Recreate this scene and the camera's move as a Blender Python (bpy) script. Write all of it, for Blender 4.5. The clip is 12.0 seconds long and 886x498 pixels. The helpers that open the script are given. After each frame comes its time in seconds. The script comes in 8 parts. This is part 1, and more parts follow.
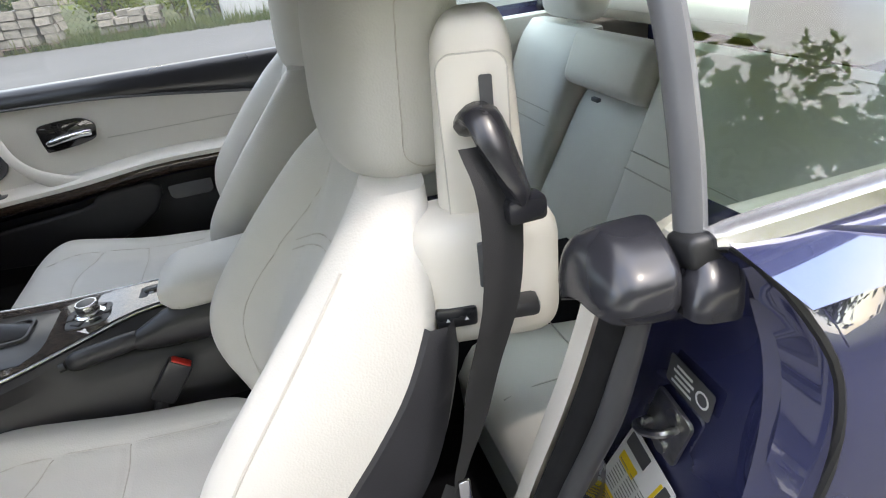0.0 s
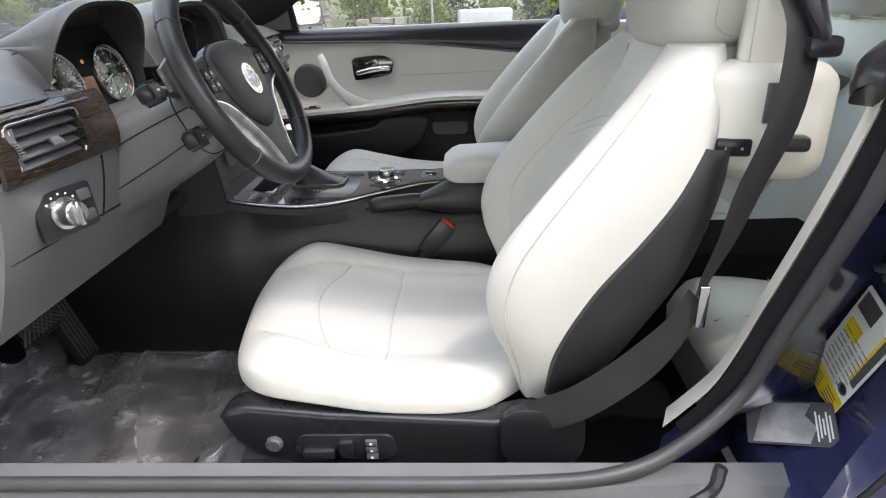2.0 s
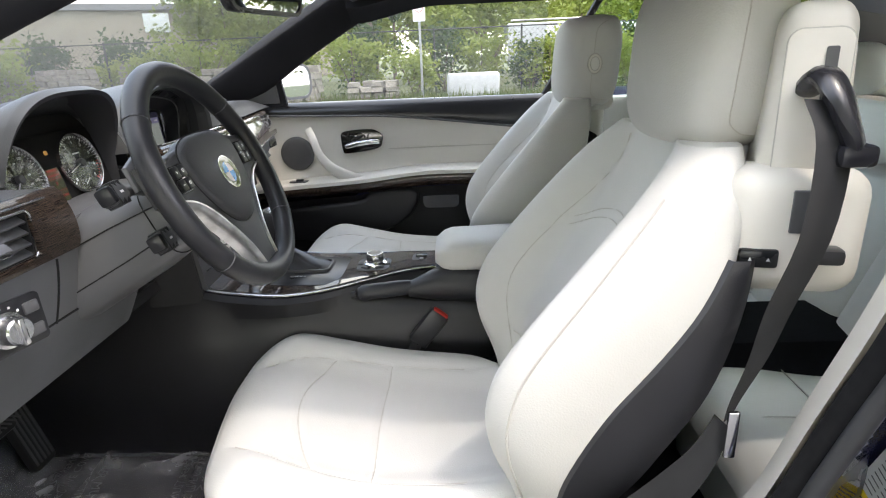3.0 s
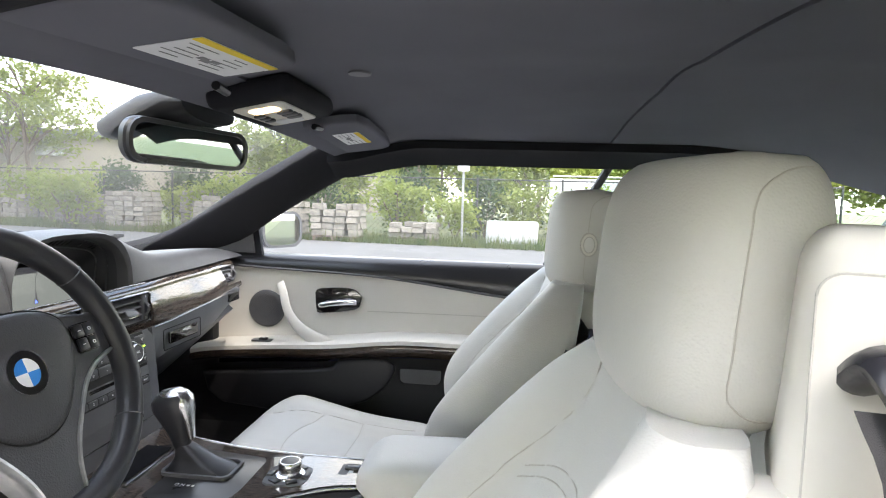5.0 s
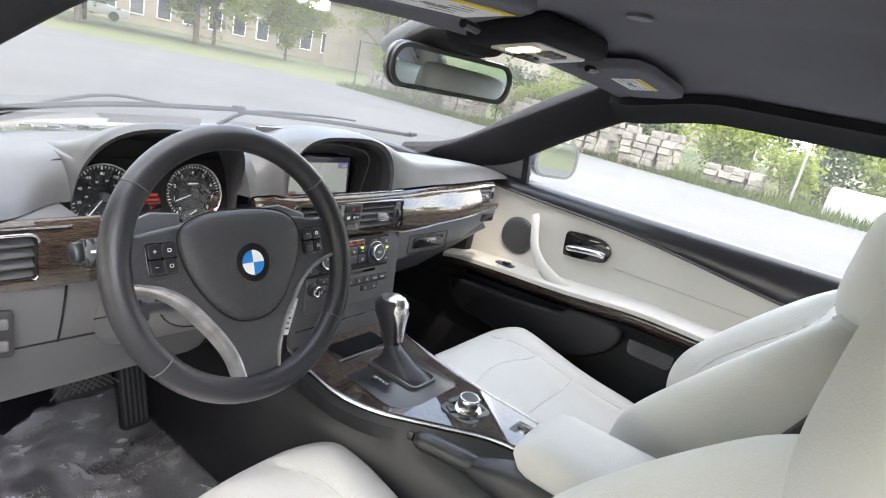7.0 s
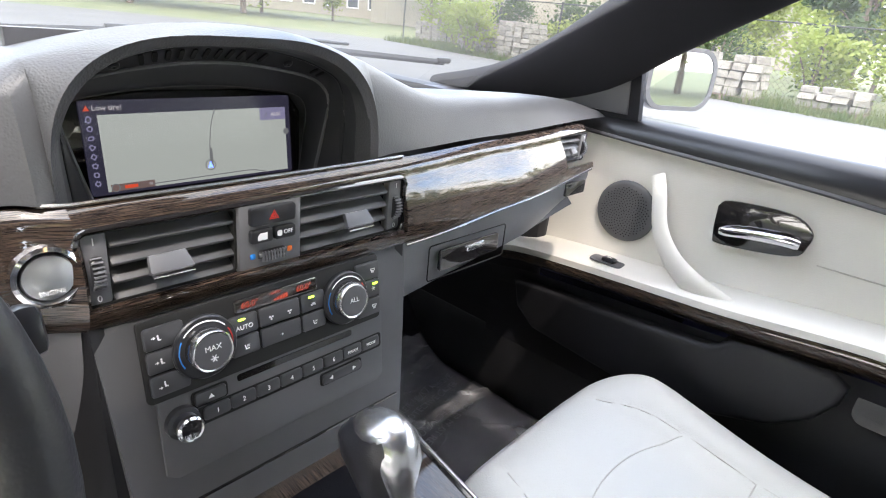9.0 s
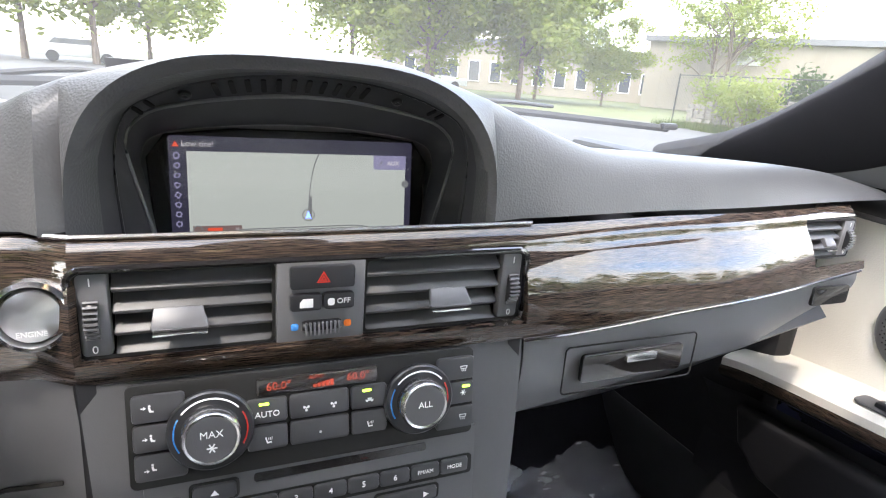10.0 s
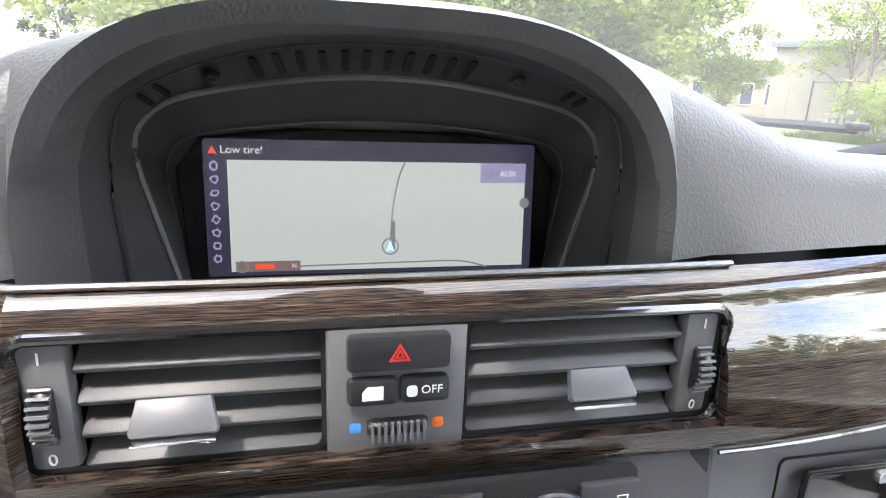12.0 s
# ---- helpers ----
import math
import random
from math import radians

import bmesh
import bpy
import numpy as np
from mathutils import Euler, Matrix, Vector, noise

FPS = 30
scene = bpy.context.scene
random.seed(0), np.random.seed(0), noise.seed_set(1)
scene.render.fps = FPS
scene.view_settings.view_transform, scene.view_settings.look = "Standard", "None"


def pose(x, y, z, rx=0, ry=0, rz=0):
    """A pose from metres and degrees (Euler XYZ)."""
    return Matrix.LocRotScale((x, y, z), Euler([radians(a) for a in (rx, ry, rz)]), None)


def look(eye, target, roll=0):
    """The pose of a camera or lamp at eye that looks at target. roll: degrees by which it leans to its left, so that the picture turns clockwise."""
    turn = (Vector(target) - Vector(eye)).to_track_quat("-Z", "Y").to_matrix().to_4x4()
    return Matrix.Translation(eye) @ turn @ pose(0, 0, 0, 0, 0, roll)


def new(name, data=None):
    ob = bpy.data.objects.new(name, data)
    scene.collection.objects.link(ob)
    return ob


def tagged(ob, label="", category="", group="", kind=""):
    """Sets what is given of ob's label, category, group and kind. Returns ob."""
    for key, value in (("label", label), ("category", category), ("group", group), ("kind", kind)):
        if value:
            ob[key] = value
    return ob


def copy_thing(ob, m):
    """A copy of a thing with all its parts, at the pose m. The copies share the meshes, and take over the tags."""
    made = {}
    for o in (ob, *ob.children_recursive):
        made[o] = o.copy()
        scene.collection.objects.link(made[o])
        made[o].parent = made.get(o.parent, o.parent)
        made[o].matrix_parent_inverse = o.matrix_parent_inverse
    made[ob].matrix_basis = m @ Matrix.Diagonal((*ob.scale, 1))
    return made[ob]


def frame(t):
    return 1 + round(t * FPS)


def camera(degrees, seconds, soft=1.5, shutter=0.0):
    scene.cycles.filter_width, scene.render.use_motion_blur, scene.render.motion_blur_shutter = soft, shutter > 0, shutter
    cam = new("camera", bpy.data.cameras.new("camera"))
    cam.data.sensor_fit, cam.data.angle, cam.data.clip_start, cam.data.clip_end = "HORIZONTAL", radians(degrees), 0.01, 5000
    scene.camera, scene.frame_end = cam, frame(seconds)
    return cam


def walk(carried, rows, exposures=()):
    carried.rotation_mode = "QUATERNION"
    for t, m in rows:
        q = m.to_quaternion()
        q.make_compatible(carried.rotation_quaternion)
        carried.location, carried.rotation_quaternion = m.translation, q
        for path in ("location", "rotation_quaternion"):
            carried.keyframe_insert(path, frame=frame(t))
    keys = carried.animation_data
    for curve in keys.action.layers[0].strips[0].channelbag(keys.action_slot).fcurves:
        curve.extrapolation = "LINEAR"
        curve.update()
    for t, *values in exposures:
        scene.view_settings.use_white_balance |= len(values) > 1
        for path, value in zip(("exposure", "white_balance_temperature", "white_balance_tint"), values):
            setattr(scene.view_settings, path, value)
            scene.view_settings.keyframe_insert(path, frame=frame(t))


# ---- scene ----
cam = camera(75.4, 12.0, soft=1.1)
PATH = [
    (0, (-1.025, -0.869, 1.175), (0.674, -1.322, 0.222), -7.2),
    (0.5, (-1.138, -0.814, 1.125), (0.664, -1.01, 0.279), -3.6),
    (1, (-1.23, -0.732, 1.097), (0.585, -0.747, 0.257), -2.4),
    (1.5, (-1.27, -0.692, 1.061), (0.547, -0.622, 0.227), -2.5),
    (2, (-1.285, -0.678, 1.043), (0.538, -0.565, 0.227), -2.7),
    (2.5, (-1.255, -0.678, 1.06), (0.589, -0.565, 0.294), -2.8),
    (3, (-1.188, -0.671, 1.08), (0.706, -0.599, 0.441), -2.4),
    (3.5, (-1.124, -0.671, 1.088), (0.818, -0.666, 0.608), -2.0),
    (3.7, (-1.108, -0.679, 1.092), (0.852, -0.697, 0.694), -1.7),
    (5.3, (-0.884, -0.852, 1.147), (1.087, -0.547, 1.003), 4.3),
    (5.5, (-0.874, -0.866, 1.165), (1.069, -0.438, 0.973), 6.5),
    (6, (-0.844, -0.888, 1.191), (0.981, -0.149, 0.864), 10.4),
    (6.5, (-0.821, -0.899, 1.196), (0.863, 0.062, 0.726), 12.0),
    (7, (-0.802, -0.892, 1.199), (0.787, 0.173, 0.630), 12.2),
    (7.2, (-0.789, -0.870, 1.193), (0.780, 0.217, 0.610), 12.0),
    (8.8, (-0.328, -0.55, 1.097), (1.153, 0.571, 0.355), 6.1),
    (9, (-0.251, -0.52, 1.081), (1.172, 0.666, 0.329), 6.5),
    (9.2, (-0.182, -0.506, 1.065), (1.142, 0.809, 0.343), 6.3),
    (9.5, (-0.11, -0.48, 1.066), (1.019, 1.035, 0.408), 5.7),
    (10, (-0.076, -0.479, 1.047), (0.697, 1.272, 0.469), 4.8),
    (10.5, (-0.063, -0.428, 1.033), (0.497, 1.422, 0.522), 3.3),
    (11, (-0.044, -0.396, 1.021), (0.428, 1.475, 0.495), 2.0),
    (11.5, (-0.04, -0.371, 1.02), (0.399, 1.511, 0.504), 1.8),
    (12, (-0.037, -0.34, 1.019), (0.396, 1.538, 0.483), 2.4),
]
walk(cam, [(t, look(eye, target, roll)) for t, eye, target, roll in PATH],
     [(0, 3.42, 6950, 11), (2, 3.50, 6950, 11), (3.5, 3.61, 6950, 11), (5.5, 4.19, 7000, 12), (7, 4.32, 7050, 12), (9, 4.45, 6900, 13), (9.5, 4.62, 6900, 13), (10.5, 4.76, 6850, 13), (12, 4.98, 6850, 13)])

# ---- light ----
SUN = Vector((-0.33, -0.38, 0.90)).normalized()
world = bpy.data.worlds.new("world")
scene.world = world
world.use_nodes = True
wn = world.node_tree
sky = wn.nodes.new("ShaderNodeTexSky")
sky.sky_type = "NISHITA"
sky.sun_disc = False
sky.sun_elevation = math.asin(SUN.z)
sky.sun_rotation = math.atan2(SUN.x, SUN.y)
sky.air_density, sky.dust_density, sky.ozone_density = 1.0, 1.2, 1.0
wn.nodes["Background"].inputs["Strength"].default_value = 0.15
# broken white cloud low in the sky, thinning overhead
gen = wn.nodes.new("ShaderNodeTexCoord")
cl = wn.nodes.new("ShaderNodeTexNoise")
cl.inputs["Scale"].default_value, cl.inputs["Detail"].default_value = 2.6, 6.0
wn.links.new(gen.outputs["Generated"], cl.inputs["Vector"])
ramp = wn.nodes.new("ShaderNodeMapRange")
ramp.inputs["From Min"].default_value, ramp.inputs["From Max"].default_value = 0.36, 0.57
wn.links.new(cl.outputs["Fac"], ramp.inputs["Value"])
mixw = wn.nodes.new("ShaderNodeMix")
mixw.data_type = "RGBA"
split = wn.nodes.new("ShaderNodeSeparateXYZ")
wn.links.new(gen.outputs["Generated"], split.inputs["Vector"])
clear = wn.nodes.new("ShaderNodeMapRange")
clear.interpolation_type = "SMOOTHSTEP"
clear.inputs["From Min"].default_value, clear.inputs["From Max"].default_value = 0.25, 0.75
clear.inputs["To Min"].default_value, clear.inputs["To Max"].default_value = 1.0, 0.85
wn.links.new(split.outputs["Z"], clear.inputs["Value"])
cover = wn.nodes.new("ShaderNodeMath")
cover.operation = "MULTIPLY"
wn.links.new(ramp.outputs["Result"], cover.inputs[0])
wn.links.new(clear.outputs["Result"], cover.inputs[1])
wn.links.new(cover.outputs["Value"], mixw.inputs["Factor"])
wn.links.new(sky.outputs["Color"], mixw.inputs["A"])
mixw.inputs["B"].default_value = (3.6, 3.62, 3.66, 1)
wn.links.new(mixw.outputs["Result"], wn.nodes["Background"].inputs["Color"])

sun = new("sun", bpy.data.lights.new("sun", "SUN"))
sun.data.energy, sun.data.angle, sun.data.color = 0.13, radians(0.9), (1.0, 0.96, 0.9)
sun.matrix_world = look(SUN * 50, (0, 0, 0))

# ---- materials ----
def material(name, color, rough=0.6, metal=0.0, grain=0.0, grain_size=600.0, stain=0.0, stain_size=6.0, color2=None, coat=0.0, bump_kind="noise", spec=0.5):
    """A surface with fine relief (grain) and slow changes of tone (stain), both at real-world size."""
    m = bpy.data.materials.new(name)
    m.use_nodes = True
    n, l = m.node_tree.nodes, m.node_tree.links
    b = n["Principled BSDF"]
    b.inputs["Roughness"].default_value, b.inputs["Metallic"].default_value = rough, metal
    b.inputs["Specular IOR Level"].default_value = spec
    b.inputs["Coat Weight"].default_value, b.inputs["Coat Roughness"].default_value = coat, 0.02
    b.inputs["Base Color"].default_value = (*color, 1)
    co = n.new("ShaderNodeTexCoord")
    if stain or color2:
        t = n.new("ShaderNodeTexNoise")
        t.inputs["Scale"].default_value, t.inputs["Detail"].default_value = stain_size, 7.0
        l.new(co.outputs["Object"], t.inputs["Vector"])
        mix = n.new("ShaderNodeMix")
        mix.data_type = "RGBA"
        mp = n.new("ShaderNodeMapRange")
        mp.inputs["From Min"].default_value, mp.inputs["From Max"].default_value = 0.35, 0.68
        l.new(t.outputs["Fac"], mp.inputs["Value"])
        l.new(mp.outputs["Result"], mix.inputs["Factor"])
        mix.inputs["A"].default_value = (*color, 1)
        mix.inputs["B"].default_value = (*(color2 or [c * (1 - stain) for c in color]), 1)
        l.new(mix.outputs["Result"], b.inputs["Base Color"])
        rr = n.new("ShaderNodeMapRange")
        rr.inputs["To Min"].default_value, rr.inputs["To Max"].default_value = max(rough - 0.06, 0), min(rough + 0.08, 1)
        l.new(t.outputs["Fac"], rr.inputs["Value"])
        l.new(rr.outputs["Result"], b.inputs["Roughness"])
    if grain:
        if bump_kind == "cells":
            g = n.new("ShaderNodeTexVoronoi")
            g.feature = "SMOOTH_F1"
            g.inputs["Scale"].default_value = grain_size
            out = g.outputs["Distance"]
        else:
            g = n.new("ShaderNodeTexNoise")
            g.inputs["Scale"].default_value, g.inputs["Detail"].default_value = grain_size, 3.0
            out = g.outputs["Fac"]
        l.new(co.outputs["Object"], g.inputs["Vector"])
        bp = n.new("ShaderNodeBump")
        bp.inputs["Strength"].default_value, bp.inputs["Distance"].default_value = min(grain, 1.0), 0.0004 * max(grain, 0.2)
        l.new(out, bp.inputs["Height"])
        l.new(bp.outputs["Normal"], b.inputs["Normal"])
    return m


def wood_material(name, scale):
    """Dark burl-grained veneer under thick clear lacquer; scale is fine across the grain."""
    m = material(name, (0.06, 0.035, 0.022), 0.5, coat=1.0, spec=0.1)
    m.node_tree.nodes["Principled BSDF"].inputs["Coat IOR"].default_value = 1.58
    m.node_tree.nodes["Principled BSDF"].inputs["Coat Roughness"].default_value = 0.0
    n, l = m.node_tree.nodes, m.node_tree.links
    co = n.new("ShaderNodeTexCoord")
    mp = n.new("ShaderNodeMapping")
    mp.inputs["Scale"].default_value = scale
    l.new(co.outputs["Object"], mp.inputs["Vector"])
    t = n.new("ShaderNodeTexNoise")
    t.inputs["Scale"].default_value, t.inputs["Detail"].default_value = 1.0, 6.0
    l.new(mp.outputs["Vector"], t.inputs["Vector"])
    r = n.new("ShaderNodeValToRGB")
    r.color_ramp.elements[0].position, r.color_ramp.elements[0].color = 0.46, (0.011, 0.0072, 0.0062, 1)
    r.color_ramp.elements[1].position, r.color_ramp.elements[1].color = 0.76, (0.120, 0.080, 0.054, 1)
    l.new(t.outputs["Fac"], r.inputs["Fac"])
    l.new(r.outputs["Color"], n["Principled BSDF"].inputs["Base Color"])
    return m


def glass_material(name, tint=(1, 1, 1), glossy=0.08, veil=0.0):
    """A thin pane: tinted, with a mirror reflection that grows at grazing angles and an optional painted haze."""
    m = bpy.data.materials.new(name)
    m.use_nodes = True
    n, l = m.node_tree.nodes, m.node_tree.links
    n.remove(n["Principled BSDF"])
    tr, gl, mx, fr = n.new("ShaderNodeBsdfTransparent"), n.new("ShaderNodeBsdfGlossy"), n.new("ShaderNodeMixShader"), n.new("ShaderNodeFresnel")
    tr.inputs["Color"].default_value = (*tint, 1)
    gl.inputs["Roughness"].default_value = 0.0
    fr.inputs["IOR"].default_value = 1.0 + glossy * 5
    l.new(fr.outputs["Fac"], mx.inputs["Fac"])
    l.new(tr.outputs["BSDF"], mx.inputs[1])
    l.new(gl.outputs["BSDF"], mx.inputs[2])
    last = mx
    if veil:
        # pale uneven haze painted in for the washed-out glare of reflections
        du, tex, amount, last = n.new("ShaderNodeBsdfTranslucent"), n.new("ShaderNodeTexNoise"), n.new("ShaderNodeMapRange"), n.new("ShaderNodeMixShader")
        du.inputs["Color"].default_value = (0.8, 0.8, 0.78, 1)
        tex.inputs["Scale"].default_value, tex.inputs["Detail"].default_value = 3.0, 8.0
        amount.inputs["To Min"].default_value, amount.inputs["To Max"].default_value = veil * 0.6, veil * 1.4
        l.new(tex.outputs["Fac"], amount.inputs["Value"])
        l.new(amount.outputs["Result"], last.inputs["Fac"])
        l.new(mx.outputs["Shader"], last.inputs[1])
        l.new(du.outputs["BSDF"], last.inputs[2])
    l.new(last.outputs["Shader"], n["Material Output"].inputs["Surface"])
    return m


def glow_material(name, color, strength=1.0):
    m = bpy.data.materials.new(name)
    m.use_nodes = True
    b = m.node_tree.nodes["Principled BSDF"]
    b.inputs["Base Color"].default_value = (0.01, 0.01, 0.01, 1)
    b.inputs["Roughness"].default_value = 0.25
    b.inputs["Emission Color"].default_value = (*color, 1)
    b.inputs["Emission Strength"].default_value = strength
    return m


LEATHER = material("cream_leather", (0.585, 0.570, 0.536), 0.46, grain=0.85, grain_size=480, stain=0.05, stain_size=7, bump_kind="cells")
LEATHER_GREY = material("rear_leather", (0.72, 0.70, 0.655), 0.48, grain=0.5, grain_size=520, stain=0.06, stain_size=6, bump_kind="cells")
DOOR_CREAM = material("door_leatherette", (0.66, 0.635, 0.585), 0.5, grain=0.8, grain_size=520, stain=0.05, stain_size=6, bump_kind="cells")
SEAM = material("seam_thread", (0.50, 0.475, 0.43), 0.8, grain=0.5, grain_size=900)
BEIGE = material("beige_plastic", (0.70, 0.665, 0.60), 0.5, grain=0.2, grain_size=900, stain=0.04)
BLACK = material("black_plastic", (0.086, 0.0863, 0.092), 0.40, grain=0.5, grain_size=1100, stain=0.2, stain_size=9)
DASH = material("dash_skin", (0.068, 0.0685, 0.072), 0.46, grain=0.85, grain_size=600, stain=0.15, stain_size=8, bump_kind="cells", spec=0.5)
SATIN = material("satin_black", (0.016, 0.0165, 0.019), 0.28, grain=0.12, grain_size=1500, stain=0.1)
GREYD = material("dark_grey_plastic", (0.132, 0.133, 0.139), 0.40, grain=0.4, grain_size=1100, stain=0.15, stain_size=9)
GREYP = material("grey_plastic", (0.15, 0.151, 0.158), 0.42, grain=0.3, grain_size=1200, stain=0.1)
LEATHER_BLACK = material("black_leather", (0.022, 0.022, 0.026), 0.38, grain=0.6, grain_size=650, stain=0.2, stain_size=14, bump_kind="cells")
HUB_SKIN = material("hub_skin", (0.040, 0.040, 0.044), 0.46, grain=1.1, grain_size=620, stain=0.12, stain_size=12, bump_kind="cells")
RUBBER = material("rubber", (0.014, 0.014, 0.015), 0.5, grain=0.4, grain_size=700, stain=0.25, stain_size=12)
CLOTH = material("headliner_cloth", (0.155, 0.156, 0.180), 0.95, grain=0.9, grain_size=1500, stain=0.12, stain_size=4, spec=0.2)
RAIL_CLOTH = material("black_rail_cloth", (0.017, 0.017, 0.021), 0.85, grain=0.8, grain_size=1500, stain=0.15, stain_size=6, spec=0.25)
SEAL_GREY = material("grey_seal", (0.045, 0.045, 0.048), 0.42, grain=0.4, grain_size=700, stain=0.25, stain_size=12)
CARPET = material("carpet", (0.007, 0.007, 0.009), 1.0, grain=1.0, grain_size=900, stain=0.3, stain_size=15, spec=0.1)
FELT = material("seal_felt", (0.012, 0.012, 0.013), 0.95, grain=1.0, grain_size=1400, stain=0.3, stain_size=60, spec=0.15)
WEB = material("belt_webbing", (0.022, 0.022, 0.024), 0.75, grain=1.0, grain_size=1300, stain=0.15, stain_size=20)
CHROME = material("chrome", (0.78, 0.78, 0.79), 0.14, metal=1.0)
SILVER = material("satin_silver", (0.60, 0.60, 0.61), 0.27, metal=1.0, grain=0.1, grain_size=2000)
SCUFFED = material("scuffed_silver", (0.66, 0.66, 0.66), 0.30, metal=0.85, grain=0.35, grain_size=180, stain=0.35, stain_size=45)
SMOKE_METAL = material("smoked_metal", (0.62, 0.62, 0.63), 0.30, metal=1.0, grain=0.1, grain_size=600)
STEEL = material("galvanised_steel", (0.45, 0.45, 0.44), 0.35, metal=1.0, stain=0.3, stain_size=60)
WOOD = wood_material("dark_veneer", (50, 0, 2600))
WOOD_TOP = wood_material("console_veneer", (2400, 50, 0))
WOOD_DOOR = wood_material("door_veneer", (0, 50, 2400))
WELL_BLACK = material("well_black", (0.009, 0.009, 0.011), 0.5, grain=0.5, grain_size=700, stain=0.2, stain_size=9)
CONSOLE = material("console_plastic", (0.014, 0.014, 0.017), 0.45, grain=0.5, grain_size=700, stain=0.2, stain_size=9)
HOOD_BLACK = material("hood_black", (0.034, 0.034, 0.040), 0.55, grain=0.5, grain_size=900, stain=0.12, stain_size=9)
KEY = material("key_plastic", (0.042, 0.0425, 0.046), 0.33, grain=0.15, grain_size=1500, stain=0.1)
GLOSS_ARM = material("glossy_black_plastic", (0.02, 0.02, 0.024), 0.24, grain=0.1, grain_size=900, stain=0.1)
GLOSS = material("piano_black", (0.012, 0.011, 0.011), 0.12, coat=1.0)
PAINT = material("navy_paint", (0.026, 0.030, 0.088), 0.26, metal=0.25, coat=1.0, stain=0.15, stain_size=2)
VOID = material("slot_black", (0.004, 0.004, 0.004), 0.8)
TAB = material("tab_plastic", (0.12, 0.12, 0.128), 0.35, grain=0.2, grain_size=1500, stain=0.1)
# tints darken the view outside; the pale haze stands in for reflected glare
WINDSCREEN = glass_material("dimmed_windscreen", (0.54, 0.56, 0.55), 0.06, 0.024)
SIDE_GLASS = glass_material("dimmed_side_glass", (0.74, 0.76, 0.75), 0.06, 0.03)
PAINT.node_tree.nodes["Principled BSDF"].inputs["Coat IOR"].default_value = 1.9
GLASS_TINT = glass_material("green_glass", (0.74, 0.86, 0.80), 0.14)
MIRROR = material("mirror_glass", (0.46, 0.49, 0.50), 0.02, metal=1.0)
WHITE = material("white_print", (0.8, 0.8, 0.8), 0.6, stain=0.05)
YELLOW = material("yellow_print", (0.85, 0.62, 0.02), 0.6, stain=0.05)
RED = material("red_plastic", (0.55, 0.03, 0.02), 0.45, stain=0.1)
BLUE = material("blue_enamel", (0.03, 0.22, 0.62), 0.2, coat=1.0)
ORANGE = material("orange_print", (0.75, 0.16, 0.02), 0.5)
FILM = material("protective_film", (0.42, 0.42, 0.44), 0.06, grain=0.6, grain_size=40, stain=0.3, stain_size=14)
haze = FILM.node_tree.nodes["Principled BSDF"]
haze.inputs["Specular IOR Level"].default_value = 0.9
clear_part, film_mix = FILM.node_tree.nodes.new("ShaderNodeBsdfTransparent"), FILM.node_tree.nodes.new("ShaderNodeMixShader")
patch, patch_range = FILM.node_tree.nodes.new("ShaderNodeTexNoise"), FILM.node_tree.nodes.new("ShaderNodeMapRange")
patch.inputs["Scale"].default_value, patch.inputs["Detail"].default_value = 7.0, 5.0
patch_range.inputs["From Min"].default_value, patch_range.inputs["From Max"].default_value = 0.42, 0.66
patch_range.inputs["To Min"].default_value, patch_range.inputs["To Max"].default_value = 0.16, 0.62
FILM.node_tree.links.new(patch.outputs["Fac"], patch_range.inputs["Value"])
FILM.node_tree.links.new(patch_range.outputs["Result"], film_mix.inputs["Fac"])
FILM.node_tree.links.new(clear_part.outputs["BSDF"], film_mix.inputs[1])
FILM.node_tree.links.new(haze.outputs["BSDF"], film_mix.inputs[2])
FILM.node_tree.links.new(film_mix.outputs["Shader"], FILM.node_tree.nodes["Material Output"].inputs["Surface"])

# ---- shaping tools ----
def catmull(points, n):
    """n points along a smooth curve through the points."""
    p = [Vector(q) for q in points]
    p = [p[0] * 2 - p[1]] + p + [p[-1] * 2 - p[-2]]
    out = []
    for k in range(n):
        s = k / (n - 1) * (len(p) - 3)
        i = min(int(s), len(p) - 4)
        u = s - i
        a, b, c, d = p[i:i + 4]
        out.append(0.5 * (2 * b + (c - a) * u + (2 * a - 5 * b + 4 * c - d) * u * u + (3 * b - a - 3 * c + d) * u ** 3))
    return out


def interp(v, table):
    """Smooth value at v of a table of (key, value)."""
    ks, vs = [k for k, _ in table], [w for _, w in table]
    if v <= ks[0]:
        return vs[0]
    if v >= ks[-1]:
        return vs[-1]
    i = max(j for j, k in enumerate(ks) if k <= v)
    u = (v - ks[i]) / (ks[i + 1] - ks[i])
    m = [(vs[min(j + 1, len(vs) - 1)] - vs[max(j - 1, 0)]) / (ks[min(j + 1, len(ks) - 1)] - ks[max(j - 1, 0)]) for j in (i, i + 1)]
    h = ks[i + 1] - ks[i]
    return (2 * u ** 3 - 3 * u * u + 1) * vs[i] + (u ** 3 - 2 * u * u + u) * h * m[0] + (3 * u * u - 2 * u ** 3) * vs[i + 1] + (u ** 3 - u * u) * h * m[1]


def smooth(a, b, v):
    u = min(max((v - a) / (b - a), 0), 1)
    return u * u * (3 - 2 * u)


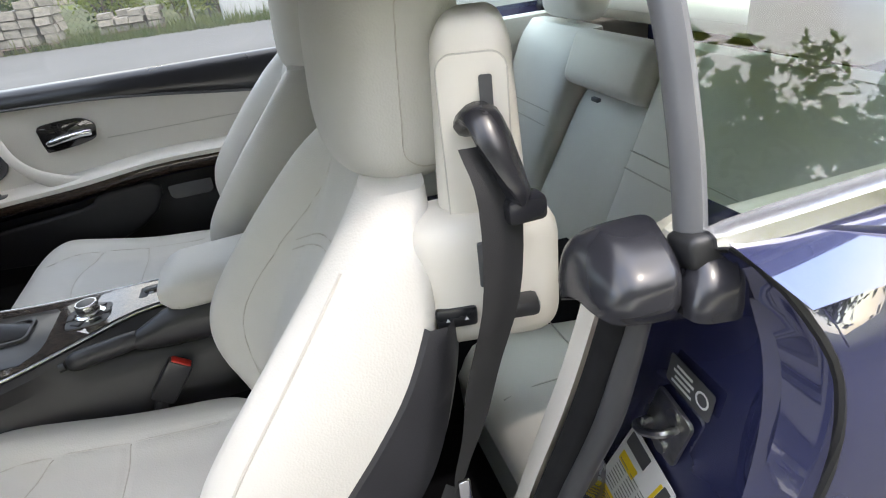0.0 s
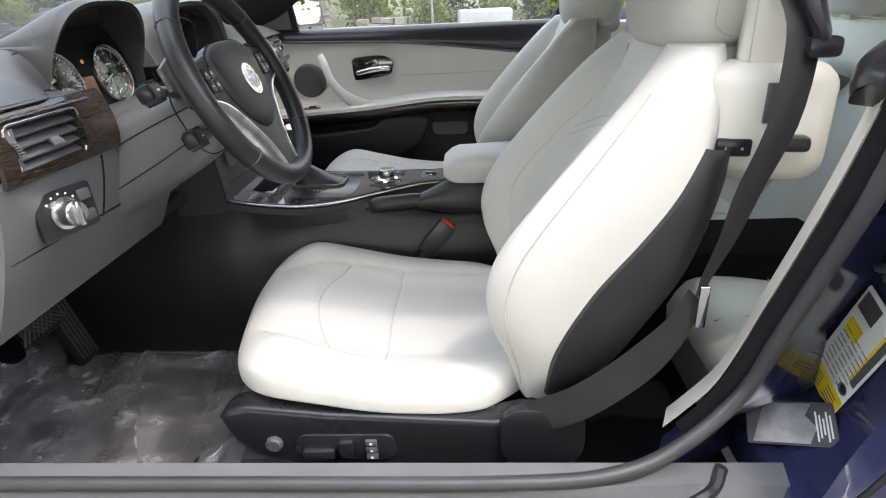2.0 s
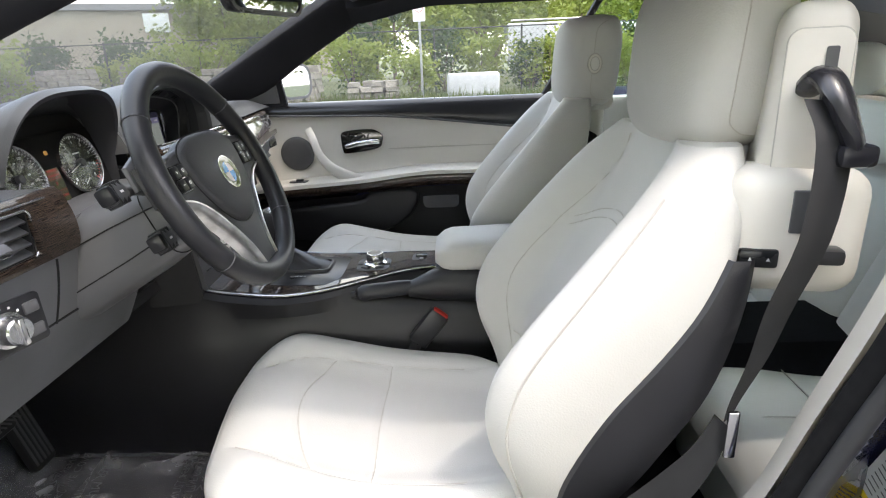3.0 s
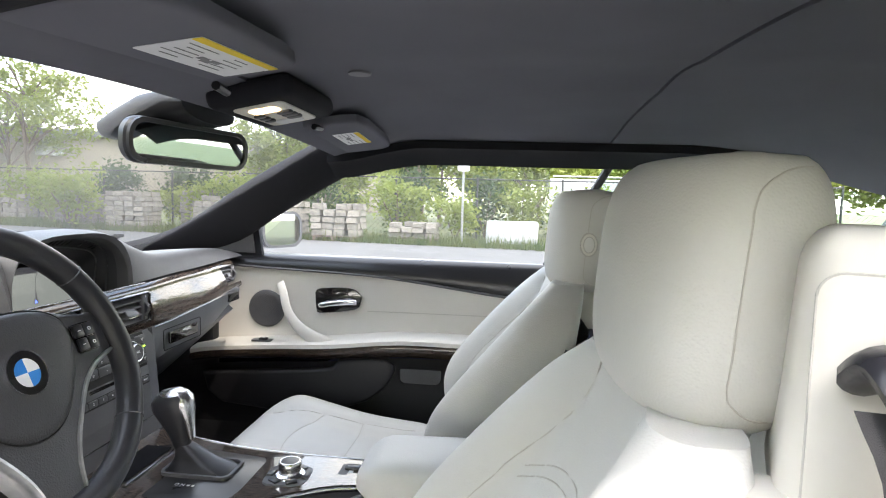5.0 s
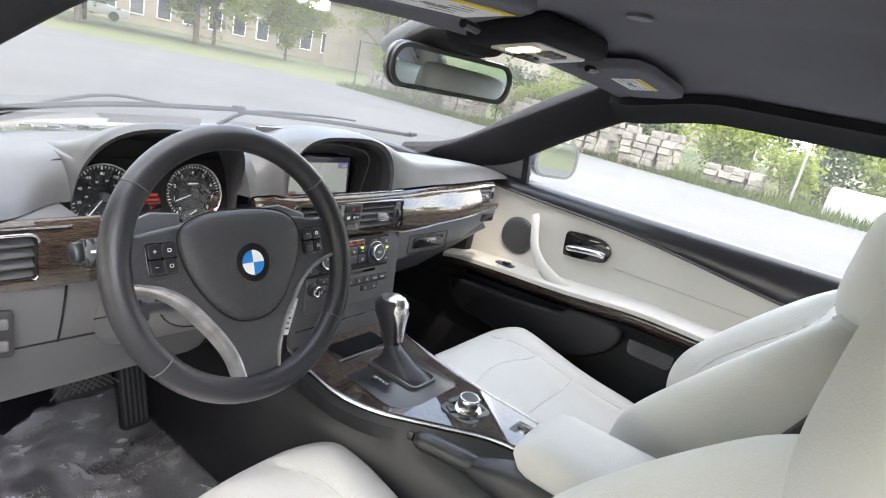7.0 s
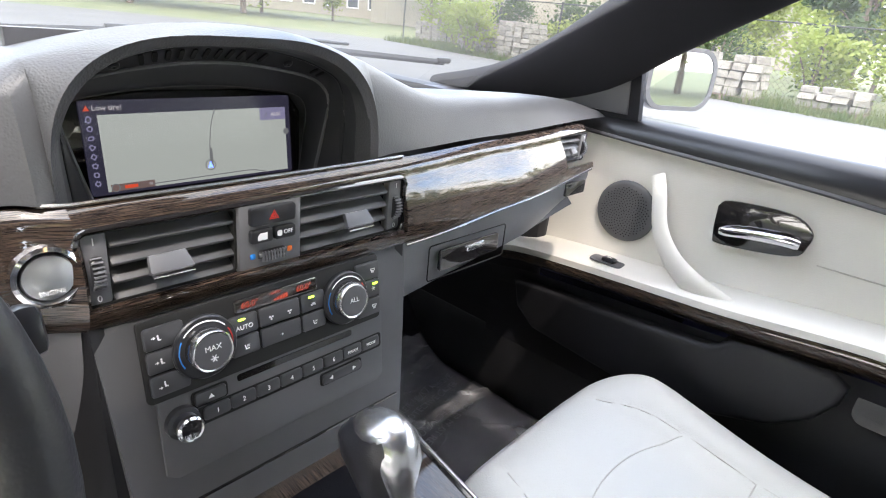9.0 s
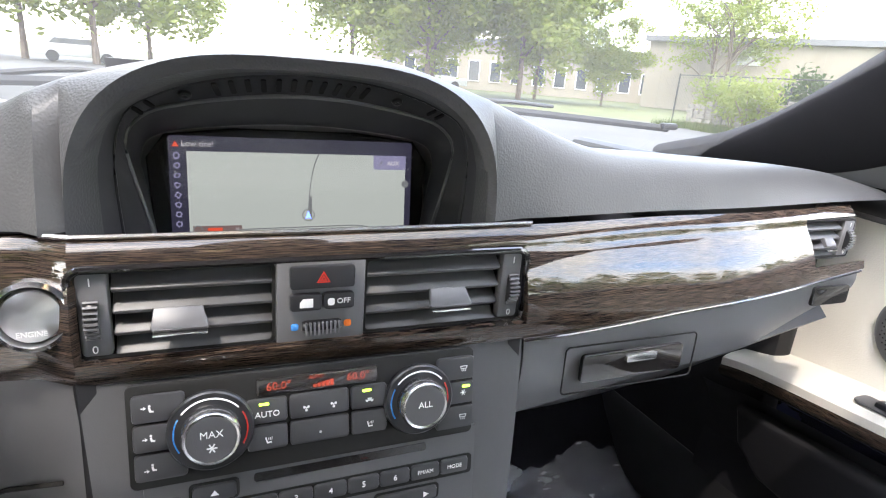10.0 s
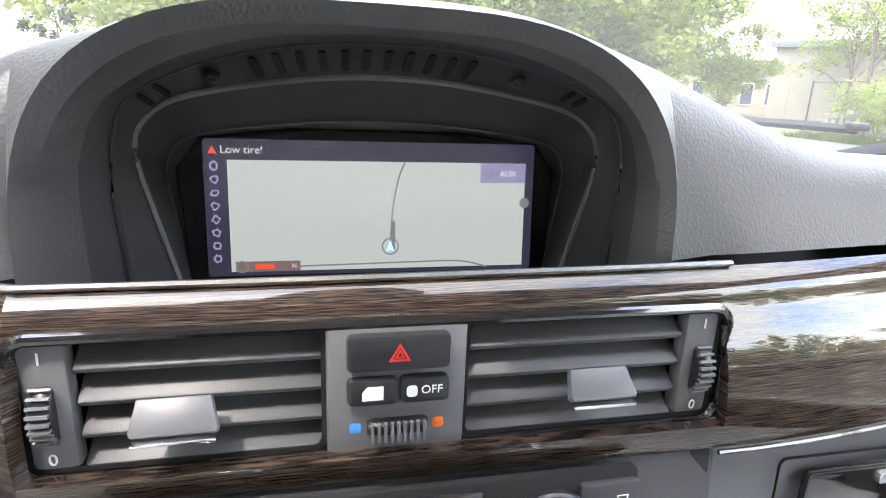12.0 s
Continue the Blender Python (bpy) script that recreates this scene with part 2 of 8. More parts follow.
def loft(rings, closed=True, caps=True):
    """A skin over rings of equally many points."""
    bm = bmesh.new()
    vs = [[bm.verts.new(p) for p in r] for r in rings]
    n = len(rings[0])
    for a, b in zip(vs, vs[1:]):
        for j in range(n if closed else n - 1):
            bm.faces.new((a[j], a[(j + 1) % n], b[(j + 1) % n], b[j]))
    if caps and closed:
        bm.faces.new(vs[0][::-1])
        bm.faces.new(vs[-1])
    bmesh.ops.recalc_face_normals(bm, faces=bm.faces)
    return bm


def tube(points, r, n=8, closed=False, flat=1.0, up=(0, 0, 1)):
    """A round or flattened bar along points; r may be a list."""
    pts = [Vector(p) for p in points]
    rings = []
    for i, p in enumerate(pts):
        a = pts[i - 1] if (i or closed) else pts[0]
        b = pts[(i + 1) % len(pts)] if (i < len(pts) - 1 or closed) else pts[-1]
        d = (b - a).normalized()
        s = d.cross(Vector(up))
        s = s.normalized() if s.length > 1e-4 else Vector((1, 0, 0))
        u = s.cross(d)
        rr = r[i] if isinstance(r, (list, tuple)) else r
        rings.append([p + (s * math.cos(t) + u * math.sin(t) * flat) * rr for t in [2 * math.pi * k / n for k in range(n)]])
    if closed:
        rings.append(rings[0])
        bm = loft(rings, caps=False)
        bmesh.ops.remove_doubles(bm, verts=bm.verts, dist=1e-6)
        return bm
    return loft(rings)


def lathe(profile, n=32, axis="z"):
    """A turned body from (radius, height) pairs."""
    rings = []
    for r, h in profile:
        ring = []
        for k in range(n):
            a = 2 * math.pi * k / n
            c, s = max(r, 1e-5) * math.cos(a), max(r, 1e-5) * math.sin(a)
            ring.append((c, s, h) if axis == "z" else (c, -h, s) if axis == "y" else (h, c, s))
        rings.append(ring)
    return loft(rings)


def box(w, d, h, r=0.0, at=(0, 0, 0), seg=2, m=None):
    """A box with rounded edges, centred at a place."""
    bm = bmesh.new()
    bmesh.ops.create_cube(bm, size=1.0)
    bmesh.ops.scale(bm, vec=(w, d, h), verts=bm.verts)
    if r:
        bmesh.ops.bevel(bm, geom=bm.edges[:], offset=min(r, 0.49 * min(w, d, h)), segments=seg, profile=0.5, affect="EDGES")
    bmesh.ops.transform(bm, matrix=m or Matrix.Translation(at), verts=bm.verts)
    return bm


def slab(outline, h, r=0.0, m=None, seg=2):
    """A flat outline (x, y) raised by h along z, with its top edge rounded."""
    bm = bmesh.new()
    f = bm.faces.new([bm.verts.new((x, y, 0)) for x, y in outline])
    ex = bmesh.ops.extrude_face_region(bm, geom=[f])
    top = [v for v in ex["geom"] if isinstance(v, bmesh.types.BMVert)]
    bmesh.ops.translate(bm, vec=(0, 0, h), verts=top)
    bmesh.ops.recalc_face_normals(bm, faces=bm.faces)
    if r:
        ed = [e for e in bm.edges if all(v in set(top) for v in e.verts)]
        bmesh.ops.bevel(bm, geom=ed, offset=r, segments=seg, profile=0.5, affect="EDGES")
    if m:
        bmesh.ops.transform(bm, matrix=m, verts=bm.verts)
    return bm


def rounded(w, h, r, n=5, cx=0.0, cy=0.0):
    """The outline of a rectangle with round corners."""
    out = []
    for sx, sy, a0 in ((1, 1, 0), (-1, 1, 90), (-1, -1, 180), (1, -1, 270)):
        for k in range(n + 1):
            a = radians(a0 + 90 * k / n)
            out.append((cx + sx * (w / 2 - r) + r * math.cos(a), cy + sy * (h / 2 - r) + r * math.sin(a)))
    return out


def band(outer, inner, h, m=None):
    """A flat ring between two outlines of equally many points, raised by h."""
    rings = [[(x, y, 0) for x, y in outer], [(x, y, h) for x, y in outer], [(x, y, h) for x, y in inner], [(x, y, 0) for x, y in inner]]
    rings.append(rings[0])
    bm = loft(rings, caps=False)
    bmesh.ops.remove_doubles(bm, verts=bm.verts, dist=1e-6)
    if m:
        bmesh.ops.transform(bm, matrix=m, verts=bm.verts)
    return bm


def sheet(f, nu, nv, thick=0.0):
    """A surface from f(u, v), u and v from 0 to 1; with a thickness, a closed shell that grows against its normal."""
    g = [[Vector(f(i / (nu - 1), j / (nv - 1))) for j in range(nv)] for i in range(nu)]
    bm = bmesh.new()
    a = [[bm.verts.new(p) for p in row] for row in g]
    for i in range(nu - 1):
        for j in range(nv - 1):
            bm.faces.new((a[i][j], a[i + 1][j], a[i + 1][j + 1], a[i][j + 1]))
    if thick:
        bm.normal_update()
        b = [[bm.verts.new(v.co - v.normal * thick) for v in row] for row in a]
        for i in range(nu - 1):
            for j in range(nv - 1):
                bm.faces.new((b[i][j], b[i][j + 1], b[i + 1][j + 1], b[i + 1][j]))
        for i in range(nu - 1):
            bm.faces.new((a[i][0], b[i][0], b[i + 1][0], a[i + 1][0]))
            bm.faces.new((a[i + 1][-1], b[i + 1][-1], b[i][-1], a[i][-1]))
        for j in range(nv - 1):
            bm.faces.new((a[0][j + 1], b[0][j + 1], b[0][j], a[0][j]))
            bm.faces.new((a[-1][j], b[-1][j], b[-1][j + 1], a[-1][j + 1]))
    return bm


def moved(bm, m):
    bmesh.ops.transform(bm, matrix=m, verts=bm.verts)
    return bm


def joined(*many):
    """Several bmeshes that make up one piece."""
    out = bmesh.new()
    for bm in many:
        me = bpy.data.meshes.new("piece")
        bm.to_mesh(me)
        out.from_mesh(me)
        bpy.data.meshes.remove(me)
        bm.free()
    return out


def part(name, bm, mat, parent=None, label="", flat=False):
    """Links a bmesh as one mesh object, under a thing or a part."""
    me = bpy.data.meshes.new(name)
    bm.to_mesh(me)
    bm.free()
    me.materials.append(mat)
    if not flat:
        me.polygons.foreach_set("use_smooth", [True] * len(me.polygons))
        me.set_sharp_from_angle(angle=radians(38))
    ob = new(name, me)
    if parent:
        ob.parent = parent
        ob.matrix_parent_inverse = parent.matrix_world.inverted()
    if label:
        ob["label"] = label
    return ob


def thing(name, label, category, at=(0, 0, 0), group="", kind=""):
    """An empty that holds the parts of one thing."""
    ob = new(name)
    ob.location = at
    ob.matrix_world = Matrix.Translation(at)
    ob.empty_display_size = 0.02
    return tagged(ob, label, category, group, kind)


def lettering(text, size, m, name, mat, parent, label=""):
    """Raised writing in the built-in font, centred, in the plane z = 0 of m."""
    cu = bpy.data.curves.new("letters", "FONT")
    cu.body, cu.size, cu.align_x, cu.align_y, cu.extrude, cu.resolution_u = text, size, "CENTER", "CENTER", 0.0002, 3
    ob = bpy.data.objects.new("letters", cu)
    scene.collection.objects.link(ob)
    me = bpy.data.meshes.new_from_object(ob)
    bpy.data.objects.remove(ob)
    bpy.data.curves.remove(cu)
    bm = bmesh.new()
    bm.from_mesh(me)
    bpy.data.meshes.remove(me)
    return part(name, moved(bm, m), mat, parent, label, flat=True)


def facing(origin, normal, up=(0, 0, 1)):
    """A pose whose z points along the normal, with y as near to up as can be."""
    z = Vector(normal).normalized()
    x = Vector(up).cross(z).normalized()
    y = z.cross(x)
    m = Matrix((x, y, z)).transposed().to_4x4()
    m.translation = origin
    return m

# ---- cabin shell ----
def shell_sheet(name, f, nu, nv, thick, mat, label, category):
    return tagged(part(name, sheet(f, nu, nv, thick), mat), label, category, kind="structure")


def roof_z(x, y):
    return 1.328 - 0.12 * x * x - 0.006 * smooth(0.03, 0.11, abs(x)) - 0.006 * smooth(0.38, 0.46, abs(x)) - 0.03 * smooth(-0.62, -0.40, y) - 0.14 * smooth(-1.25, -2.05, y)


# headliner of the folding hard top, in two shells with a seam between them
def front_liner(u, v):
    x, y = -0.62 + 1.24 * u, -0.415 - 0.66 * v
    return x, y, roof_z(x, y)


def rear_liner(u, v):
    x, y = -0.62 + 1.24 * u, -1.079 - 0.92 * v
    return x, y, roof_z(x, y) - 0.002


shell_sheet("ceiling_front", front_liner, 30, 22, 0.03, CLOTH, "dark blue-black cloth headliner of the folding roof", "headliner")
shell_sheet("ceiling_rear", rear_liner, 30, 22, 0.03, CLOTH, "dark cloth headliner of the rear roof shell", "headliner")


def floor_pan(u, v):
    x = -0.72 + 1.44 * u
    y = 0.62 - 2.5 * v
    tunnel = 0.20 * (1 - smooth(0.10, 0.17, abs(x)))
    return x, y, 0.27 + tunnel + 0.42 * smooth(0.22, 0.62, y)


shell_sheet("floor", floor_pan, 40, 40, 0.02, CARPET, "black carpeted floor pan with raised centre tunnel", "floor")
tagged(part("bulkhead", box(1.5, 0.03, 0.58, 0.0, (0, 0.60, 0.55)), CARPET), "black padded bulkhead behind the footwells", "bulkhead", kind="structure")


# windscreen pillars and header
def pillar(s, name, line, wide):
    c = catmull(line, 24)
    rings = []
    for i, p in enumerate(c):
        d = (c[min(i + 1, 23)] - c[max(i - 1, 0)]).normalized()
        side = Vector((s * 0.35, -0.9, -0.25))
        side = (side - d * side.dot(d)).normalized()
        out = d.cross(side)
        k = i / 23
        w, t = wide - 0.018 * k, 0.024
        rings.append([p + side * w * math.copysign(abs(math.cos(a)) ** 0.7, math.cos(a)) + out * t * math.copysign(abs(math.sin(a)) ** 0.7, math.sin(a)) for a in [2 * math.pi * j / 20 for j in range(20)]])
    tagged(part(name, loft(rings), RAIL_CLOTH), "black trimmed windscreen pillar of the car", "pillar", kind="structure")


pillar(1, "windscreen_pillar", [(0.80, 0.38, 0.900), (0.738, 0.11, 0.975), (0.675, -0.15, 1.125), (0.608, -0.385, 1.243), (0.580, -0.50, 1.275)], 0.076)
pillar(-1, "windscreen_pillar", [(-0.80, 0.38, 0.900), (-0.745, 0.08, 0.985), (-0.685, -0.17, 1.098), (-0.655, -0.31, 1.163), (-0.640, -0.48, 1.226), (-0.625, -0.62, 1.262)], 0.050)


def header(u, v):
    x = -0.60 + 1.20 * u
    y = -0.345 + 0.20 * x * x * -0.6 - 0.10 * v
    return x, y, 1.262 - 0.10 * x * x + 0.028 * v


shell_sheet("header_trim", header, 24, 6, 0.035, CLOTH, "black cloth-covered windscreen header rail", "header rail")


def side_rail(s):
    def f(u, v):
        y = -0.36 - 1.16 * u
        return s * (0.548 + 0.088 * v), y, roof_z(0.548, min(y, -0.42)) - (0.003 if s > 0 else -0.026) - 0.040 * v ** 1.4 - 0.012 * (1 - smooth(0, 0.12, u))
    tagged(part("roof_side_rail", sheet(f, 26, 8, 0.02 * s), RAIL_CLOTH), "black cloth-covered roof side rail", "roof rail", kind="structure")
    tagged(part("rail_seal", tube([Vector(f(k / 24, 1.0)) + Vector((s * 0.004, 0, -0.004)) for k in range(25)], 0.008, 8), RUBBER), "black rubber seal along the roof rail", "rail seal", kind="structure")
    tagged(part("liner_seam", tube([Vector(f(k / 24, 0.0)) + Vector((0, 0, -0.001)) for k in range(25)], 0.0022, 6), VOID), "dark seam along the headliner edge", "seam", kind="structure")


side_rail(1)
side_rail(-1)


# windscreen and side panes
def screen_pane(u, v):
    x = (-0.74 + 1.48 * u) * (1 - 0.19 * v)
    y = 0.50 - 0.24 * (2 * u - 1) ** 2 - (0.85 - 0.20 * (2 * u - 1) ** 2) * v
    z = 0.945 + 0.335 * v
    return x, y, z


ws = tagged(part("windscreen", sheet(screen_pane, 20, 12), WINDSCREEN), "raked windscreen of the car, tinted to dim the view out", "windscreen", kind="structure")
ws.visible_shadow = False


def door_pane(u, v):
    y = (-0.02 - 0.92 * u) - v * 0.42 * (1 - u)
    return 0.775 - 0.165 * v, y, 0.935 + 0.325 * v


pane = tagged(part("window_passenger", sheet(door_pane, 16, 10), SIDE_GLASS), "frameless passenger window, tinted to dim the view out", "car window", kind="structure")
pane.visible_shadow = False


def rear_pane(s):
    def f(u, v):
        y0 = -0.965 if s > 0 else -1.118
        y = y0 - (1.78 + y0) * u - v * (0.13 - 0.10 * u) * (1 if s > 0 else 0.1)
        return s * (0.768 - 0.15 * v), y, 0.95 + 0.305 * v * (1 - 0.30 * u)
    return f


pane = tagged(part("window_rear_passenger", sheet(rear_pane(1), 10, 8), GLASS_TINT), "tinted rear quarter window", "car window", kind="structure")
pane.visible_shadow = False
pane = tagged(part("window_rear_driver", sheet(rear_pane(-1), 10, 8), GLASS_TINT), "green-tinted rear quarter window with a printed glass mark", "car window", kind="structure")
pane.visible_shadow = False
tagged(part("window_seal", tube([(0.772, -0.95, 0.945), (0.70, -1.03, 1.10), (0.622, -1.10, 1.245)], 0.011, 8), RUBBER), "upright black rubber seal between the side windows", "window seal", kind="structure")

# rear of the cabin: parcel shelf, rear pillars, back window
tagged(part("parcel_shelf", box(1.30, 0.42, 0.03, 0.01, (0, -2.00, 0.945)), BEIGE), "cream parcel shelf behind the rear bench", "parcel shelf", kind="structure")


def rear_pillar(s):
    def f(u, v):
        y = -1.76 - 0.50 * u
        return s * (0.76 - 0.16 * v), y - 0.06 * v, 0.93 + 0.25 * v - 0.10 * u * v
    tagged(part("rear_pillar", sheet(f, 12, 8, 0.03), SATIN), "black trimmed rear roof pillar", "pillar", kind="structure")


rear_pillar(1)
rear_pillar(-1)


def back_pane(u, v):
    return (-0.60 + 1.2 * u) * (1 - 0.12 * v), -2.25 + 0.30 * v, 0.955 + 0.24 * v


pane = tagged(part("window_back", sheet(back_pane, 10, 6), GLASS_TINT), "tinted rear window", "car window", kind="structure")
pane.visible_shadow = False
tagged(part("rear_side_trim", box(0.05, 1.0, 0.52, 0.02, (0.70, -1.62, 0.68)), LEATHER_GREY), "cream padded trim beside the rear bench", "side trim", kind="structure")
tagged(part("rear_side_trim", box(0.05, 0.95, 0.55, 0.02, (-0.66, -1.64, 0.66)), LEATHER_GREY), "cream padded trim inside the rear quarter", "side trim", kind="structure")
tagged(part("cabin_back_wall", box(1.5, 0.04, 0.75, 0, (0, -2.24, 0.58)), CARPET), "black panel closing the cabin behind the bench", "panel", kind="structure")

# footwell sides and the scuttle under the windscreen
for s in (1, -1):
    tagged(part("kick_panel", box(0.05, 0.60, 0.68, 0.02, (s * 0.725, 0.33, 0.60)), WELL_BLACK), "black kick panel beside the footwell", "kick panel", kind="structure")
tagged(part("scuttle", sheet(lambda u, v: ((-0.80 + 1.6 * u), 0.40 - 0.22 * (2 * u - 1) ** 2 + 0.16 * v, 0.915 - 0.05 * (2 * u - 1) ** 2 - 0.03 * v), 24, 4, 0.03), RUBBER), "black plastic scuttle below the windscreen", "scuttle", kind="structure")
tagged(part("passenger_sill", box(0.14, 1.5, 0.18, 0.03, (0.76, -0.35, 0.37)), RUBBER), "black door sill under the passenger door", "sill", kind="structure")

# ---- front seats ----
BACK_C = [(0.47, -0.745), (0.55, -0.765), (0.62, -0.775), (0.70, -0.805), (0.80, -0.862), (0.85, -0.892), (0.90, -0.915), (0.97, -0.945)]
BACK_B = [(0.47, -0.735), (0.53, -0.712), (0.60, -0.675), (0.66, -0.664), (0.72, -0.684), (0.82, -0.768), (0.92, -0.868), (0.97, -0.925)]
BACK_R = [(0.47, -0.80), (0.55, -0.86), (0.62, -0.90), (0.70, -0.945), (0.80, -0.975), (0.90, -0.99), (0.97, -1.0)]
BACK_W = [(0.47, 0.205), (0.53, 0.228), (0.60, 0.242), (0.70, 0.245), (0.80, 0.240), (0.88, 0.226), (0.93, 0.206), (0.97, 0.165)]
CUSH_T = [(-0.72, 0.49), (-0.65, 0.492), (-0.55, 0.502), (-0.45, 0.525), (-0.38, 0.543), (-0.33, 0.545), (-0.30, 0.535), (-0.285, 0.518)]
CUSH_B = [(-0.72, 0.455), (-0.60, 0.462), (-0.45, 0.48), (-0.35, 0.487), (-0.30, 0.486), (-0.285, 0.490)]
CUSH_W = [(-0.80, 0.150), (-0.76, 0.192), (-0.71, 0.226), (-0.60, 0.24), (-0.45, 0.245), (-0.37, 0.240), (-0.335, 0.226), (-0.31, 0.202), (-0.295, 0.174), (-0.285, 0.138)]


BACK_SEAM = [(0.50, 0.115), (0.60, 0.135), (0.70, 0.150), (0.80, 0.140), (0.865, 0.118), (0.905, 0.10), (0.955, 0.09)]
CUSH_SEAM = [(-0.70, 0.155), (-0.55, 0.160), (-0.42, 0.150), (-0.33, 0.115)]


def crease(v, wide=0.0045):
    """The depth of a stitched crease at the distance v from its thread, between 0 and 1."""
    return math.exp(-(v / wide) ** 2) + 0.45 * math.exp(-(v / (wide * 4)) ** 2)


def signed_pow(v, p):
    return math.copysign(abs(v) ** p, v)


def back_front(x, z):
    w = interp(z, BACK_W)
    k = smooth(0.40, 0.86, abs(x) / w)
    side, arc = interp(z, BACK_SEAM), 0.852 - 0.037 * (x / 0.122) ** 2
    dent = 0.0034 * crease(abs(x) - side) * smooth(0.965, 0.93, z)
    if abs(x) < side:
        dent += 0.0026 * crease(z - arc) + 0.0026 * crease(z - arc + 0.014) + 0.0026 * crease(z - 0.588 - 0.7 * x * x)
        dent -= 0.004 * math.cos(1.45 * x / side) * smooth(0.60, 0.64, z) * smooth(0.835, 0.80, z)
    return interp(z, BACK_C) + (interp(z, BACK_B) - interp(z, BACK_C)) * k - 0.006 * (1 - smooth(0, 0.4, abs(x) / w)) * smooth(0.5, 0.7, z) - dent


def cushion_top(x, y):
    w = interp(y, CUSH_W)
    side = interp(y, CUSH_SEAM)
    dent = 0.0034 * crease(abs(x) - side) * smooth(-0.30, -0.34, y)
    if abs(x) < side:
        dent += 0.0028 * crease(y + 0.415 + 0.040 * (x / 0.155) ** 2) + 0.0028 * crease(y + 0.556)
    return interp(y, CUSH_T) + 0.030 * smooth(0.45, 0.80, abs(x) / w) * smooth(-0.28, -0.38, y) - dent


def on_back(x, z, lift=0.0):
    w = interp(z, BACK_W)
    q = max(0.0, 1 - (abs(x) / w) ** (2 / 0.5)) ** 0.25
    r = interp(z, BACK_R)
    mid = 0.5 * (interp(z, BACK_C) + r)
    return Vector((x, mid + (back_front(x, z) - mid) * q + lift, z))


def on_cushion(x, y, lift=0.0):
    w = interp(y, CUSH_W)
    q = max(0.0, 1 - (abs(x) / w) ** 4) ** 0.25
    b = interp(y, CUSH_B)
    mid = 0.5 * (interp(y, CUSH_T) + b)
    return Vector((x, y, mid + (cushion_top(x, y) - mid) * q + lift))


def seat(name, x0, dy, s, label, fore=0.0, up=0.0, rest_at=(0, 0, 0), slant=0.0):
    """A power front seat with belt tower; s is the side of the door (-1 or 1)."""
    top = thing(name, label, "car seat", (x0, dy, 0))
    place = Matrix.Translation((x0, dy, 0))
    m = place @ Matrix.Diagonal((s, 1, 1, 1))

    def put(nm, bm, mat, lab="", parent=None):
        moved(bm, m)
        if s < 0:
            bmesh.ops.reverse_faces(bm, faces=bm.faces)
        return part(nm, bm, mat, parent or top, lab)

    n = 160
    ang = [2 * math.pi * k / n for k in range(n)]
    rings = []
    for y in [-0.80 + 0.515 * (1 - (1 - i / 110) ** 1.5) for i in range(111)]:
        w, b = interp(y, CUSH_W), interp(y, CUSH_B)
        mid = 0.5 * (interp(y, CUSH_T) + b)
        ring = []
        for a in ang:
            x, q = w * signed_pow(math.cos(a), 0.5), signed_pow(math.sin(a), 0.5)
            z = mid + q * (cushion_top(x, y) - mid) if q > 0 else mid + q * (mid - b)
            ring.append((x, y, z))
        rings.append(ring)
    skew = lambda p: Vector((p[0], p[1] + fore - slant * smooth(-0.10, 0.24, p[0]) * smooth(-0.62, -0.36, p[1]), p[2] + up))
    cushion = put("cushion", loft([[skew(p) for p in ring] for ring in rings]), LEATHER, "cream leather seat cushion with stitched panels")
    rings = []
    for z in [0.47 + 0.50 * (1 - (1 - i / 130) ** 1.2) for i in range(131)]:
        w, r = interp(z, BACK_W), interp(z, BACK_R)
        mid = 0.5 * (interp(z, BACK_C) + r)
        ring = []
        for a in ang:
            x, q = w * signed_pow(math.cos(a), 0.5), signed_pow(math.sin(a), 0.5)
            y = mid + q * (back_front(x, z) - mid) if q > 0 else mid + q * (mid - r)
            ring.append((x, y, z))
        rings.append(ring)
    back = put("backrest", loft(rings), LEATHER, "cream leather backrest with side bolsters")
    # black shell on the door side and back of the backrest
    for side in (1, -1):
        rows = []
        for i in range(22):
            z = 0.49 + 0.37 * i / 21
            f0 = interp(z, [(0.49, -0.775), (0.575, -0.784), (0.666, -0.827), (0.747, -0.888), (0.80, -0.925), (0.86, -0.955)])
            r0 = interp(z, BACK_R) - 0.012
            w = interp(z, BACK_W) + 0.006
            rows.append([(side * (w - 0.012), f0 + 0.003, z), (side * w, f0 - 0.004, z), (side * (w + 0.001), 0.5 * (f0 + r0), z), (side * (w - 0.008), r0 + 0.012, z), (side * (w - 0.03), r0, z)])
        bm = loft(rows, closed=False)
        if side > 0:
            bmesh.ops.reverse_faces(bm, faces=bm.faces)
        put("side_shell", bm, LEATHER_BLACK, "black leather-grained side shell", back)
    put("back_shell", loft([[(x, interp(z, BACK_R) - 0.012, z) for x in [(-1 + 2 * j / 8) * (interp(z, BACK_W) - 0.03) for j in range(9)]] for z in [0.49 + 0.40 * i / 14 for i in range(15)]], closed=False), LEATHER_BLACK, "black seat back shell", back)
    # seams
    def seam(fn, pts, nm="seam", r=0.0010, parent=None):
        put(nm, tube([fn(*p) for p in catmull([Vector((*p, 0)) for p in pts], 40)], r, 5), SEAM, "", parent)
    c2 = lambda x, y, *_: skew(on_cushion(x, y, 0.0009))
    b2 = lambda x, z, *_: on_back(x, z, 0.0010)
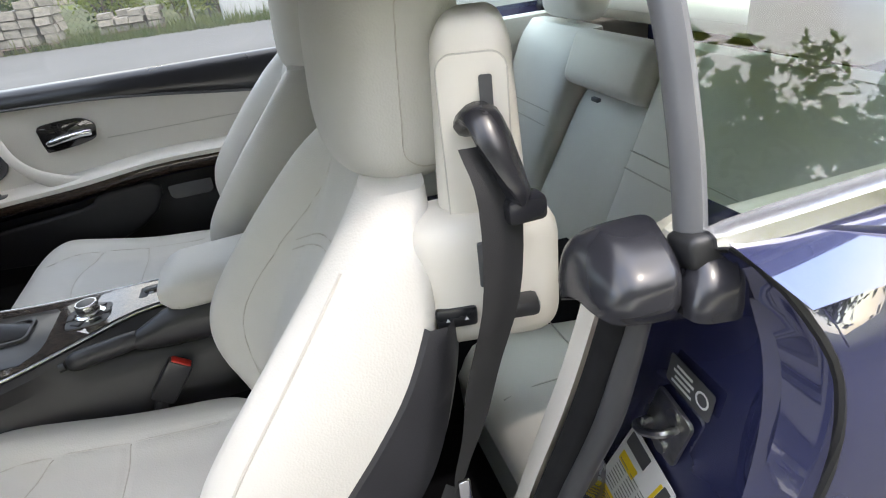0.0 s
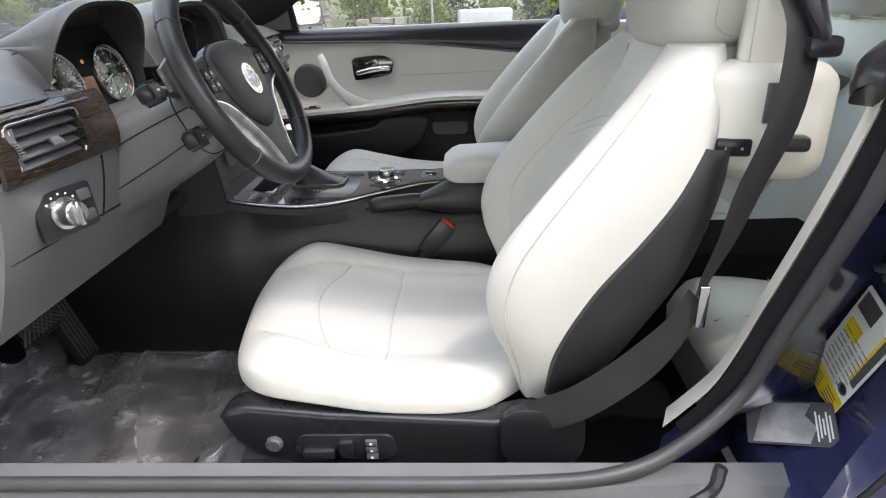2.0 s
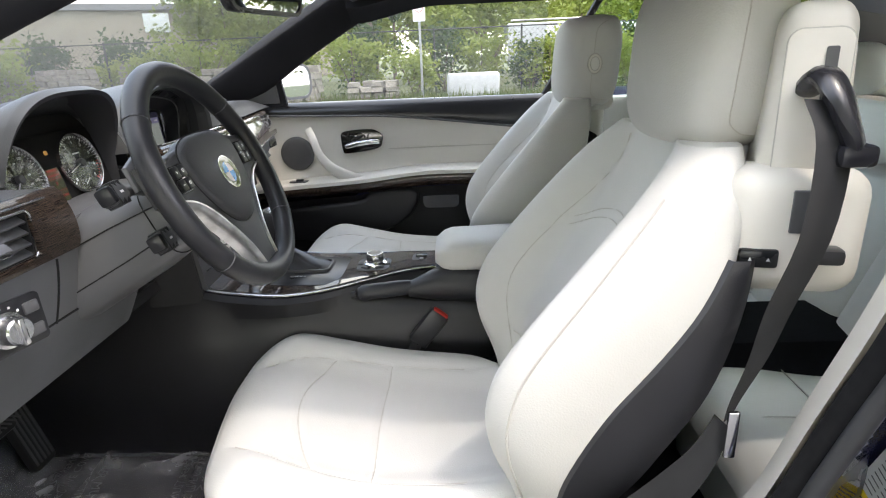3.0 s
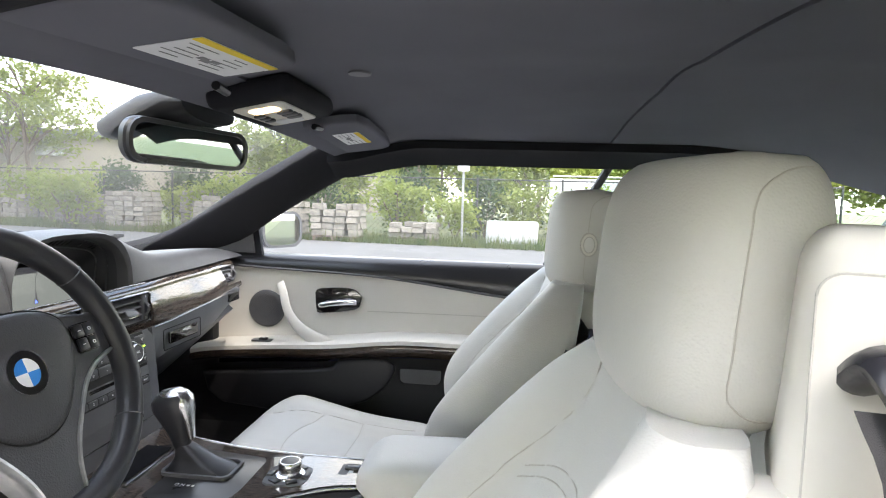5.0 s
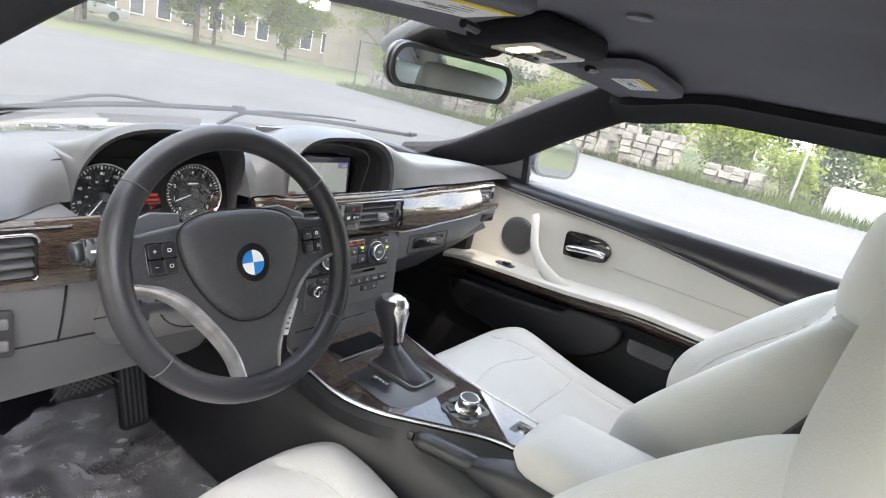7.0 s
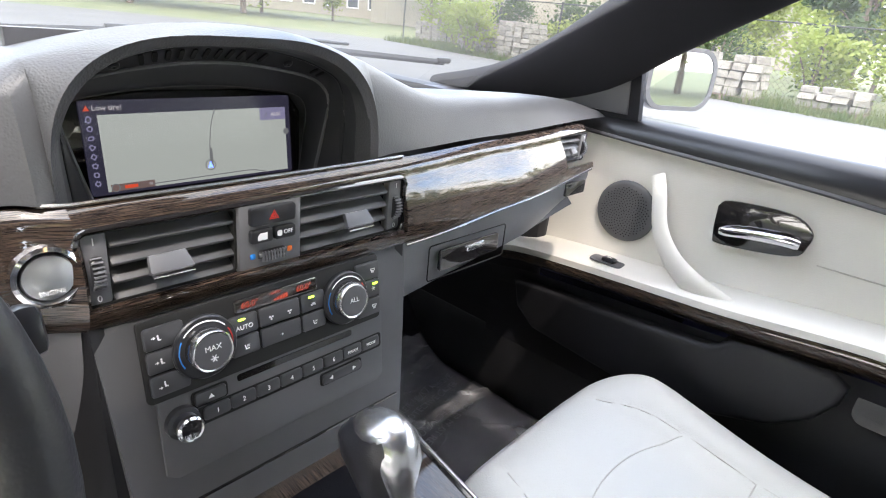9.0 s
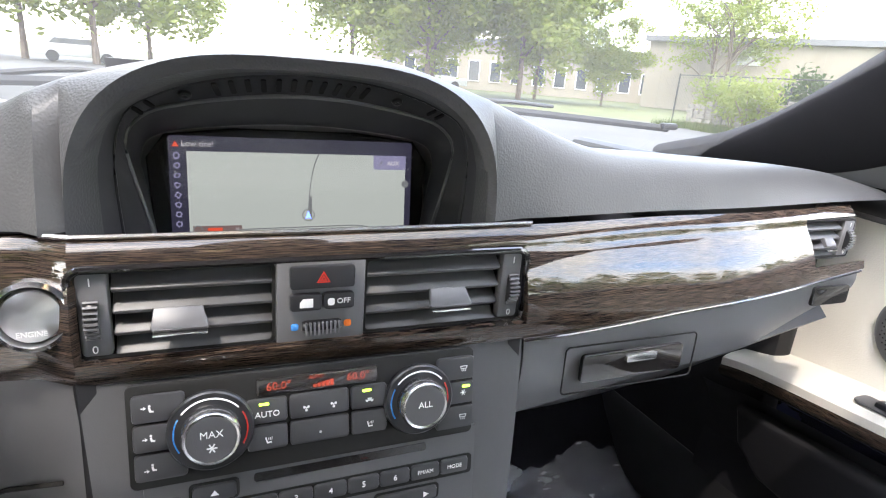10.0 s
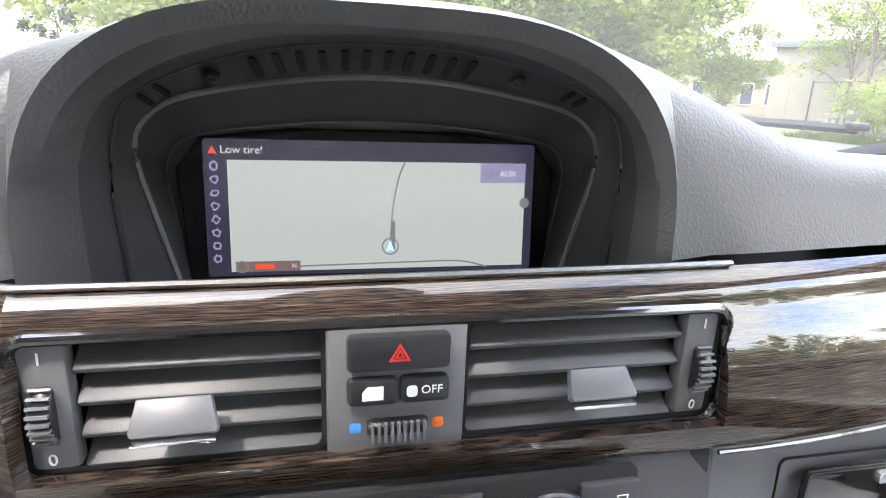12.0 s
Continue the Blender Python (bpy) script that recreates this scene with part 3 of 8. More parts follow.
    for q in (1, -1):
        seam(c2, [(q * 0.155, -0.70), (q * 0.160, -0.55), (q * 0.150, -0.42), (q * 0.115, -0.33)], parent=cushion)
        seam(b2, [(q * 0.115, 0.50), (q * 0.135, 0.60), (q * 0.150, 0.70), (q * 0.140, 0.80), (q * 0.118, 0.865), (q * 0.10, 0.905), (q * 0.09, 0.955)], parent=back)
    seam(c2, [(0.155 * k / 8, -0.415 - 0.040 * (k / 8) ** 2) for k in range(-8, 9)], parent=cushion)
    seam(c2, [(-0.16, -0.56), (0, -0.555), (0.16, -0.56)], parent=cushion)
    for dz in (0, -0.014):
        seam(b2, [(0.122 * k / 8, 0.852 + dz - 0.037 * (k / 8) ** 2) for k in range(-8, 9)], parent=back)
    seam(b2, [(0.13 * k / 6, 0.588 + 0.7 * (0.13 * k / 6) ** 2) for k in range(-6, 7)], parent=back)
    # welt round the cushion and the door-side bolster
    put("piping", tube([skew((interp(y, CUSH_W) * 0.985, y, 0.5 * (interp(y, CUSH_T) + interp(y, CUSH_B)) + 0.008)) for y in [-0.71 + 0.4 * i / 30 for i in range(31)]], 0.003, 6), LEATHER, "", cushion)
    put("piping", tube([on_back(interp(z, BACK_W) * 0.93, z, 0.001) for z in [0.50 + 0.42 * i / 60 for i in range(61)]], 0.0016, 6), SEAM, "", back)
    # headrest
    def rest(k, a):
        """A point of the headrest at the height k, at the angle a round it."""
        e = (1 - abs(2 * k - 1) ** 3.4) ** (1 / 3.4)
        w, d = 0.142 * (0.62 + 0.38 * e) * (1 if 0 < k < 1 else 0.9), 0.073 * (0.25 + 0.75 * e)
        x, q = w * signed_pow(math.cos(a), 0.5), signed_pow(math.sin(a), 0.55)
        return x + rest_at[0], -0.960 - 0.016 * k + d * q - (0.020 * (x / w) ** 2 if q > 0 else 0) + rest_at[1], 0.958 + 0.212 * k + rest_at[2]

    rings = [[rest(i / 40, a) for a in ang] for i in range(41)]
    head = put("headrest", loft(rings), LEATHER, "cream leather headrest")
    for q in (1, -1):
        # the seam round the side panel: up the front edge, swinging back at both ends
        way = [(0.085, -0.40), (0.09, -0.20), (0.105, 0.02), (0.15, 0.11)] + [(0.2 + 0.6 * k / 12, 0.145) for k in range(13)] + [(0.86, 0.11), (0.91, 0.02), (0.93, -0.20), (0.935, -0.40)]
        put("seam", tube(catmull([Vector((q * p[0] * 1.002, p[1] + 0.0003, p[2])) for p in (rest(k, a) for k, a in way)], 70), 0.0008, 5), SEAM, "", head)
    for q in (1, -1):
        put("headrest_post", tube([(q * 0.05, -0.968, 0.90), (q * 0.05, -0.968, 0.99)], 0.007, 10), SATIN, "black headrest post")
    side = facing((-0.1415, -0.966 + rest_at[1], 1.060 + rest_at[2]), (-1, 0, 0))
    put("adjuster_frame", slab([(0.015 * math.cos(a), 0.021 * math.sin(a)) for a in [2 * math.pi * k / 28 for k in range(28)]], 0.004, 0.001, side), BEIGE, "", head)
    put("seam", tube([side @ Vector((0.0165 * math.cos(a), 0.0225 * math.sin(a), 0.0015)) for a in [2 * math.pi * k / 28 for k in range(28)]], 0.0016, 5, closed=True), SEAM, "", head)
    put("seam", tube([side @ Vector((0.0105 * math.cos(a), 0.0155 * math.sin(a), 0.0040)) for a in [2 * math.pi * k / 28 for k in range(28)]], 0.0010, 5, closed=True), SEAM, "", head)
    put("adjuster_button", slab([(0.010 * math.cos(a), 0.015 * math.sin(a)) for a in [2 * math.pi * k / 28 for k in range(28)]], 0.005, 0.002, side), LEATHER_GREY, "oval grey-beige headrest button", head)
    # belt tower behind the headrest and the guide block below it, door side
    face = Matrix.Translation((0.145, -1.054, 1.018)) @ Matrix.Rotation(radians(21), 4, "Z")
    tb = box(0.14, 0.085, 0.20, 0.026, seg=6)
    for v in tb.verts:
        k = smooth(-0.02, 0.10, v.co.z)
        v.co.y *= 1 - 0.22 * k
        v.co.x = 0.070 + (v.co.x - 0.070) * (1 - 0.16 * k) - 0.006 * k
    tower = put("belt_tower", moved(tb, face), BEIGE, "beige plastic belt tower behind the headrest")
    side_f = face @ facing((0.0675, 0, -0.004), (1, 0, 0.03))
    put("cover", slab(rounded(0.058, 0.155, 0.014, 6), 0.002, 0.001, side_f), BEIGE, "", tower)
    put("cover_joint", tube([side_f @ Vector((x, y, 0.0012)) for x, y in rounded(0.058, 0.155, 0.014, 6)], 0.0009, 5, closed=True), SEAM, "", tower)
    put("slot", slab(rounded(0.011, 0.052, 0.002, 3, -0.011, 0.034), 0.0012, 0, side_f @ Matrix.Translation((0, 0, 0.0021))), BLACK, "black belt slot", tower)
    gb = box(0.088, 0.142, 0.140, 0.030, seg=5, m=Matrix.Translation((0.190, -1.032, 0.884)) @ Euler((0, 0, radians(12))).to_matrix().to_4x4())
    guide = put("belt_guide_block", gb, BEIGE, "beige plastic belt guide block on the seat shoulder")
    gm = Matrix.Translation((0.190, -1.025, 0.885)) @ Euler((0, 0, radians(12))).to_matrix().to_4x4()
    put("recess", box(0.006, 0.022, 0.046, 0.002, m=gm @ Matrix.Translation((0.0415, -0.008, 0.026))), BLACK, "black belt recess", guide)
    put("release_button", box(0.012, 0.040, 0.022, 0.004, m=gm @ Matrix.Translation((0.040, 0.028, -0.026))), SATIN, "black rocker button with white arrows", guide)
    for k in (1, -1):
        put("arrow_mark", slab([(-0.002, -0.002), (0.002, -0.002), (0, 0.002)], 0.0004, 0, gm @ facing((0.0461, 0.028 + 0.009 * k, -0.026), (1, 0, 0))), WHITE, "", guide)
    put("fold_lever", box(0.026, 0.035, 0.018, 0.006, m=gm @ Matrix.Translation((0.048, -0.032, -0.018))), SATIN, "black seat fold lever", guide)
    # hanging belt with its black guide arm
    arm = [(0.206, -1.024, 1.030), (0.226, -1.026, 1.047), (0.245, -1.030, 1.032), (0.256, -1.038, 1.004), (0.260, -1.046, 0.978)]
    put("belt_arm", tube(catmull(arm, 14), [0.012] + [0.0165] * 6 + [0.0175] * 6 + [0.014], 12, flat=0.62), GLOSS_ARM, "glossy black belt guide arm")
    put("arm_end", box(0.026, 0.036, 0.022, 0.006, (0.261, -1.046, 0.974)), GLOSS_ARM)
    web = catmull([(0.240, -1.022, 1.025), (0.262, -1.026, 0.985), (0.272, -1.018, 0.90), (0.270, -0.995, 0.82), (0.268, -0.982, 0.76), (0.266, -0.966, 0.71), (0.264, -0.960, 0.682)], 24)
    rows = []
    for i, p in enumerate(web):
        w = 0.022 - 0.008 * smooth(10, 23, i)
        tw_ = radians(20 + 45 * i / 23)
        d = Vector((math.sin(tw_) * 0.5, math.cos(tw_), 0.1)).normalized()
        rows.append([p + d * w, p - d * w])
    put("belt_webbing", loft(rows, closed=False), WEB, "dark grey seat belt webbing")
    # lap part along the seat side
    lap = catmull([(0.262, -0.958, 0.676), (0.268, -0.930, 0.622), (0.268, -0.885, 0.568), (0.264, -0.820, 0.512), (0.254, -0.755, 0.475)], 14)
    put("lap_webbing", loft([[p + Vector((0, 0.012, 0.012 + 0.016 * smooth(0, 6, i))), p + Vector((0, -0.012, -0.012 - 0.016 * smooth(0, 6, i)))] for i, p in enumerate(lap)], closed=False), WEB, "dark grey lap belt webbing")
    put("belt_tongue", box(0.005, 0.013, 0.060, 0.002, (0.273, -0.962, 0.668)), CHROME, "chrome belt tongue")
    # base, rails and switches
    base = [(-0.30, 0.485), (-0.285, 0.47), (-0.30, 0.43), (-0.33, 0.395), (-0.40, 0.375), (-0.62, 0.365), (-0.70, 0.372), (-0.79, 0.40), (-0.80, 0.46), (-0.76, 0.475), (-0.70, 0.462), (-0.45, 0.478), (-0.33, 0.492)]
    mb = facing((0.205, 0, 0), (1, 0, 0))
    bm = slab([(y, z) for y, z in base], 0.042, 0.010, mb, 3)
    bs = put("base_trim", bm, SATIN, "black plastic seat base trim")
    put("base_trim", slab([(y, z) for y, z in base], 0.02, 0.006, facing((-0.245, 0, 0), (1, 0, 0)), 2), SATIN)
    put("pan", box(0.44, 0.42, 0.06, 0.02, (0, -0.50, 0.445)), BLACK, "black seat pan")
    for q in (0.17, -0.17):
        put("rail", box(0.04, 0.50, 0.045, 0.006, (q, -0.52, 0.315)), BLACK, "black steel seat rail")
        put("riser", box(0.03, 0.36, 0.10, 0.008, (q, -0.52, 0.385)), BLACK)
    put("switch_panel", slab(rounded(0.155, 0.048, 0.018, 5), 0.004, 0.002, facing((0.247, -0.475, 0.418), (1, 0, 0))), GLOSS_ARM, "black seat switch panel", bs)
    put("slide_switch", box(0.016, 0.05, 0.020, 0.006, (0.256, -0.435, 0.412)), SATIN, "", bs)
    put("tilt_switch", box(0.016, 0.024, 0.034, 0.006, (0.256, -0.478, 0.422)), SATIN, "", bs)
    for k in range(3):
        put("memory_button", box(0.006, 0.018, 0.010, 0.002, (0.253, -0.515, 0.430 - 0.013 * k)), BLACK, "", bs)
        put("button_mark", box(0.0006, 0.004, 0.004, 0, (0.2566, -0.515, 0.430 - 0.013 * k)), WHITE, "", bs)
    put("round_knob", moved(lathe([(0.013, 0), (0.013, 0.006), (0.010, 0.009), (0, 0.009)], 20), facing((0.247, -0.365, 0.425), (1, 0, 0))), BLACK, "black lumbar knob", bs)
    put("recliner_cap", slab(rounded(0.125, 0.105, 0.035, 5), 0.014, 0.006, facing((0.243, -0.770, 0.440), (1, 0, 0))), SATIN, "", bs)
    return top


seat("car_seat", -0.37, 0.0, -1, "cream leather driver seat with black side shell, sunlit cushion", 0.034, rest_at=(0, -0.022, 0), slant=0.040)
seat("car_seat", 0.37, 0.01, 1, "cream leather passenger seat with black side shell", 0.075, 0.018, (0, -0.034, -0.012))

# ---- dashboard ----
dash = thing("dashboard", "black grained dashboard with glossy dark wood trim", "dashboard", (0, 0.1, 0.6))


def dash_back(x):
    """The depth of the trim line across the car."""
    return -0.120 + 0.012 * smooth(0.15, 0.35, x) + 0.030 * smooth(0.35, 0.70, x) + 0.018 * smooth(-0.150, -0.175, x) - 0.048 * smooth(-0.20, -0.30, x)


CREST = [(-0.74, 0.955), (-0.66, 0.970), (-0.58, 0.985), (-0.50, 0.998), (-0.42, 1.004), (-0.36, 1.004), (-0.28, 1.006), (-0.225, 1.008), (-0.19, 1.008), (-0.15, 1.027), (-0.10, 1.042), (-0.05, 1.052), (0.0, 1.056), (0.05, 1.053), (0.10, 1.041), (0.15, 1.026), (0.20, 1.008), (0.25, 0.995), (0.30, 0.990), (0.40, 0.986), (0.50, 0.981), (0.62, 0.972), (0.74, 0.950)]


def trim_y(x, z):
    """The face of the wood trim: leaning back on the passenger side, gently domed."""
    v = (z - 0.855) / 0.089
    lean = 0.014 + 0.028 * smooth(-0.10, 0.42, x)
    top = min(max((v - 0.80) / 0.20, 0), 1)
    w = min(v, 0.80)
    return dash_back(x) - 0.002 + lean * (w - 0.35) - 0.014 * math.sin(max(0, min(1, w)) * math.pi) ** 0.6 + 0.019 * (1 - math.sqrt(1 - top * top))


def hood_rim(cx, w, y0, peak, lean, n=41):
    """The arched rear rim of a hood, from one foot to the other."""
    out = []
    for k in range(n):
        a = math.pi * k / (n - 1)
        x = cx - w * signed_pow(math.cos(a), 0.62)
        h = signed_pow(math.sin(a), 0.72)
        out.append(Vector((x, y0 + lean * h, 0.944 + (peak - 0.944) * h)))
    return out


RIM_S = hood_rim(-0.009, 0.139, -0.106, 1.050, 0.004)
RIM_C = hood_rim(-0.362, 0.124, -0.090, 1.054, -0.042)
shoulder = [Vector((x, dash_back(x) + 0.060 * smooth(-0.585, -0.492, x), 0.944)) for x in [-0.72 + 0.231 * k / 22 for k in range(22)]]
line = shoulder + RIM_C
line += [Vector((x, dash_back(x), 0.944)) for x in (-0.228, -0.214, -0.200, -0.185, -0.178, -0.170, -0.160)] + RIM_S
line += [Vector((x, trim_y(x, 0.944) + 0.002, 0.944)) for x in [0.132 + 0.588 * k / 24 for k in range(1, 25)]]


def skin(u, v):
    p = line[round(u * (len(line) - 1))]
    front = 0.40 - 0.22 * (p.x / 0.74) ** 2
    crest, yc = interp(p.x, CREST), max(-0.072 + 0.092 * smooth(-0.16, -0.24, p.x), p.y + 0.035)
    if p.x > -0.2:
        crest = max(crest, p.z - 0.002)
    y = p.y + (front - p.y) * v ** 2.1
    if y < yc and crest < p.z:
        s = (y - p.y) / (yc - p.y)
        return p.x, y, p.z + 0.006 * min(1, s * 12) * (1 - s) + (crest - p.z) * smooth(0.05, 1, s)
    if y < yc:
        return p.x, y, p.z + (crest - p.z) * (1 - (1 - (y - p.y) / (yc - p.y)) ** (2.4 + 3.6 * smooth(-0.56, -0.50, p.x) * smooth(-0.20, -0.23, p.x) - 0.3 * smooth(0.10, 0.2, p.x)))
    return p.x, y, crest + (0.945 - crest) * smooth(0, 1, (y - yc) / (front - yc) * 0.9)


part("upper_skin", sheet(skin, len(line), 52), DASH, dash, "black grained soft upper dash")


def hood_lining(rim, cx, k, depth, floor_z, name):
    """The dark inside of a hood, from its rim to the plane of the display."""
    rings = [rim + [Vector((rim[-1].x, rim[-1].y, floor_z)), Vector((rim[0].x, rim[0].y, floor_z))]]
    lip = [Vector((cx + (p.x - cx) * 0.975, p.y + 0.004, p.z - 0.006 * (1 if 3 < i < len(rim) - 4 else 0))) for i, p in enumerate(rim)]
    rings.append(lip + [Vector((lip[-1].x, lip[-1].y, floor_z)), Vector((lip[0].x, lip[0].y, floor_z))])
    for e in (0.35, 0.7, 1.0):
        r = [Vector((cx + (p.x - cx) * (1 - (1 - k) * e), p.y + (depth - p.y) * e, floor_z + 0.004 + (p.z - floor_z) * (1 - (1 - k) * 0.9 * e))) for p in lip]
        rings.append(r + [Vector((r[-1].x, r[-1].y, floor_z)), Vector((r[0].x, r[0].y, floor_z))])
    bm = loft(rings, caps=False)
    return part(name, bm, HOOD_BLACK, dash, "matt black inside of the hood")


hood_lining(RIM_C, -0.362, 0.95, -0.058, 0.888, "cluster_hood_lining")
part("cluster_backing", slab(rounded(0.250, 0.140, 0.062, 8), 0.004, 0, facing((-0.362, -0.050, 0.950), (0, -1, 0))), VOID, dash)
part("shoulder_ledge", sheet(lambda u, v: (shoulder[round(u * 21)].x, (dash_back(shoulder[round(u * 21)].x) + 0.004) * (1 - v) + (shoulder[round(u * 21)].y + 0.004) * v, 0.9425), 22, 3, 0.004), DASH, dash)


def hood_ring(half, y, n=43):
    """A mirrored arch from its left half, foot to crown."""
    full = half + [(-x, z) for x, z in half[-2::-1]]
    return catmull([Vector((x, y, z)) for x, z in full], n)


# display hood: lip, slotted ledge, ridge, and the sloping frame round the display
ARC_1 = hood_ring([(-0.124, 0.915), (-0.127, 0.975), (-0.119, 1.008), (-0.097, 1.022), (-0.070, 1.031), (-0.037, 1.037), (0, 1.039)], -0.055)
ARC_2 = hood_ring([(-0.103, 0.905), (-0.116, 0.955), (-0.122, 0.986), (-0.114, 1.002), (-0.094, 1.012), (-0.042, 1.021), (0, 1.0235)], -0.035)
ARC_3 = hood_ring([(-0.107, 0.905), (-0.112, 0.945), (-0.115, 0.972), (-0.102, 0.989), (-0.05, 0.997), (0, 0.9995)], -0.003)
foot = lambda r: [Vector((r[0].x, r[0].y, 0.905))] + r + [Vector((r[-1].x, r[-1].y, 0.905))]
lip = [Vector((-0.009 + (p.x + 0.009) * 0.965, p.y + 0.006, p.z - 0.008 * (1 if 3 < i < 37 else 0))) for i, p in enumerate(RIM_S)]
step_1 = [p + Vector((0, 0.006, 0.002)) for p in ARC_1]
step_2 = [p + Vector((0, 0.004, -0.003)) for p in ARC_2]
flank = [p.lerp(q, 0.55) for p, q in zip(foot(lip), ARC_1)]
hood = part("screen_hood_lining", loft([flank, ARC_1, step_1, ARC_2, step_2, ARC_3], closed=False), HOOD_BLACK, dash, "matt black inside of the display hood")
part("hood_flank", loft([foot(RIM_S), foot(lip), flank], closed=False), DASH, dash, "black grained inner flank of the display hood")
part("hood_back", box(0.27, 0.01, 0.15, 0, (0, 0.017, 0.965)), BLACK, dash)
part("hood_rib", tube(ARC_1, 0.0013, 6), SATIN, hood)
part("hood_rib", tube(ARC_2, 0.0018, 6), GREYP, hood)
part("frame_line", tube([p + Vector((0, -0.002, 0)) for p in ARC_3], 0.0005, 5), TAB, hood)


def ledge(x):
    """The middle of the slotted ledge and its facing."""
    pick = lambda arc: min(arc[8:35], key=lambda p: abs(p.x - x))
    return Vector((x, -0.044, 0.5 * (pick(ARC_1).z + pick(ARC_2).z) + 0.0005))


for x in [-0.063 + 0.0104 * k for k in range(11)] + [-0.112, -0.105, 0.096, 0.103]:
    m = facing(ledge(x), (0, -0.62, -0.78), (0, -0.78, 0.62)) @ Matrix.Rotation(radians(-330 * (x + 0.011) if abs(x) < 0.09 else -38 * math.copysign(1, x)), 4, "Z")
    small = abs(x) > 0.09
    part("vent_slot", slab(rounded(0.0038 if not small else 0.003, 0.0135 if not small else 0.009, 0.0014, 3), 0.0014, 0, m @ Matrix.Translation((0, 0, -0.0002))), VOID, hood, "dark slanted vent slot")
for x in (-0.083, 0.067):
    part("screw", moved(lathe([(0.0045, 0), (0.004, 0.0018), (0.002, 0.0022), (0, 0.0012)], 16), facing(ledge(x), (0, -0.62, -0.78), (0, -0.78, 0.62))), SATIN, hood, "small round screw")

# display with its map page
SCR = facing((0.0, -0.002, 0.949), (0, -1, 0.10))
part("screen_bezel", slab([(-0.109, -0.044), (-0.113, 0.022), (-0.100, 0.040), (-0.05, 0.046), (0.05, 0.046), (0.100, 0.040), (0.113, 0.022), (0.109, -0.044)], 0.004, 0.002, SCR @ Matrix.Translation((0, 0.0, -0.006))), GLOSS, dash, "gloss black display surround")
screen = part("display", slab(rounded(0.194, 0.078, 0.002, 2), 0.002, 0, SCR @ Matrix.Translation((0, 0.0, 0.0))), glow_material("display_dark", (0.0012, 0.0012, 0.0022), 1.0), dash, "navigation display showing a pale map")


def on_screen(x, y, w, h, z, mat, name="screen_area"):
    return part(name, slab([(x - w / 2, y - h / 2), (x + w / 2, y - h / 2), (x + w / 2, y + h / 2), (x - w / 2, y + h / 2)], 0.0003, 0, SCR @ Matrix.Translation((0, 0, z))), mat, screen, flat=True)


GLOW_MAP = glow_material("map_glow", (0.0165, 0.0186, 0.0183), 1.0)
GLOW_TEXT = glow_material("text_glow", (0.024, 0.024, 0.026), 1.0)
GLOW_DARK = glow_material("road_glow", (0.0066, 0.0072, 0.0078), 1.0)
GLOW_PURPLE = glow_material("tab_glow", (0.009, 0.009, 0.015), 1.0)
GLOW_RED = glow_material("red_glow", (0.028, 0.0035, 0.0018), 1.0)
GLOW_BROWN = glow_material("scale_glow", (0.0066, 0.0048, 0.0048), 1.0)
on_screen(0.0035, -0.0045, 0.176, 0.064, 0.0021, GLOW_MAP, "map_page")
on_screen(0.077, 0.0215, 0.029, 0.012, 0.0026, GLOW_PURPLE, "source_tab")
on_screen(-0.064, -0.0335, 0.036, 0.006, 0.0026, GLOW_BROWN, "map_scale")
lettering("Low tire!", 0.0062, SCR @ Matrix.Translation((-0.0765, 0.0330, 0.0024)), "screen_text", GLOW_TEXT, screen)
lettering("AUX", 0.0052, SCR @ Matrix.Translation((0.080, 0.0208, 0.0032)), "screen_text", GLOW_TEXT, screen)
part("warning_mark", slab([(-0.0945, 0.0308), (-0.0895, 0.0308), (-0.0920, 0.0352)], 0.0003, 0, SCR @ Matrix.Translation((0, 0, 0.0026))), GLOW_RED, screen, "red warning triangle")
part("tab_mark", slab([(0.0675, 0.0190), (0.0683, 0.0185), (0.0705, 0.0225), (0.0697, 0.0230)], 0.0003, 0, SCR @ Matrix.Translation((0, 0, 0.0030))), GLOW_DARK, screen)
part("road_name_bar", box(0.0022, 0.018, 0.0003, 0, m=SCR @ Matrix.Translation((0.0088, -0.0165, 0.0027))), GLOW_DARK, screen)
part("scale_mark", slab(rounded(0.011, 0.003, 0.0005, 2, -0.066, -0.0335), 0.0003, 0, SCR @ Matrix.Translation((0, 0, 0.0030))), GLOW_RED, screen)
part("compass_mark", band(*[[(-0.0785 + r * math.cos(a), -0.0335 + r * math.sin(a)) for a in [2 * math.pi * k / 20 for k in range(20)]] for r in (0.0036, 0.0028)], 0.0004, SCR @ Matrix.Translation((0, 0, 0.0030))), GLOW_DARK, screen)
lettering("N", 0.0035, SCR @ Matrix.Translation((-0.0495, -0.0335, 0.0030)), "screen_text", GLOW_TEXT, screen)
part("zoom_mark", moved(lathe([(0.0032, 0), (0.0032, 0.0004), (0, 0.0004)], 16), SCR @ Matrix.Translation((0.0915, 0.003, 0.0026))), GLOW_DARK, screen)
for k in range(8):
    ring = [(-0.0915 + 0.0024 * math.cos(a) * (1 + 0.25 * math.sin(k * a)), 0.024 - 0.0075 * k + 0.0024 * math.sin(a) * (1 + 0.25 * math.cos(k * a))) for a in [2 * math.pi * j / 14 for j in range(14)]]
    part("menu_icon", band(ring, [(-0.0915 + (x + 0.0915) * 0.55, 0.024 - 0.0075 * k + (y - 0.024 + 0.0075 * k) * 0.55) for x, y in ring], 0.0003, SCR @ Matrix.Translation((0, 0, 0.0026))), GLOW_PURPLE, screen)
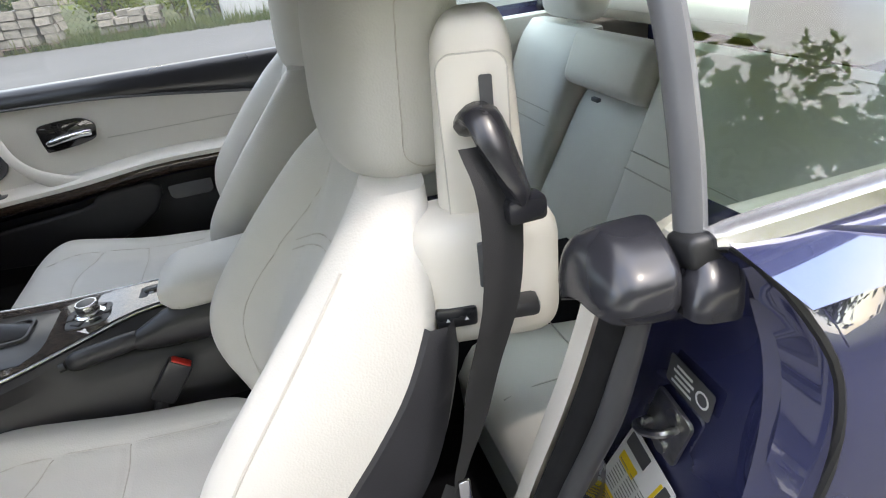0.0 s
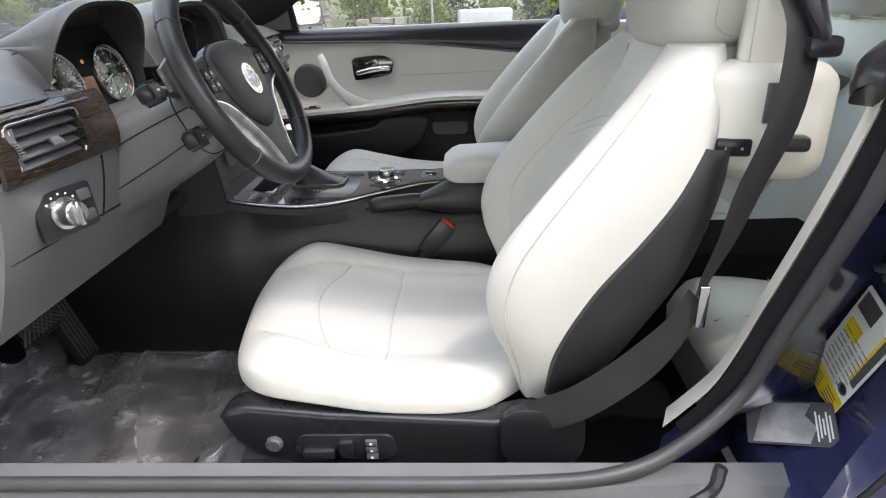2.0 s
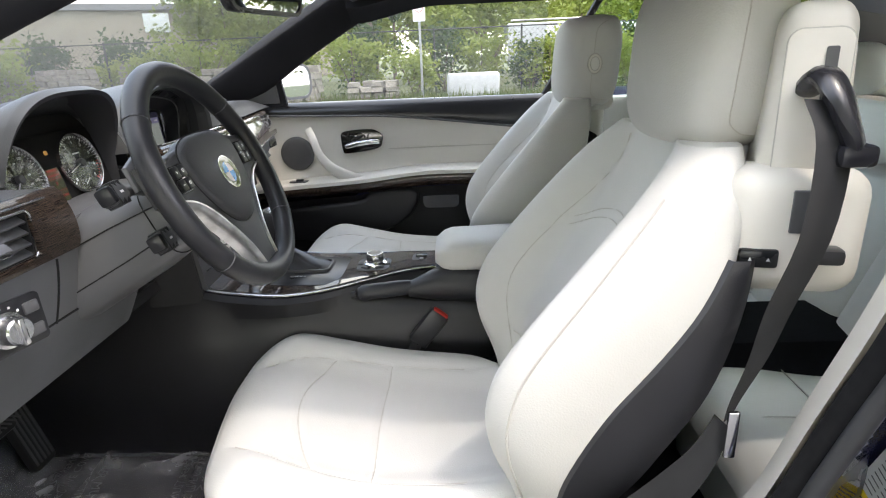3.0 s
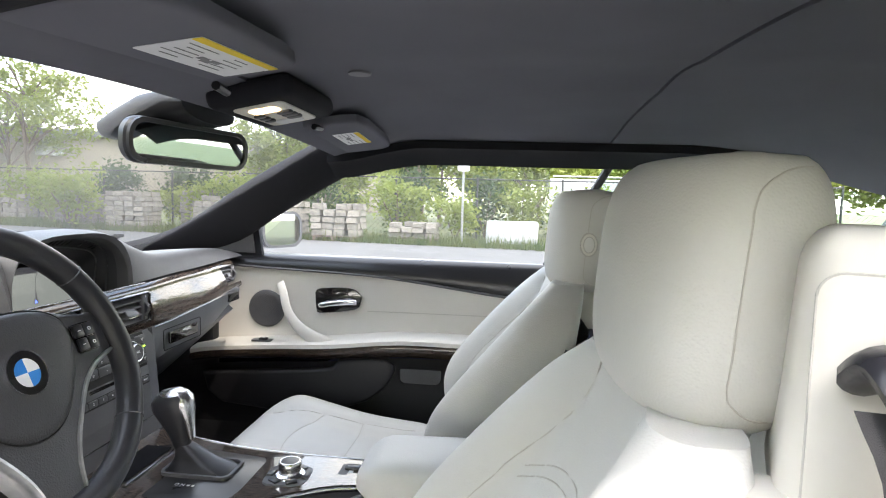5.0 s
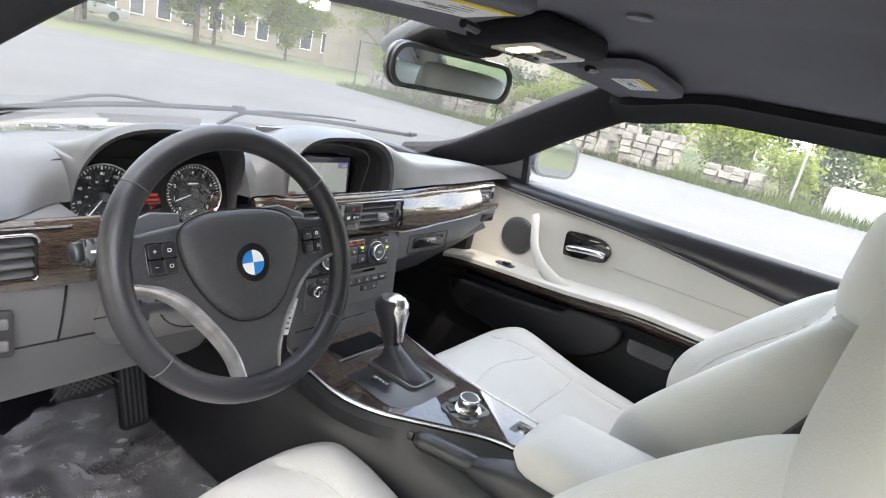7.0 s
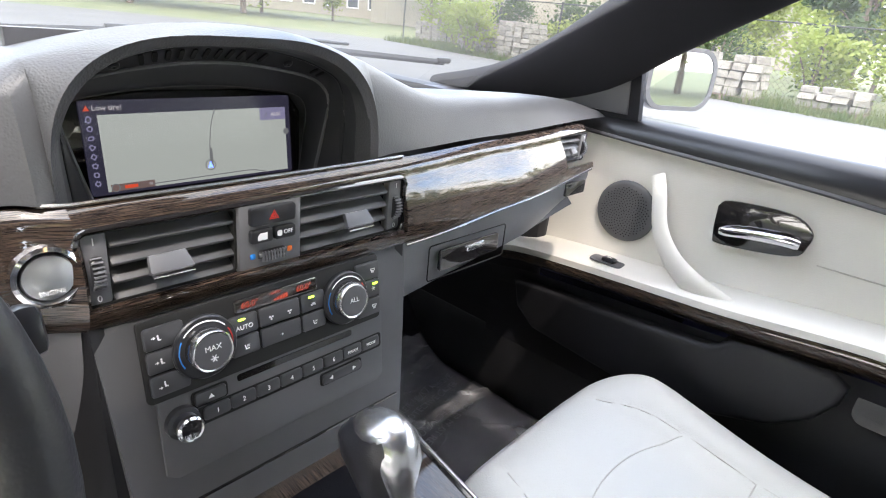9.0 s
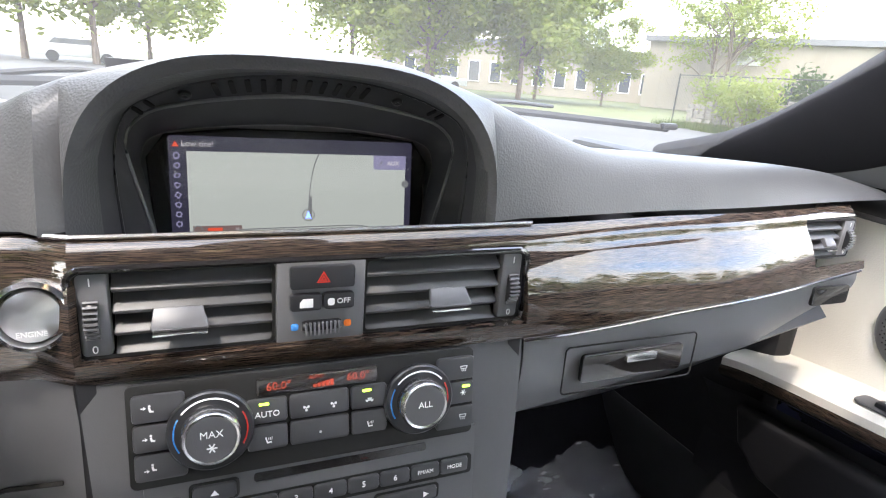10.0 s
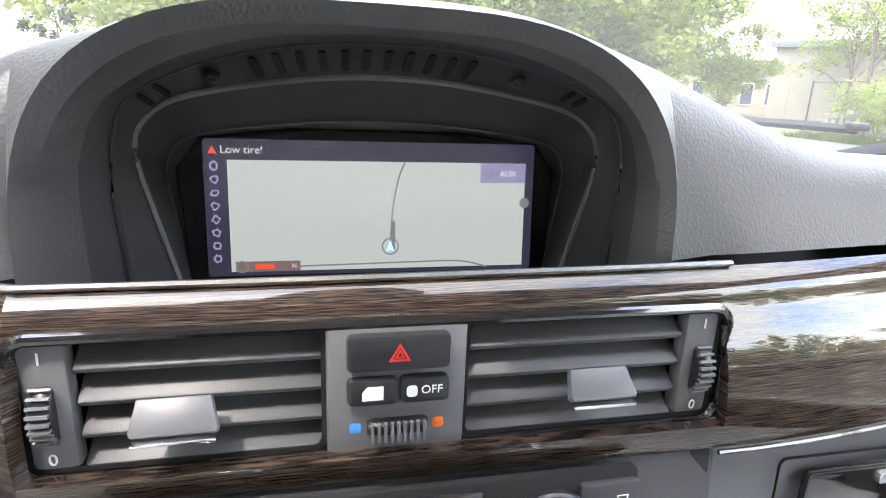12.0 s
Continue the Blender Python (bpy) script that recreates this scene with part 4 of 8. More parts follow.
part("map_road", tube([SCR @ Vector(p) for p in catmull([(0.016, 0.028, 0.0026), (0.012, 0.018, 0.0026), (0.0085, 0.0, 0.0026), (0.007, -0.02, 0.0026)], 12)], 0.0005, 4), GLOW_DARK, screen)
part("map_road", tube([SCR @ Vector(p) for p in catmull([(-0.05, -0.034, 0.0026), (0.02, -0.033, 0.0026), (0.05, -0.033, 0.0026), (0.068, -0.037, 0.0026)], 12)], 0.0005, 4), GLOW_DARK, screen)
part("position_ring", band(*[[(0.007 + r * math.cos(a), -0.023 + r * math.sin(a)) for a in [2 * math.pi * k / 24 for k in range(24)]] for r in (0.0052, 0.0044)], 0.0004, SCR @ Matrix.Translation((0, 0, 0.0026))), GLOW_DARK, screen)
part("position_arrow", slab([(0.0045, -0.0262), (0.007, -0.025), (0.0095, -0.0262), (0.007, -0.0195)], 0.0004, 0, SCR @ Matrix.Translation((0, 0, 0.0026))), glow_material("arrow_glow", (0.02, 0.04, 0.3), 1.0), screen)
# wood trim: one long strip, with the openings for the outlets left free
def trim(xs, zlo, zhi, name, nz=9):
    def f(u, v):
        x = xs[0] + (xs[1] - xs[0]) * u
        z = zlo(x) + (zhi(x) - zlo(x)) * v
        return x, trim_y(x, z), z
    bm = sheet(f, max(4, int(abs(xs[1] - xs[0]) / 0.015)), nz, 0.006)
    return part(name, bm, WOOD, dash, "dark wood trim under clear lacquer")


top_z = lambda x: 0.942
low_z = lambda x: interp(x, [(-0.70, 0.862), (-0.2, 0.856), (0.18, 0.858), (0.4, 0.868), (0.62, 0.878)])
V0, V1 = 0.871, 0.926
trim((-0.215, -0.146), low_z, top_z, "wood_trim", 17)
trim((-0.146, 0.150), lambda x: V1, top_z, "wood_trim", 17)
trim((-0.146, 0.150), low_z, lambda x: V0, "wood_trim", 7)
trim((0.150, 0.512), low_z, top_z, "wood_trim", 21)
trim((0.512, 0.61), lambda x: 0.932, top_z, "wood_trim", 3)
trim((0.512, 0.61), low_z, lambda x: 0.886, "wood_trim", 3)
trim((-0.70, -0.675), low_z, top_z, "wood_trim")
trim((-0.675, -0.548), lambda x: V1, top_z, "wood_trim", 4)
trim((-0.675, -0.548), low_z, lambda x: V0, "wood_trim", 4)
trim((-0.548, -0.475), low_z, top_z, "wood_trim")
part("trim_line", tube([(x, trim_y(x, low_z(x)) - 0.002, low_z(x) - 0.001) for x in [0.15 + 0.45 * k / 20 for k in range(21)]], 0.0012, 6), GLOSS, dash, "thin black trim line")
part("trim_line", tube([(x, trim_y(x, 0.942) - 0.001, 0.9435) for x in [-0.16 + 0.32 * k / 20 for k in range(21)]], 0.0016, 6), SILVER, dash)


def outlet(x0, x1, z0, z1, wheel_side, tab_x, name="air_outlet", lift=0.0, tab_w=1.0):
    """An air outlet with slats, a tab and a thumb wheel."""
    y = dash_back(0.5 * (x0 + x1)) + lift
    o = thing_part(name, x0, x1, z0, z1, y)
    wx = 0.018
    a, b = (x0 + wx, x1) if wheel_side < 0 else (x0, x1 - wx) if wheel_side > 0 else (x0, x1)
    n = 4
    for k in range(n):
        z = z0 + (k + 0.55) * (z1 - z0) / n
        part("slat", box(b - a - 0.002, 0.026, 0.0036, 0.0012, m=Matrix.Translation(((a + b) / 2, y + 0.005, z)) @ Matrix.Rotation(radians(34), 4, "X")), BLACK, o)
    part("outlet_tab", slab([(-0.0140, 0.0065), (0.0130, 0.0065), (0.0160, -0.0060), (0.0150, -0.0075), (-0.0150, -0.0075), (-0.0160, -0.0060)], 0.004, 0.0015, facing((tab_x, y - 0.013, z0 + 0.45 * (z1 - z0)), (0, -0.80, 0.6)) @ Matrix.Diagonal((tab_w, 0.5 + 0.5 * tab_w, 1, 1))), TAB, o, "grey outlet tab with a chrome lower edge")
    part("tab_edge", box(0.030 * tab_w, 0.004, 0.0016, 0.0005, (tab_x, y - 0.0195, z0 + 0.45 * (z1 - z0) - 0.0068)), CHROME, o)
    if wheel_side:
        wxc = x0 + wx / 2 if wheel_side < 0 else x1 - wx / 2
        part("wheel_plate", box(wx, 0.010, z1 - z0, 0.003, (wxc, y - 0.002, (z0 + z1) / 2)), GREYP, o)
        part("thumb_wheel", moved(lathe([(0.0, -0.0035), (0.0125, -0.0035), (0.0135, -0.002), (0.0135, 0.002), (0.0125, 0.0035), (0, 0.0035)], 22, "x"), Matrix.Translation((wxc, y - 0.0005, (z0 + z1) / 2 - 0.002))), SATIN, o, "ribbed thumb wheel")
        for k in range(9):
            aa = radians(180 - 52 + 13 * k)
            part("wheel_rib", box(0.0075, 0.0022, 0.0012, 0, m=Matrix.Translation((wxc, y - 0.0005 + 0.0138 * math.cos(aa), (z0 + z1) / 2 - 0.002 + 0.0138 * math.sin(aa))) @ Matrix.Rotation(aa, 4, "X")), GREYP, o)
        fm = lambda z: facing((wxc, y - 0.0075, z), (0, -1, 0))
        lettering("I", 0.007, fm(z1 - 0.007), "wheel_mark", WHITE, o)
        lettering("0", 0.007, fm(z0 + 0.006), "wheel_mark", WHITE, o)
    return o


def thing_part(name, x0, x1, z0, z1, y):
    """The dark box of an outlet, behind its slats."""
    bm = band(rounded(x1 - x0, z1 - z0, 0.004, 3), rounded(x1 - x0 - 0.004, z1 - z0 - 0.004, 0.003, 3), 0.035, facing(((x0 + x1) / 2, y + 0.028, (z0 + z1) / 2), (0, -1, 0)))
    bm = joined(bm, box(x1 - x0, 0.004, z1 - z0, 0, ((x0 + x1) / 2, y + 0.030, (z0 + z1) / 2)))
    return part(name, bm, VOID, dash, "black air outlet with slanted slats")


outlet(-0.145, -0.034, V0, V1, -1, -0.090, lift=0.002)
outlet(0.024, 0.148, V0, V1, 1, 0.085, lift=0.002)
outlet(0.514, 0.600, 0.887, 0.931, 1, 0.550, lift=0.012, tab_w=0.5)
outlet(-0.675, -0.548, 0.872, 0.926, -1, -0.605, tab_w=0.6)
part("outlet_frame", tube([facing((0.0015, -0.1270, 0.8985), (0, -1, 0)) @ Vector((x, y, 0)) for x, y in rounded(0.297, 0.0585, 0.009, 6)], 0.0022, 8, closed=True), GLOSS, dash, "glossy rounded outlet frame")

part("outlet_frame", tube([facing((-0.6115, dash_back(-0.61) - 0.0095, 0.899), (0, -1, 0)) @ Vector((x, y, 0)) for x, y in rounded(0.131, 0.058, 0.010, 6)], 0.0017, 8, closed=True), SILVER, dash, "thin satin silver outlet frame")
part("trim_line", tube([(x, trim_y(x, 0.934) - 0.0015, 0.934) for x in [-0.715 + 0.205 * k / 16 for k in range(17)]], 0.0014, 6), SILVER, dash, "thin silver line along the wood")

# switch block between the middle outlets
blk = part("switch_block", box(0.058, 0.022, 0.058, 0.002, (-0.005, -0.118, 0.8985)), GREYD, dash, "dark grey switch block")
F = facing((-0.005, -0.1292, 0.8985), (0, -1, 0))


def key(x, y, w, h, name="button", mat=SATIN, m=None, parent=None, t=0.004):
    return part(name, slab(rounded(w, h, min(0.0025, h * 0.3), 3, x, y), t, 0.0012, m or F), mat, parent or blk)


hz = key(0, 0.0185, 0.042, 0.0155, "hazard_button")
part("hazard_triangle", band([(0.0052 * math.cos(radians(90 + 120 * k)), 0.0178 + 0.0052 * math.sin(radians(90 + 120 * k))) for k in range(3)], [(0.0036 * math.cos(radians(90 + 120 * k)), 0.0178 + 0.0036 * math.sin(radians(90 + 120 * k))) for k in range(3)], 0.0003, F @ Matrix.Translation((0, 0, 0.0041))), RED, hz, "red warning triangle")
part("hazard_triangle", band([(0.0026 * math.cos(radians(90 + 120 * k)), 0.0178 + 0.0026 * math.sin(radians(90 + 120 * k))) for k in range(3)], [(0.0012 * math.cos(radians(90 + 120 * k)), 0.0178 + 0.0012 * math.sin(radians(90 + 120 * k))) for k in range(3)], 0.0003, F @ Matrix.Translation((0, 0, 0.0041))), RED, hz)
lk = key(-0.0108, 0.0015, 0.0205, 0.0115, "lock_button")
part("door_mark", slab([(-0.015, -0.0015), (-0.015, 0.002), (-0.013, 0.0045), (-0.0065, 0.0045), (-0.0065, -0.0015)], 0.0003, 0, F @ Matrix.Translation((0, 0, 0.0041))), WHITE, lk)
of = key(0.0108, 0.0015, 0.0205, 0.0115, "traction_button")
lettering("OFF", 0.0052, F @ Matrix.Translation((0.0135, 0.0016, 0.0041)), "button_text", WHITE, of)
part("car_mark", slab(rounded(0.0045, 0.005, 0.0015, 3, 0.0052, 0.0015), 0.0003, 0, F @ Matrix.Translation((0, 0, 0.0041))), WHITE, of)
key(-0.0175, -0.0165, 0.005, 0.005, "cold_mark", BLUE, t=0.0005)
key(0.0175, -0.0165, 0.005, 0.005, "warm_mark", ORANGE, t=0.0005)
part("thumb_wheel", moved(lathe([(0, -0.013), (0.010, -0.013), (0.012, -0.011), (0.012, 0.011), (0.010, 0.013), (0, 0.013)], 20, "x"), Matrix.Translation((-0.005, -0.122, 0.882)) @ Matrix.Diagonal((1, 1, 0.42, 1))), SATIN, blk, "ribbed temperature wheel")
for k in range(9):
    part("wheel_rib", box(0.0012, 0.002, 0.0085, 0, (-0.005 - 0.0108 + 0.0027 * k, -0.1338, 0.882)), GREYP, blk)

# start button
E0 = facing((-0.164, trim_y(-0.164, 0.902) - 0.001, 0.902), (0, -1, 0.1))
part("start_button", moved(lathe([(0.0, 0.0082), (0.005, 0.0080), (0.010, 0.0073), (0.0145, 0.0060), (0.0155, 0.004), (0.0155, 0)], 32), E0), SMOKE_METAL, dash, "glossy dark engine start button in a chrome ring")
lettering("ENGINE", 0.0042, E0 @ Matrix.Translation((0, -0.0095, 0.0078)), "button_text", WHITE, dash)
part("start_ring", moved(lathe([(0.0160, 0), (0.0160, 0.005), (0.0175, 0.0075), (0.0202, 0.006), (0.0208, 0)], 36), E0), CHROME, dash)

# lower dash: centre stack, climate panel, radio
CP = facing((-0.0085, -0.143, 0.826), (0, -1, 0.16))
part("stack_panel", sheet(lambda u, v: (-0.147 + 0.300 * u + (0.012 - 0.024 * u) * (1 - v), -0.128 - 0.028 * (1 - v) ** 0.8, 0.655 + 0.200 * v), 12, 14, 0.02), BLACK, dash, "black centre stack panel")
clim = part("climate_panel", slab(rounded(0.226, 0.066, 0.004, 3), 0.003, 0.001, CP), VOID, dash, "dark grey climate control panel")
K = CP @ Matrix.Translation((0, 0, 0.003))


def icon(x, y, parent, kind="face"):
    """A small white sign on a climate key."""
    at = K @ Matrix.Translation((x, y, 0.0026))
    disc = lambda cx, cy, r: slab([(cx + r * math.cos(q), cy + r * math.sin(q)) for q in [0.785 * j for j in range(8)]], 0.0002)
    bar = lambda cx, cy, w, h, turn=0: box(w, h, 0.0002, 0, m=Matrix.Translation((cx, cy, 0.0001)) @ Matrix.Rotation(radians(turn), 4, "Z"))
    if kind in ("face", "mid", "feet"):
        level = {"face": 0.0012, "mid": 0, "feet": -0.0018}[kind]
        bits = [disc(0.0016, 0.0024, 0.0009), slab([(0.0008, 0.0012), (0.0022, 0.0014), (0.0026, -0.0008), (0.0042, -0.0012), (0.0042, -0.0022), (0.0014, -0.0020)], 0.0002), slab([(-0.0004, level), (-0.0022, level + 0.0014), (-0.0022, level - 0.0014)], 0.0002), bar(-0.0030, level, 0.0016, 0.0007)]
    elif kind == "fan":
        bits = [disc(0, 0, 0.0006)] + [disc(0.0017 * math.cos(radians(a)), 0.0017 * math.sin(radians(a)), 0.0011) for a in (30, 150, 270)]
    elif kind == "screen":
        bits = [bar(0, 0.0020, 0.0062, 0.0006), bar(0, -0.0002, 0.0040, 0.0005), bar(-0.0028, 0.0009, 0.0006, 0.0026, 18), bar(0.0028, 0.0009, 0.0006, 0.0026, -18)] + [bar(d, -0.0018, 0.0005, 0.0020, 12) for d in (-0.0016, 0, 0.0016)]
    elif kind == "frost":
        bits = [bar(0, 0, 0.0052, 0.0006, a) for a in (0, 60, 120)]
    elif kind == "seat":
        bits = [bar(-0.0012, 0.0004, 0.0010, 0.0042, 14), bar(0.0008, -0.0018, 0.0036, 0.0010, 6)] + [bar(0.0004 + 0.0012 * d, 0.0012, 0.0004, 0.0022, -10) for d in (0, 1, 2)]
    elif kind == "car":
        bits = [bar(0, -0.0010, 0.0064, 0.0012), bar(0.0002, 0.0004, 0.0036, 0.0012), disc(-0.0019, -0.0018, 0.0007), disc(0.0019, -0.0018, 0.0007)]
    else:
        bits = [disc(0, 0, 0.0011)]
    part("button_mark", moved(joined(*bits), at @ Matrix.Diagonal((0.85, 0.85, 1, 1))), WHITE, parent, flat=True)


for side, x, word in ((-1, -0.067, "MAX"), (1, 0.0695, "ALL")):
    kn = part("temperature_knob", moved(lathe([(0.0255, 0), (0.0255, 0.0034), (0.0245, 0.0046), (0.0180, 0.0052), (0.0165, 0.0048), (0.0165, 0.013), (0.0150, 0.0155)], 48), K @ Matrix.Translation((x, 0.0, 0))), SATIN, clim, "round temperature knob with a chrome collar")
    part("knob_collar", moved(lathe([(0.0166, 0.004), (0.0170, 0.0050), (0.0170, 0.0145), (0.0158, 0.0162), (0.0146, 0.0155)], 40), K @ Matrix.Translation((x, 0, 0))), SILVER, kn)
    part("knob_face", moved(lathe([(0.0148, 0.0150), (0.0140, 0.0158), (0, 0.0158)], 36), K @ Matrix.Translation((x, 0, 0))), BLACK, kn)
    lettering(word, 0.0062, K @ Matrix.Translation((x, 0.001 if side > 0 else 0.003, 0.0160)), "knob_text", WHITE, kn)
    if side < 0:
        part("knob_sign", moved(joined(*[box(0.0060, 0.0008, 0.0002, 0, m=Matrix.Rotation(radians(a), 4, "Z")) for a in (0, 60, 120)]), K @ Matrix.Translation((x, -0.0055, 0.0160))), WHITE, kn, flat=True)
    part("blue_arc", tube([K @ Vector((x + 0.0212 * math.cos(a), 0.0212 * math.sin(a), 0.0050)) for a in [radians(150 + 60 * k / 10) for k in range(11)]], 0.0006, 4), BLUE, kn)
    part("red_arc", tube([K @ Vector((x + 0.0212 * math.cos(a), 0.0212 * math.sin(a), 0.0050)) for a in [radians(-30 + 60 * k / 10) for k in range(11)]], 0.0006, 4), RED, kn)
    part("white_arc", tube([K @ Vector((x + 0.0212 * math.cos(a), 0.0212 * math.sin(a), 0.0050)) for a in [radians(40 + 100 * k / 12) for k in range(13)]], 0.0006, 4), WHITE, kn)
    for k in (1, 0, -1):
        b = key(x + side * 0.0285, 0.0185 * k, 0.029, 0.0172, "mode_button", KEY, K, clim, 0.0025)
        icon(x + side * 0.0345, 0.0185 * k, b, {-1: ("mid", "face", "feet"), 1: ("frost", "screen", "screen")}[side][k])
dsp = key(0, 0.0225, 0.080, 0.0125, "climate_display", GLOSS, K, clim, 0.001)
lettering("60.0°", 0.0075, K @ Matrix.Translation((-0.026, 0.0223, 0.0012)), "display_digits", GLOW_RED, dsp)
lettering("60.0°", 0.0075, K @ Matrix.Translation((0.026, 0.0223, 0.0012)), "display_digits", GLOW_RED, dsp)
lettering("AUTO", 0.0035, K @ Matrix.Translation((-0.002, 0.0255, 0.0012)), "display_digits", GLOW_RED, dsp)
for k in range(5):
    part("fan_bar", slab(rounded(0.0022, 0.002 + 0.0006 * k, 0.0003, 1, -0.003 + 0.0028 * k, 0.0195 + 0.0003 * k), 0.0003, 0, K @ Matrix.Translation((0, 0, 0.0011))), GLOW_RED, dsp)
GREEN = glow_material("green_lamp", (0.2, 0.5, 0.02), 1.0)
for x, y, w, word in ((-0.0335, 0.007, 0.026, "AUTO"), (0, 0.007, 0.040, ""), (0.0335, 0.007, 0.026, ""), (-0.0335, -0.011, 0.026, ""), (0, -0.011, 0.040, ""), (0.0335, -0.011, 0.026, "")):
    b = key(x, y, w - 0.001, 0.0165, "climate_button", KEY, K, clim, 0.0025)
    if word:
        lettering(word, 0.0055, K @ Matrix.Translation((x, y - 0.002, 0.0027)), "button_text", WHITE, b)
    else:
        for dx in ((-0.009, 0.009) if w > 0.03 and y > 0 else (0.0,)):
            icon(x + dx, y - 0.0015, b, ("car" if x else "fan") if y > 0 else ("seat" if x else "dot"))
    if y > 0 and x:
        part("lamp_bar", slab(rounded(0.006, 0.0016, 0.0004, 2, x - 0.002, y + 0.005), 0.0004, 0, K @ Matrix.Translation((0, 0, 0.0026))), GREEN, b, "lit green lamp")
part("lamp_bar", slab(rounded(0.006, 0.0016, 0.0004, 2, 0.106, 0.005), 0.0004, 0, K @ Matrix.Translation((0, 0, 0.0028))), GREEN, clim)

RP = facing((-0.003, -0.1500, 0.757), (0, -1, 0.12))
radio = part("radio", slab([(-0.112, -0.030), (-0.104, -0.036), (0.104, -0.036), (0.112, -0.030), (0.112, 0.040), (-0.112, 0.040)], 0.003, 0.001, RP), BLACK, dash, "black radio panel with a disc slot")
Q = RP @ Matrix.Translation((0, 0, 0.003))
part("disc_slot", slab(rounded(0.120, 0.006, 0.002, 3, 0.012, 0.030), 0.0006, 0, Q), GLOSS, radio, "disc slot")
key(-0.072, 0.026, 0.026, 0.011, "eject_button", KEY, Q, radio, 0.003)
part("button_mark", slab([(-0.0745, 0.0245), (-0.0695, 0.0245), (-0.072, 0.028)], 0.0003, 0, Q @ Matrix.Translation((0, 0, 0.0031))), WHITE, radio)
part("volume_knob", moved(lathe([(0.0135, 0), (0.0130, 0.005), (0.0098, 0.006), (0.0098, 0.016), (0.0085, 0.0175), (0, 0.0175)], 32), Q @ Matrix.Translation((-0.096, 0.013, 0))), SATIN, radio, "round volume knob with a chrome ring")
part("knob_collar", moved(lathe([(0.0100, 0.012), (0.0104, 0.0165), (0.0090, 0.0182), (0.0078, 0.0175)], 32), Q @ Matrix.Translation((-0.096, 0.013, 0))), CHROME, radio)
part("key_bed", slab(rounded(0.192, 0.016, 0.003, 3, 0.0132, 0.010), 0.0008, 0, Q), VOID, radio)
part("key_bed", slab(rounded(0.050, 0.013, 0.003, 3, 0.058, -0.007), 0.0008, 0, Q), VOID, radio)
part("key_bed", slab(rounded(0.030, 0.014, 0.003, 3, -0.072, 0.026), 0.0008, 0, Q), VOID, radio)
for k, word in enumerate(("1", "2", "3", "4", "5", "6", "FM/AM", "MODE")):
    x = -0.068 + 0.0232 * k
    b = key(x, 0.011, 0.0225, 0.0115, "preset_button", KEY, Q, radio, 0.003)
    lettering(word, 0.006 if k < 6 else 0.0042, Q @ Matrix.Translation((x, 0.011, 0.0032)), "button_text", WHITE, b)
sk = key(0.058, -0.007, 0.046, 0.010, "seek_button", KEY, Q, radio, 0.003)
for s in (1, -1):
    part("button_mark", slab([(0.058 + s * 0.012, -0.0092), (0.058 + s * 0.012, -0.0048), (0.058 + s * 0.016, -0.007)], 0.0003, 0, Q @ Matrix.Translation((0, 0, 0.0031))), WHITE, sk)
part("stack_line", box(0.262, 0.002, 0.0016, 0, (0.0, -0.1585, 0.692)), GLOSS, dash)
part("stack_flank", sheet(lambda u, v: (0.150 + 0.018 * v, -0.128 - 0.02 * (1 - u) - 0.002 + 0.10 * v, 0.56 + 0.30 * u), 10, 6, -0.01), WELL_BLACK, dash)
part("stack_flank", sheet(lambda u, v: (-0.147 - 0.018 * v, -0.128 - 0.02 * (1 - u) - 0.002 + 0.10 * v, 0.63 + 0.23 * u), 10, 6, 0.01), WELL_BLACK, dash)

# glove compartment side
def glove_front(u, v):
    x = 0.160 + 0.47 * u
    lo = 0.772 + 0.03 * u + 0.025 * smooth(0.6, 1, u)
    z = lo + (low_z(x) - 0.004 - lo) * v
    return x, dash_back(x) - 0.008 * math.sin(v * math.pi) + 0.012 * (1 - v), z


part("glove_panel", sheet(glove_front, 24, 10, 0.02), GREYD, dash, "black grained panel above the glove box")
part("glove_door", sheet(lambda u, v: (0.165 + 0.46 * u, dash_back(0.165 + 0.46 * u) + 0.014 + 0.22 * (1 - v), 0.60 + (0.172 + 0.03 * u) * v), 20, 8, 0.02), BLACK, dash, "black glove box door")
G = facing((0.273, dash_back(0.273) - 0.010, 0.817), (0, -1, 0.02))
part("cup_holder_frame", tube([G @ Vector((x, y, 0.001)) for x, y in rounded(0.146, 0.044, 0.004, 3, 0.002, -0.002)], 0.0008, 5, closed=True), VOID, dash)
part("cup_holder", slab(rounded(0.112, 0.026, 0.004, 3), 0.004, 0.0015, G @ Matrix.Translation((0, 0, 0.002))), GLOSS, dash, "gloss black pull-out cup holder")
part("cup_holder_mark", slab(rounded(0.034, 0.007, 0.002, 3, 0.006, 0.006), 0.003, 0.001, G @ Matrix.Translation((0, 0, 0.0058))), SILVER, dash, "silver grip bar")
part("cup_holder", slab(rounded(0.060, 0.022, 0.004, 3), 0.004, 0.0015, facing((0.572, dash_back(0.572) - 0.006, 0.846), (0, -1, 0.02))), GLOSS, dash)

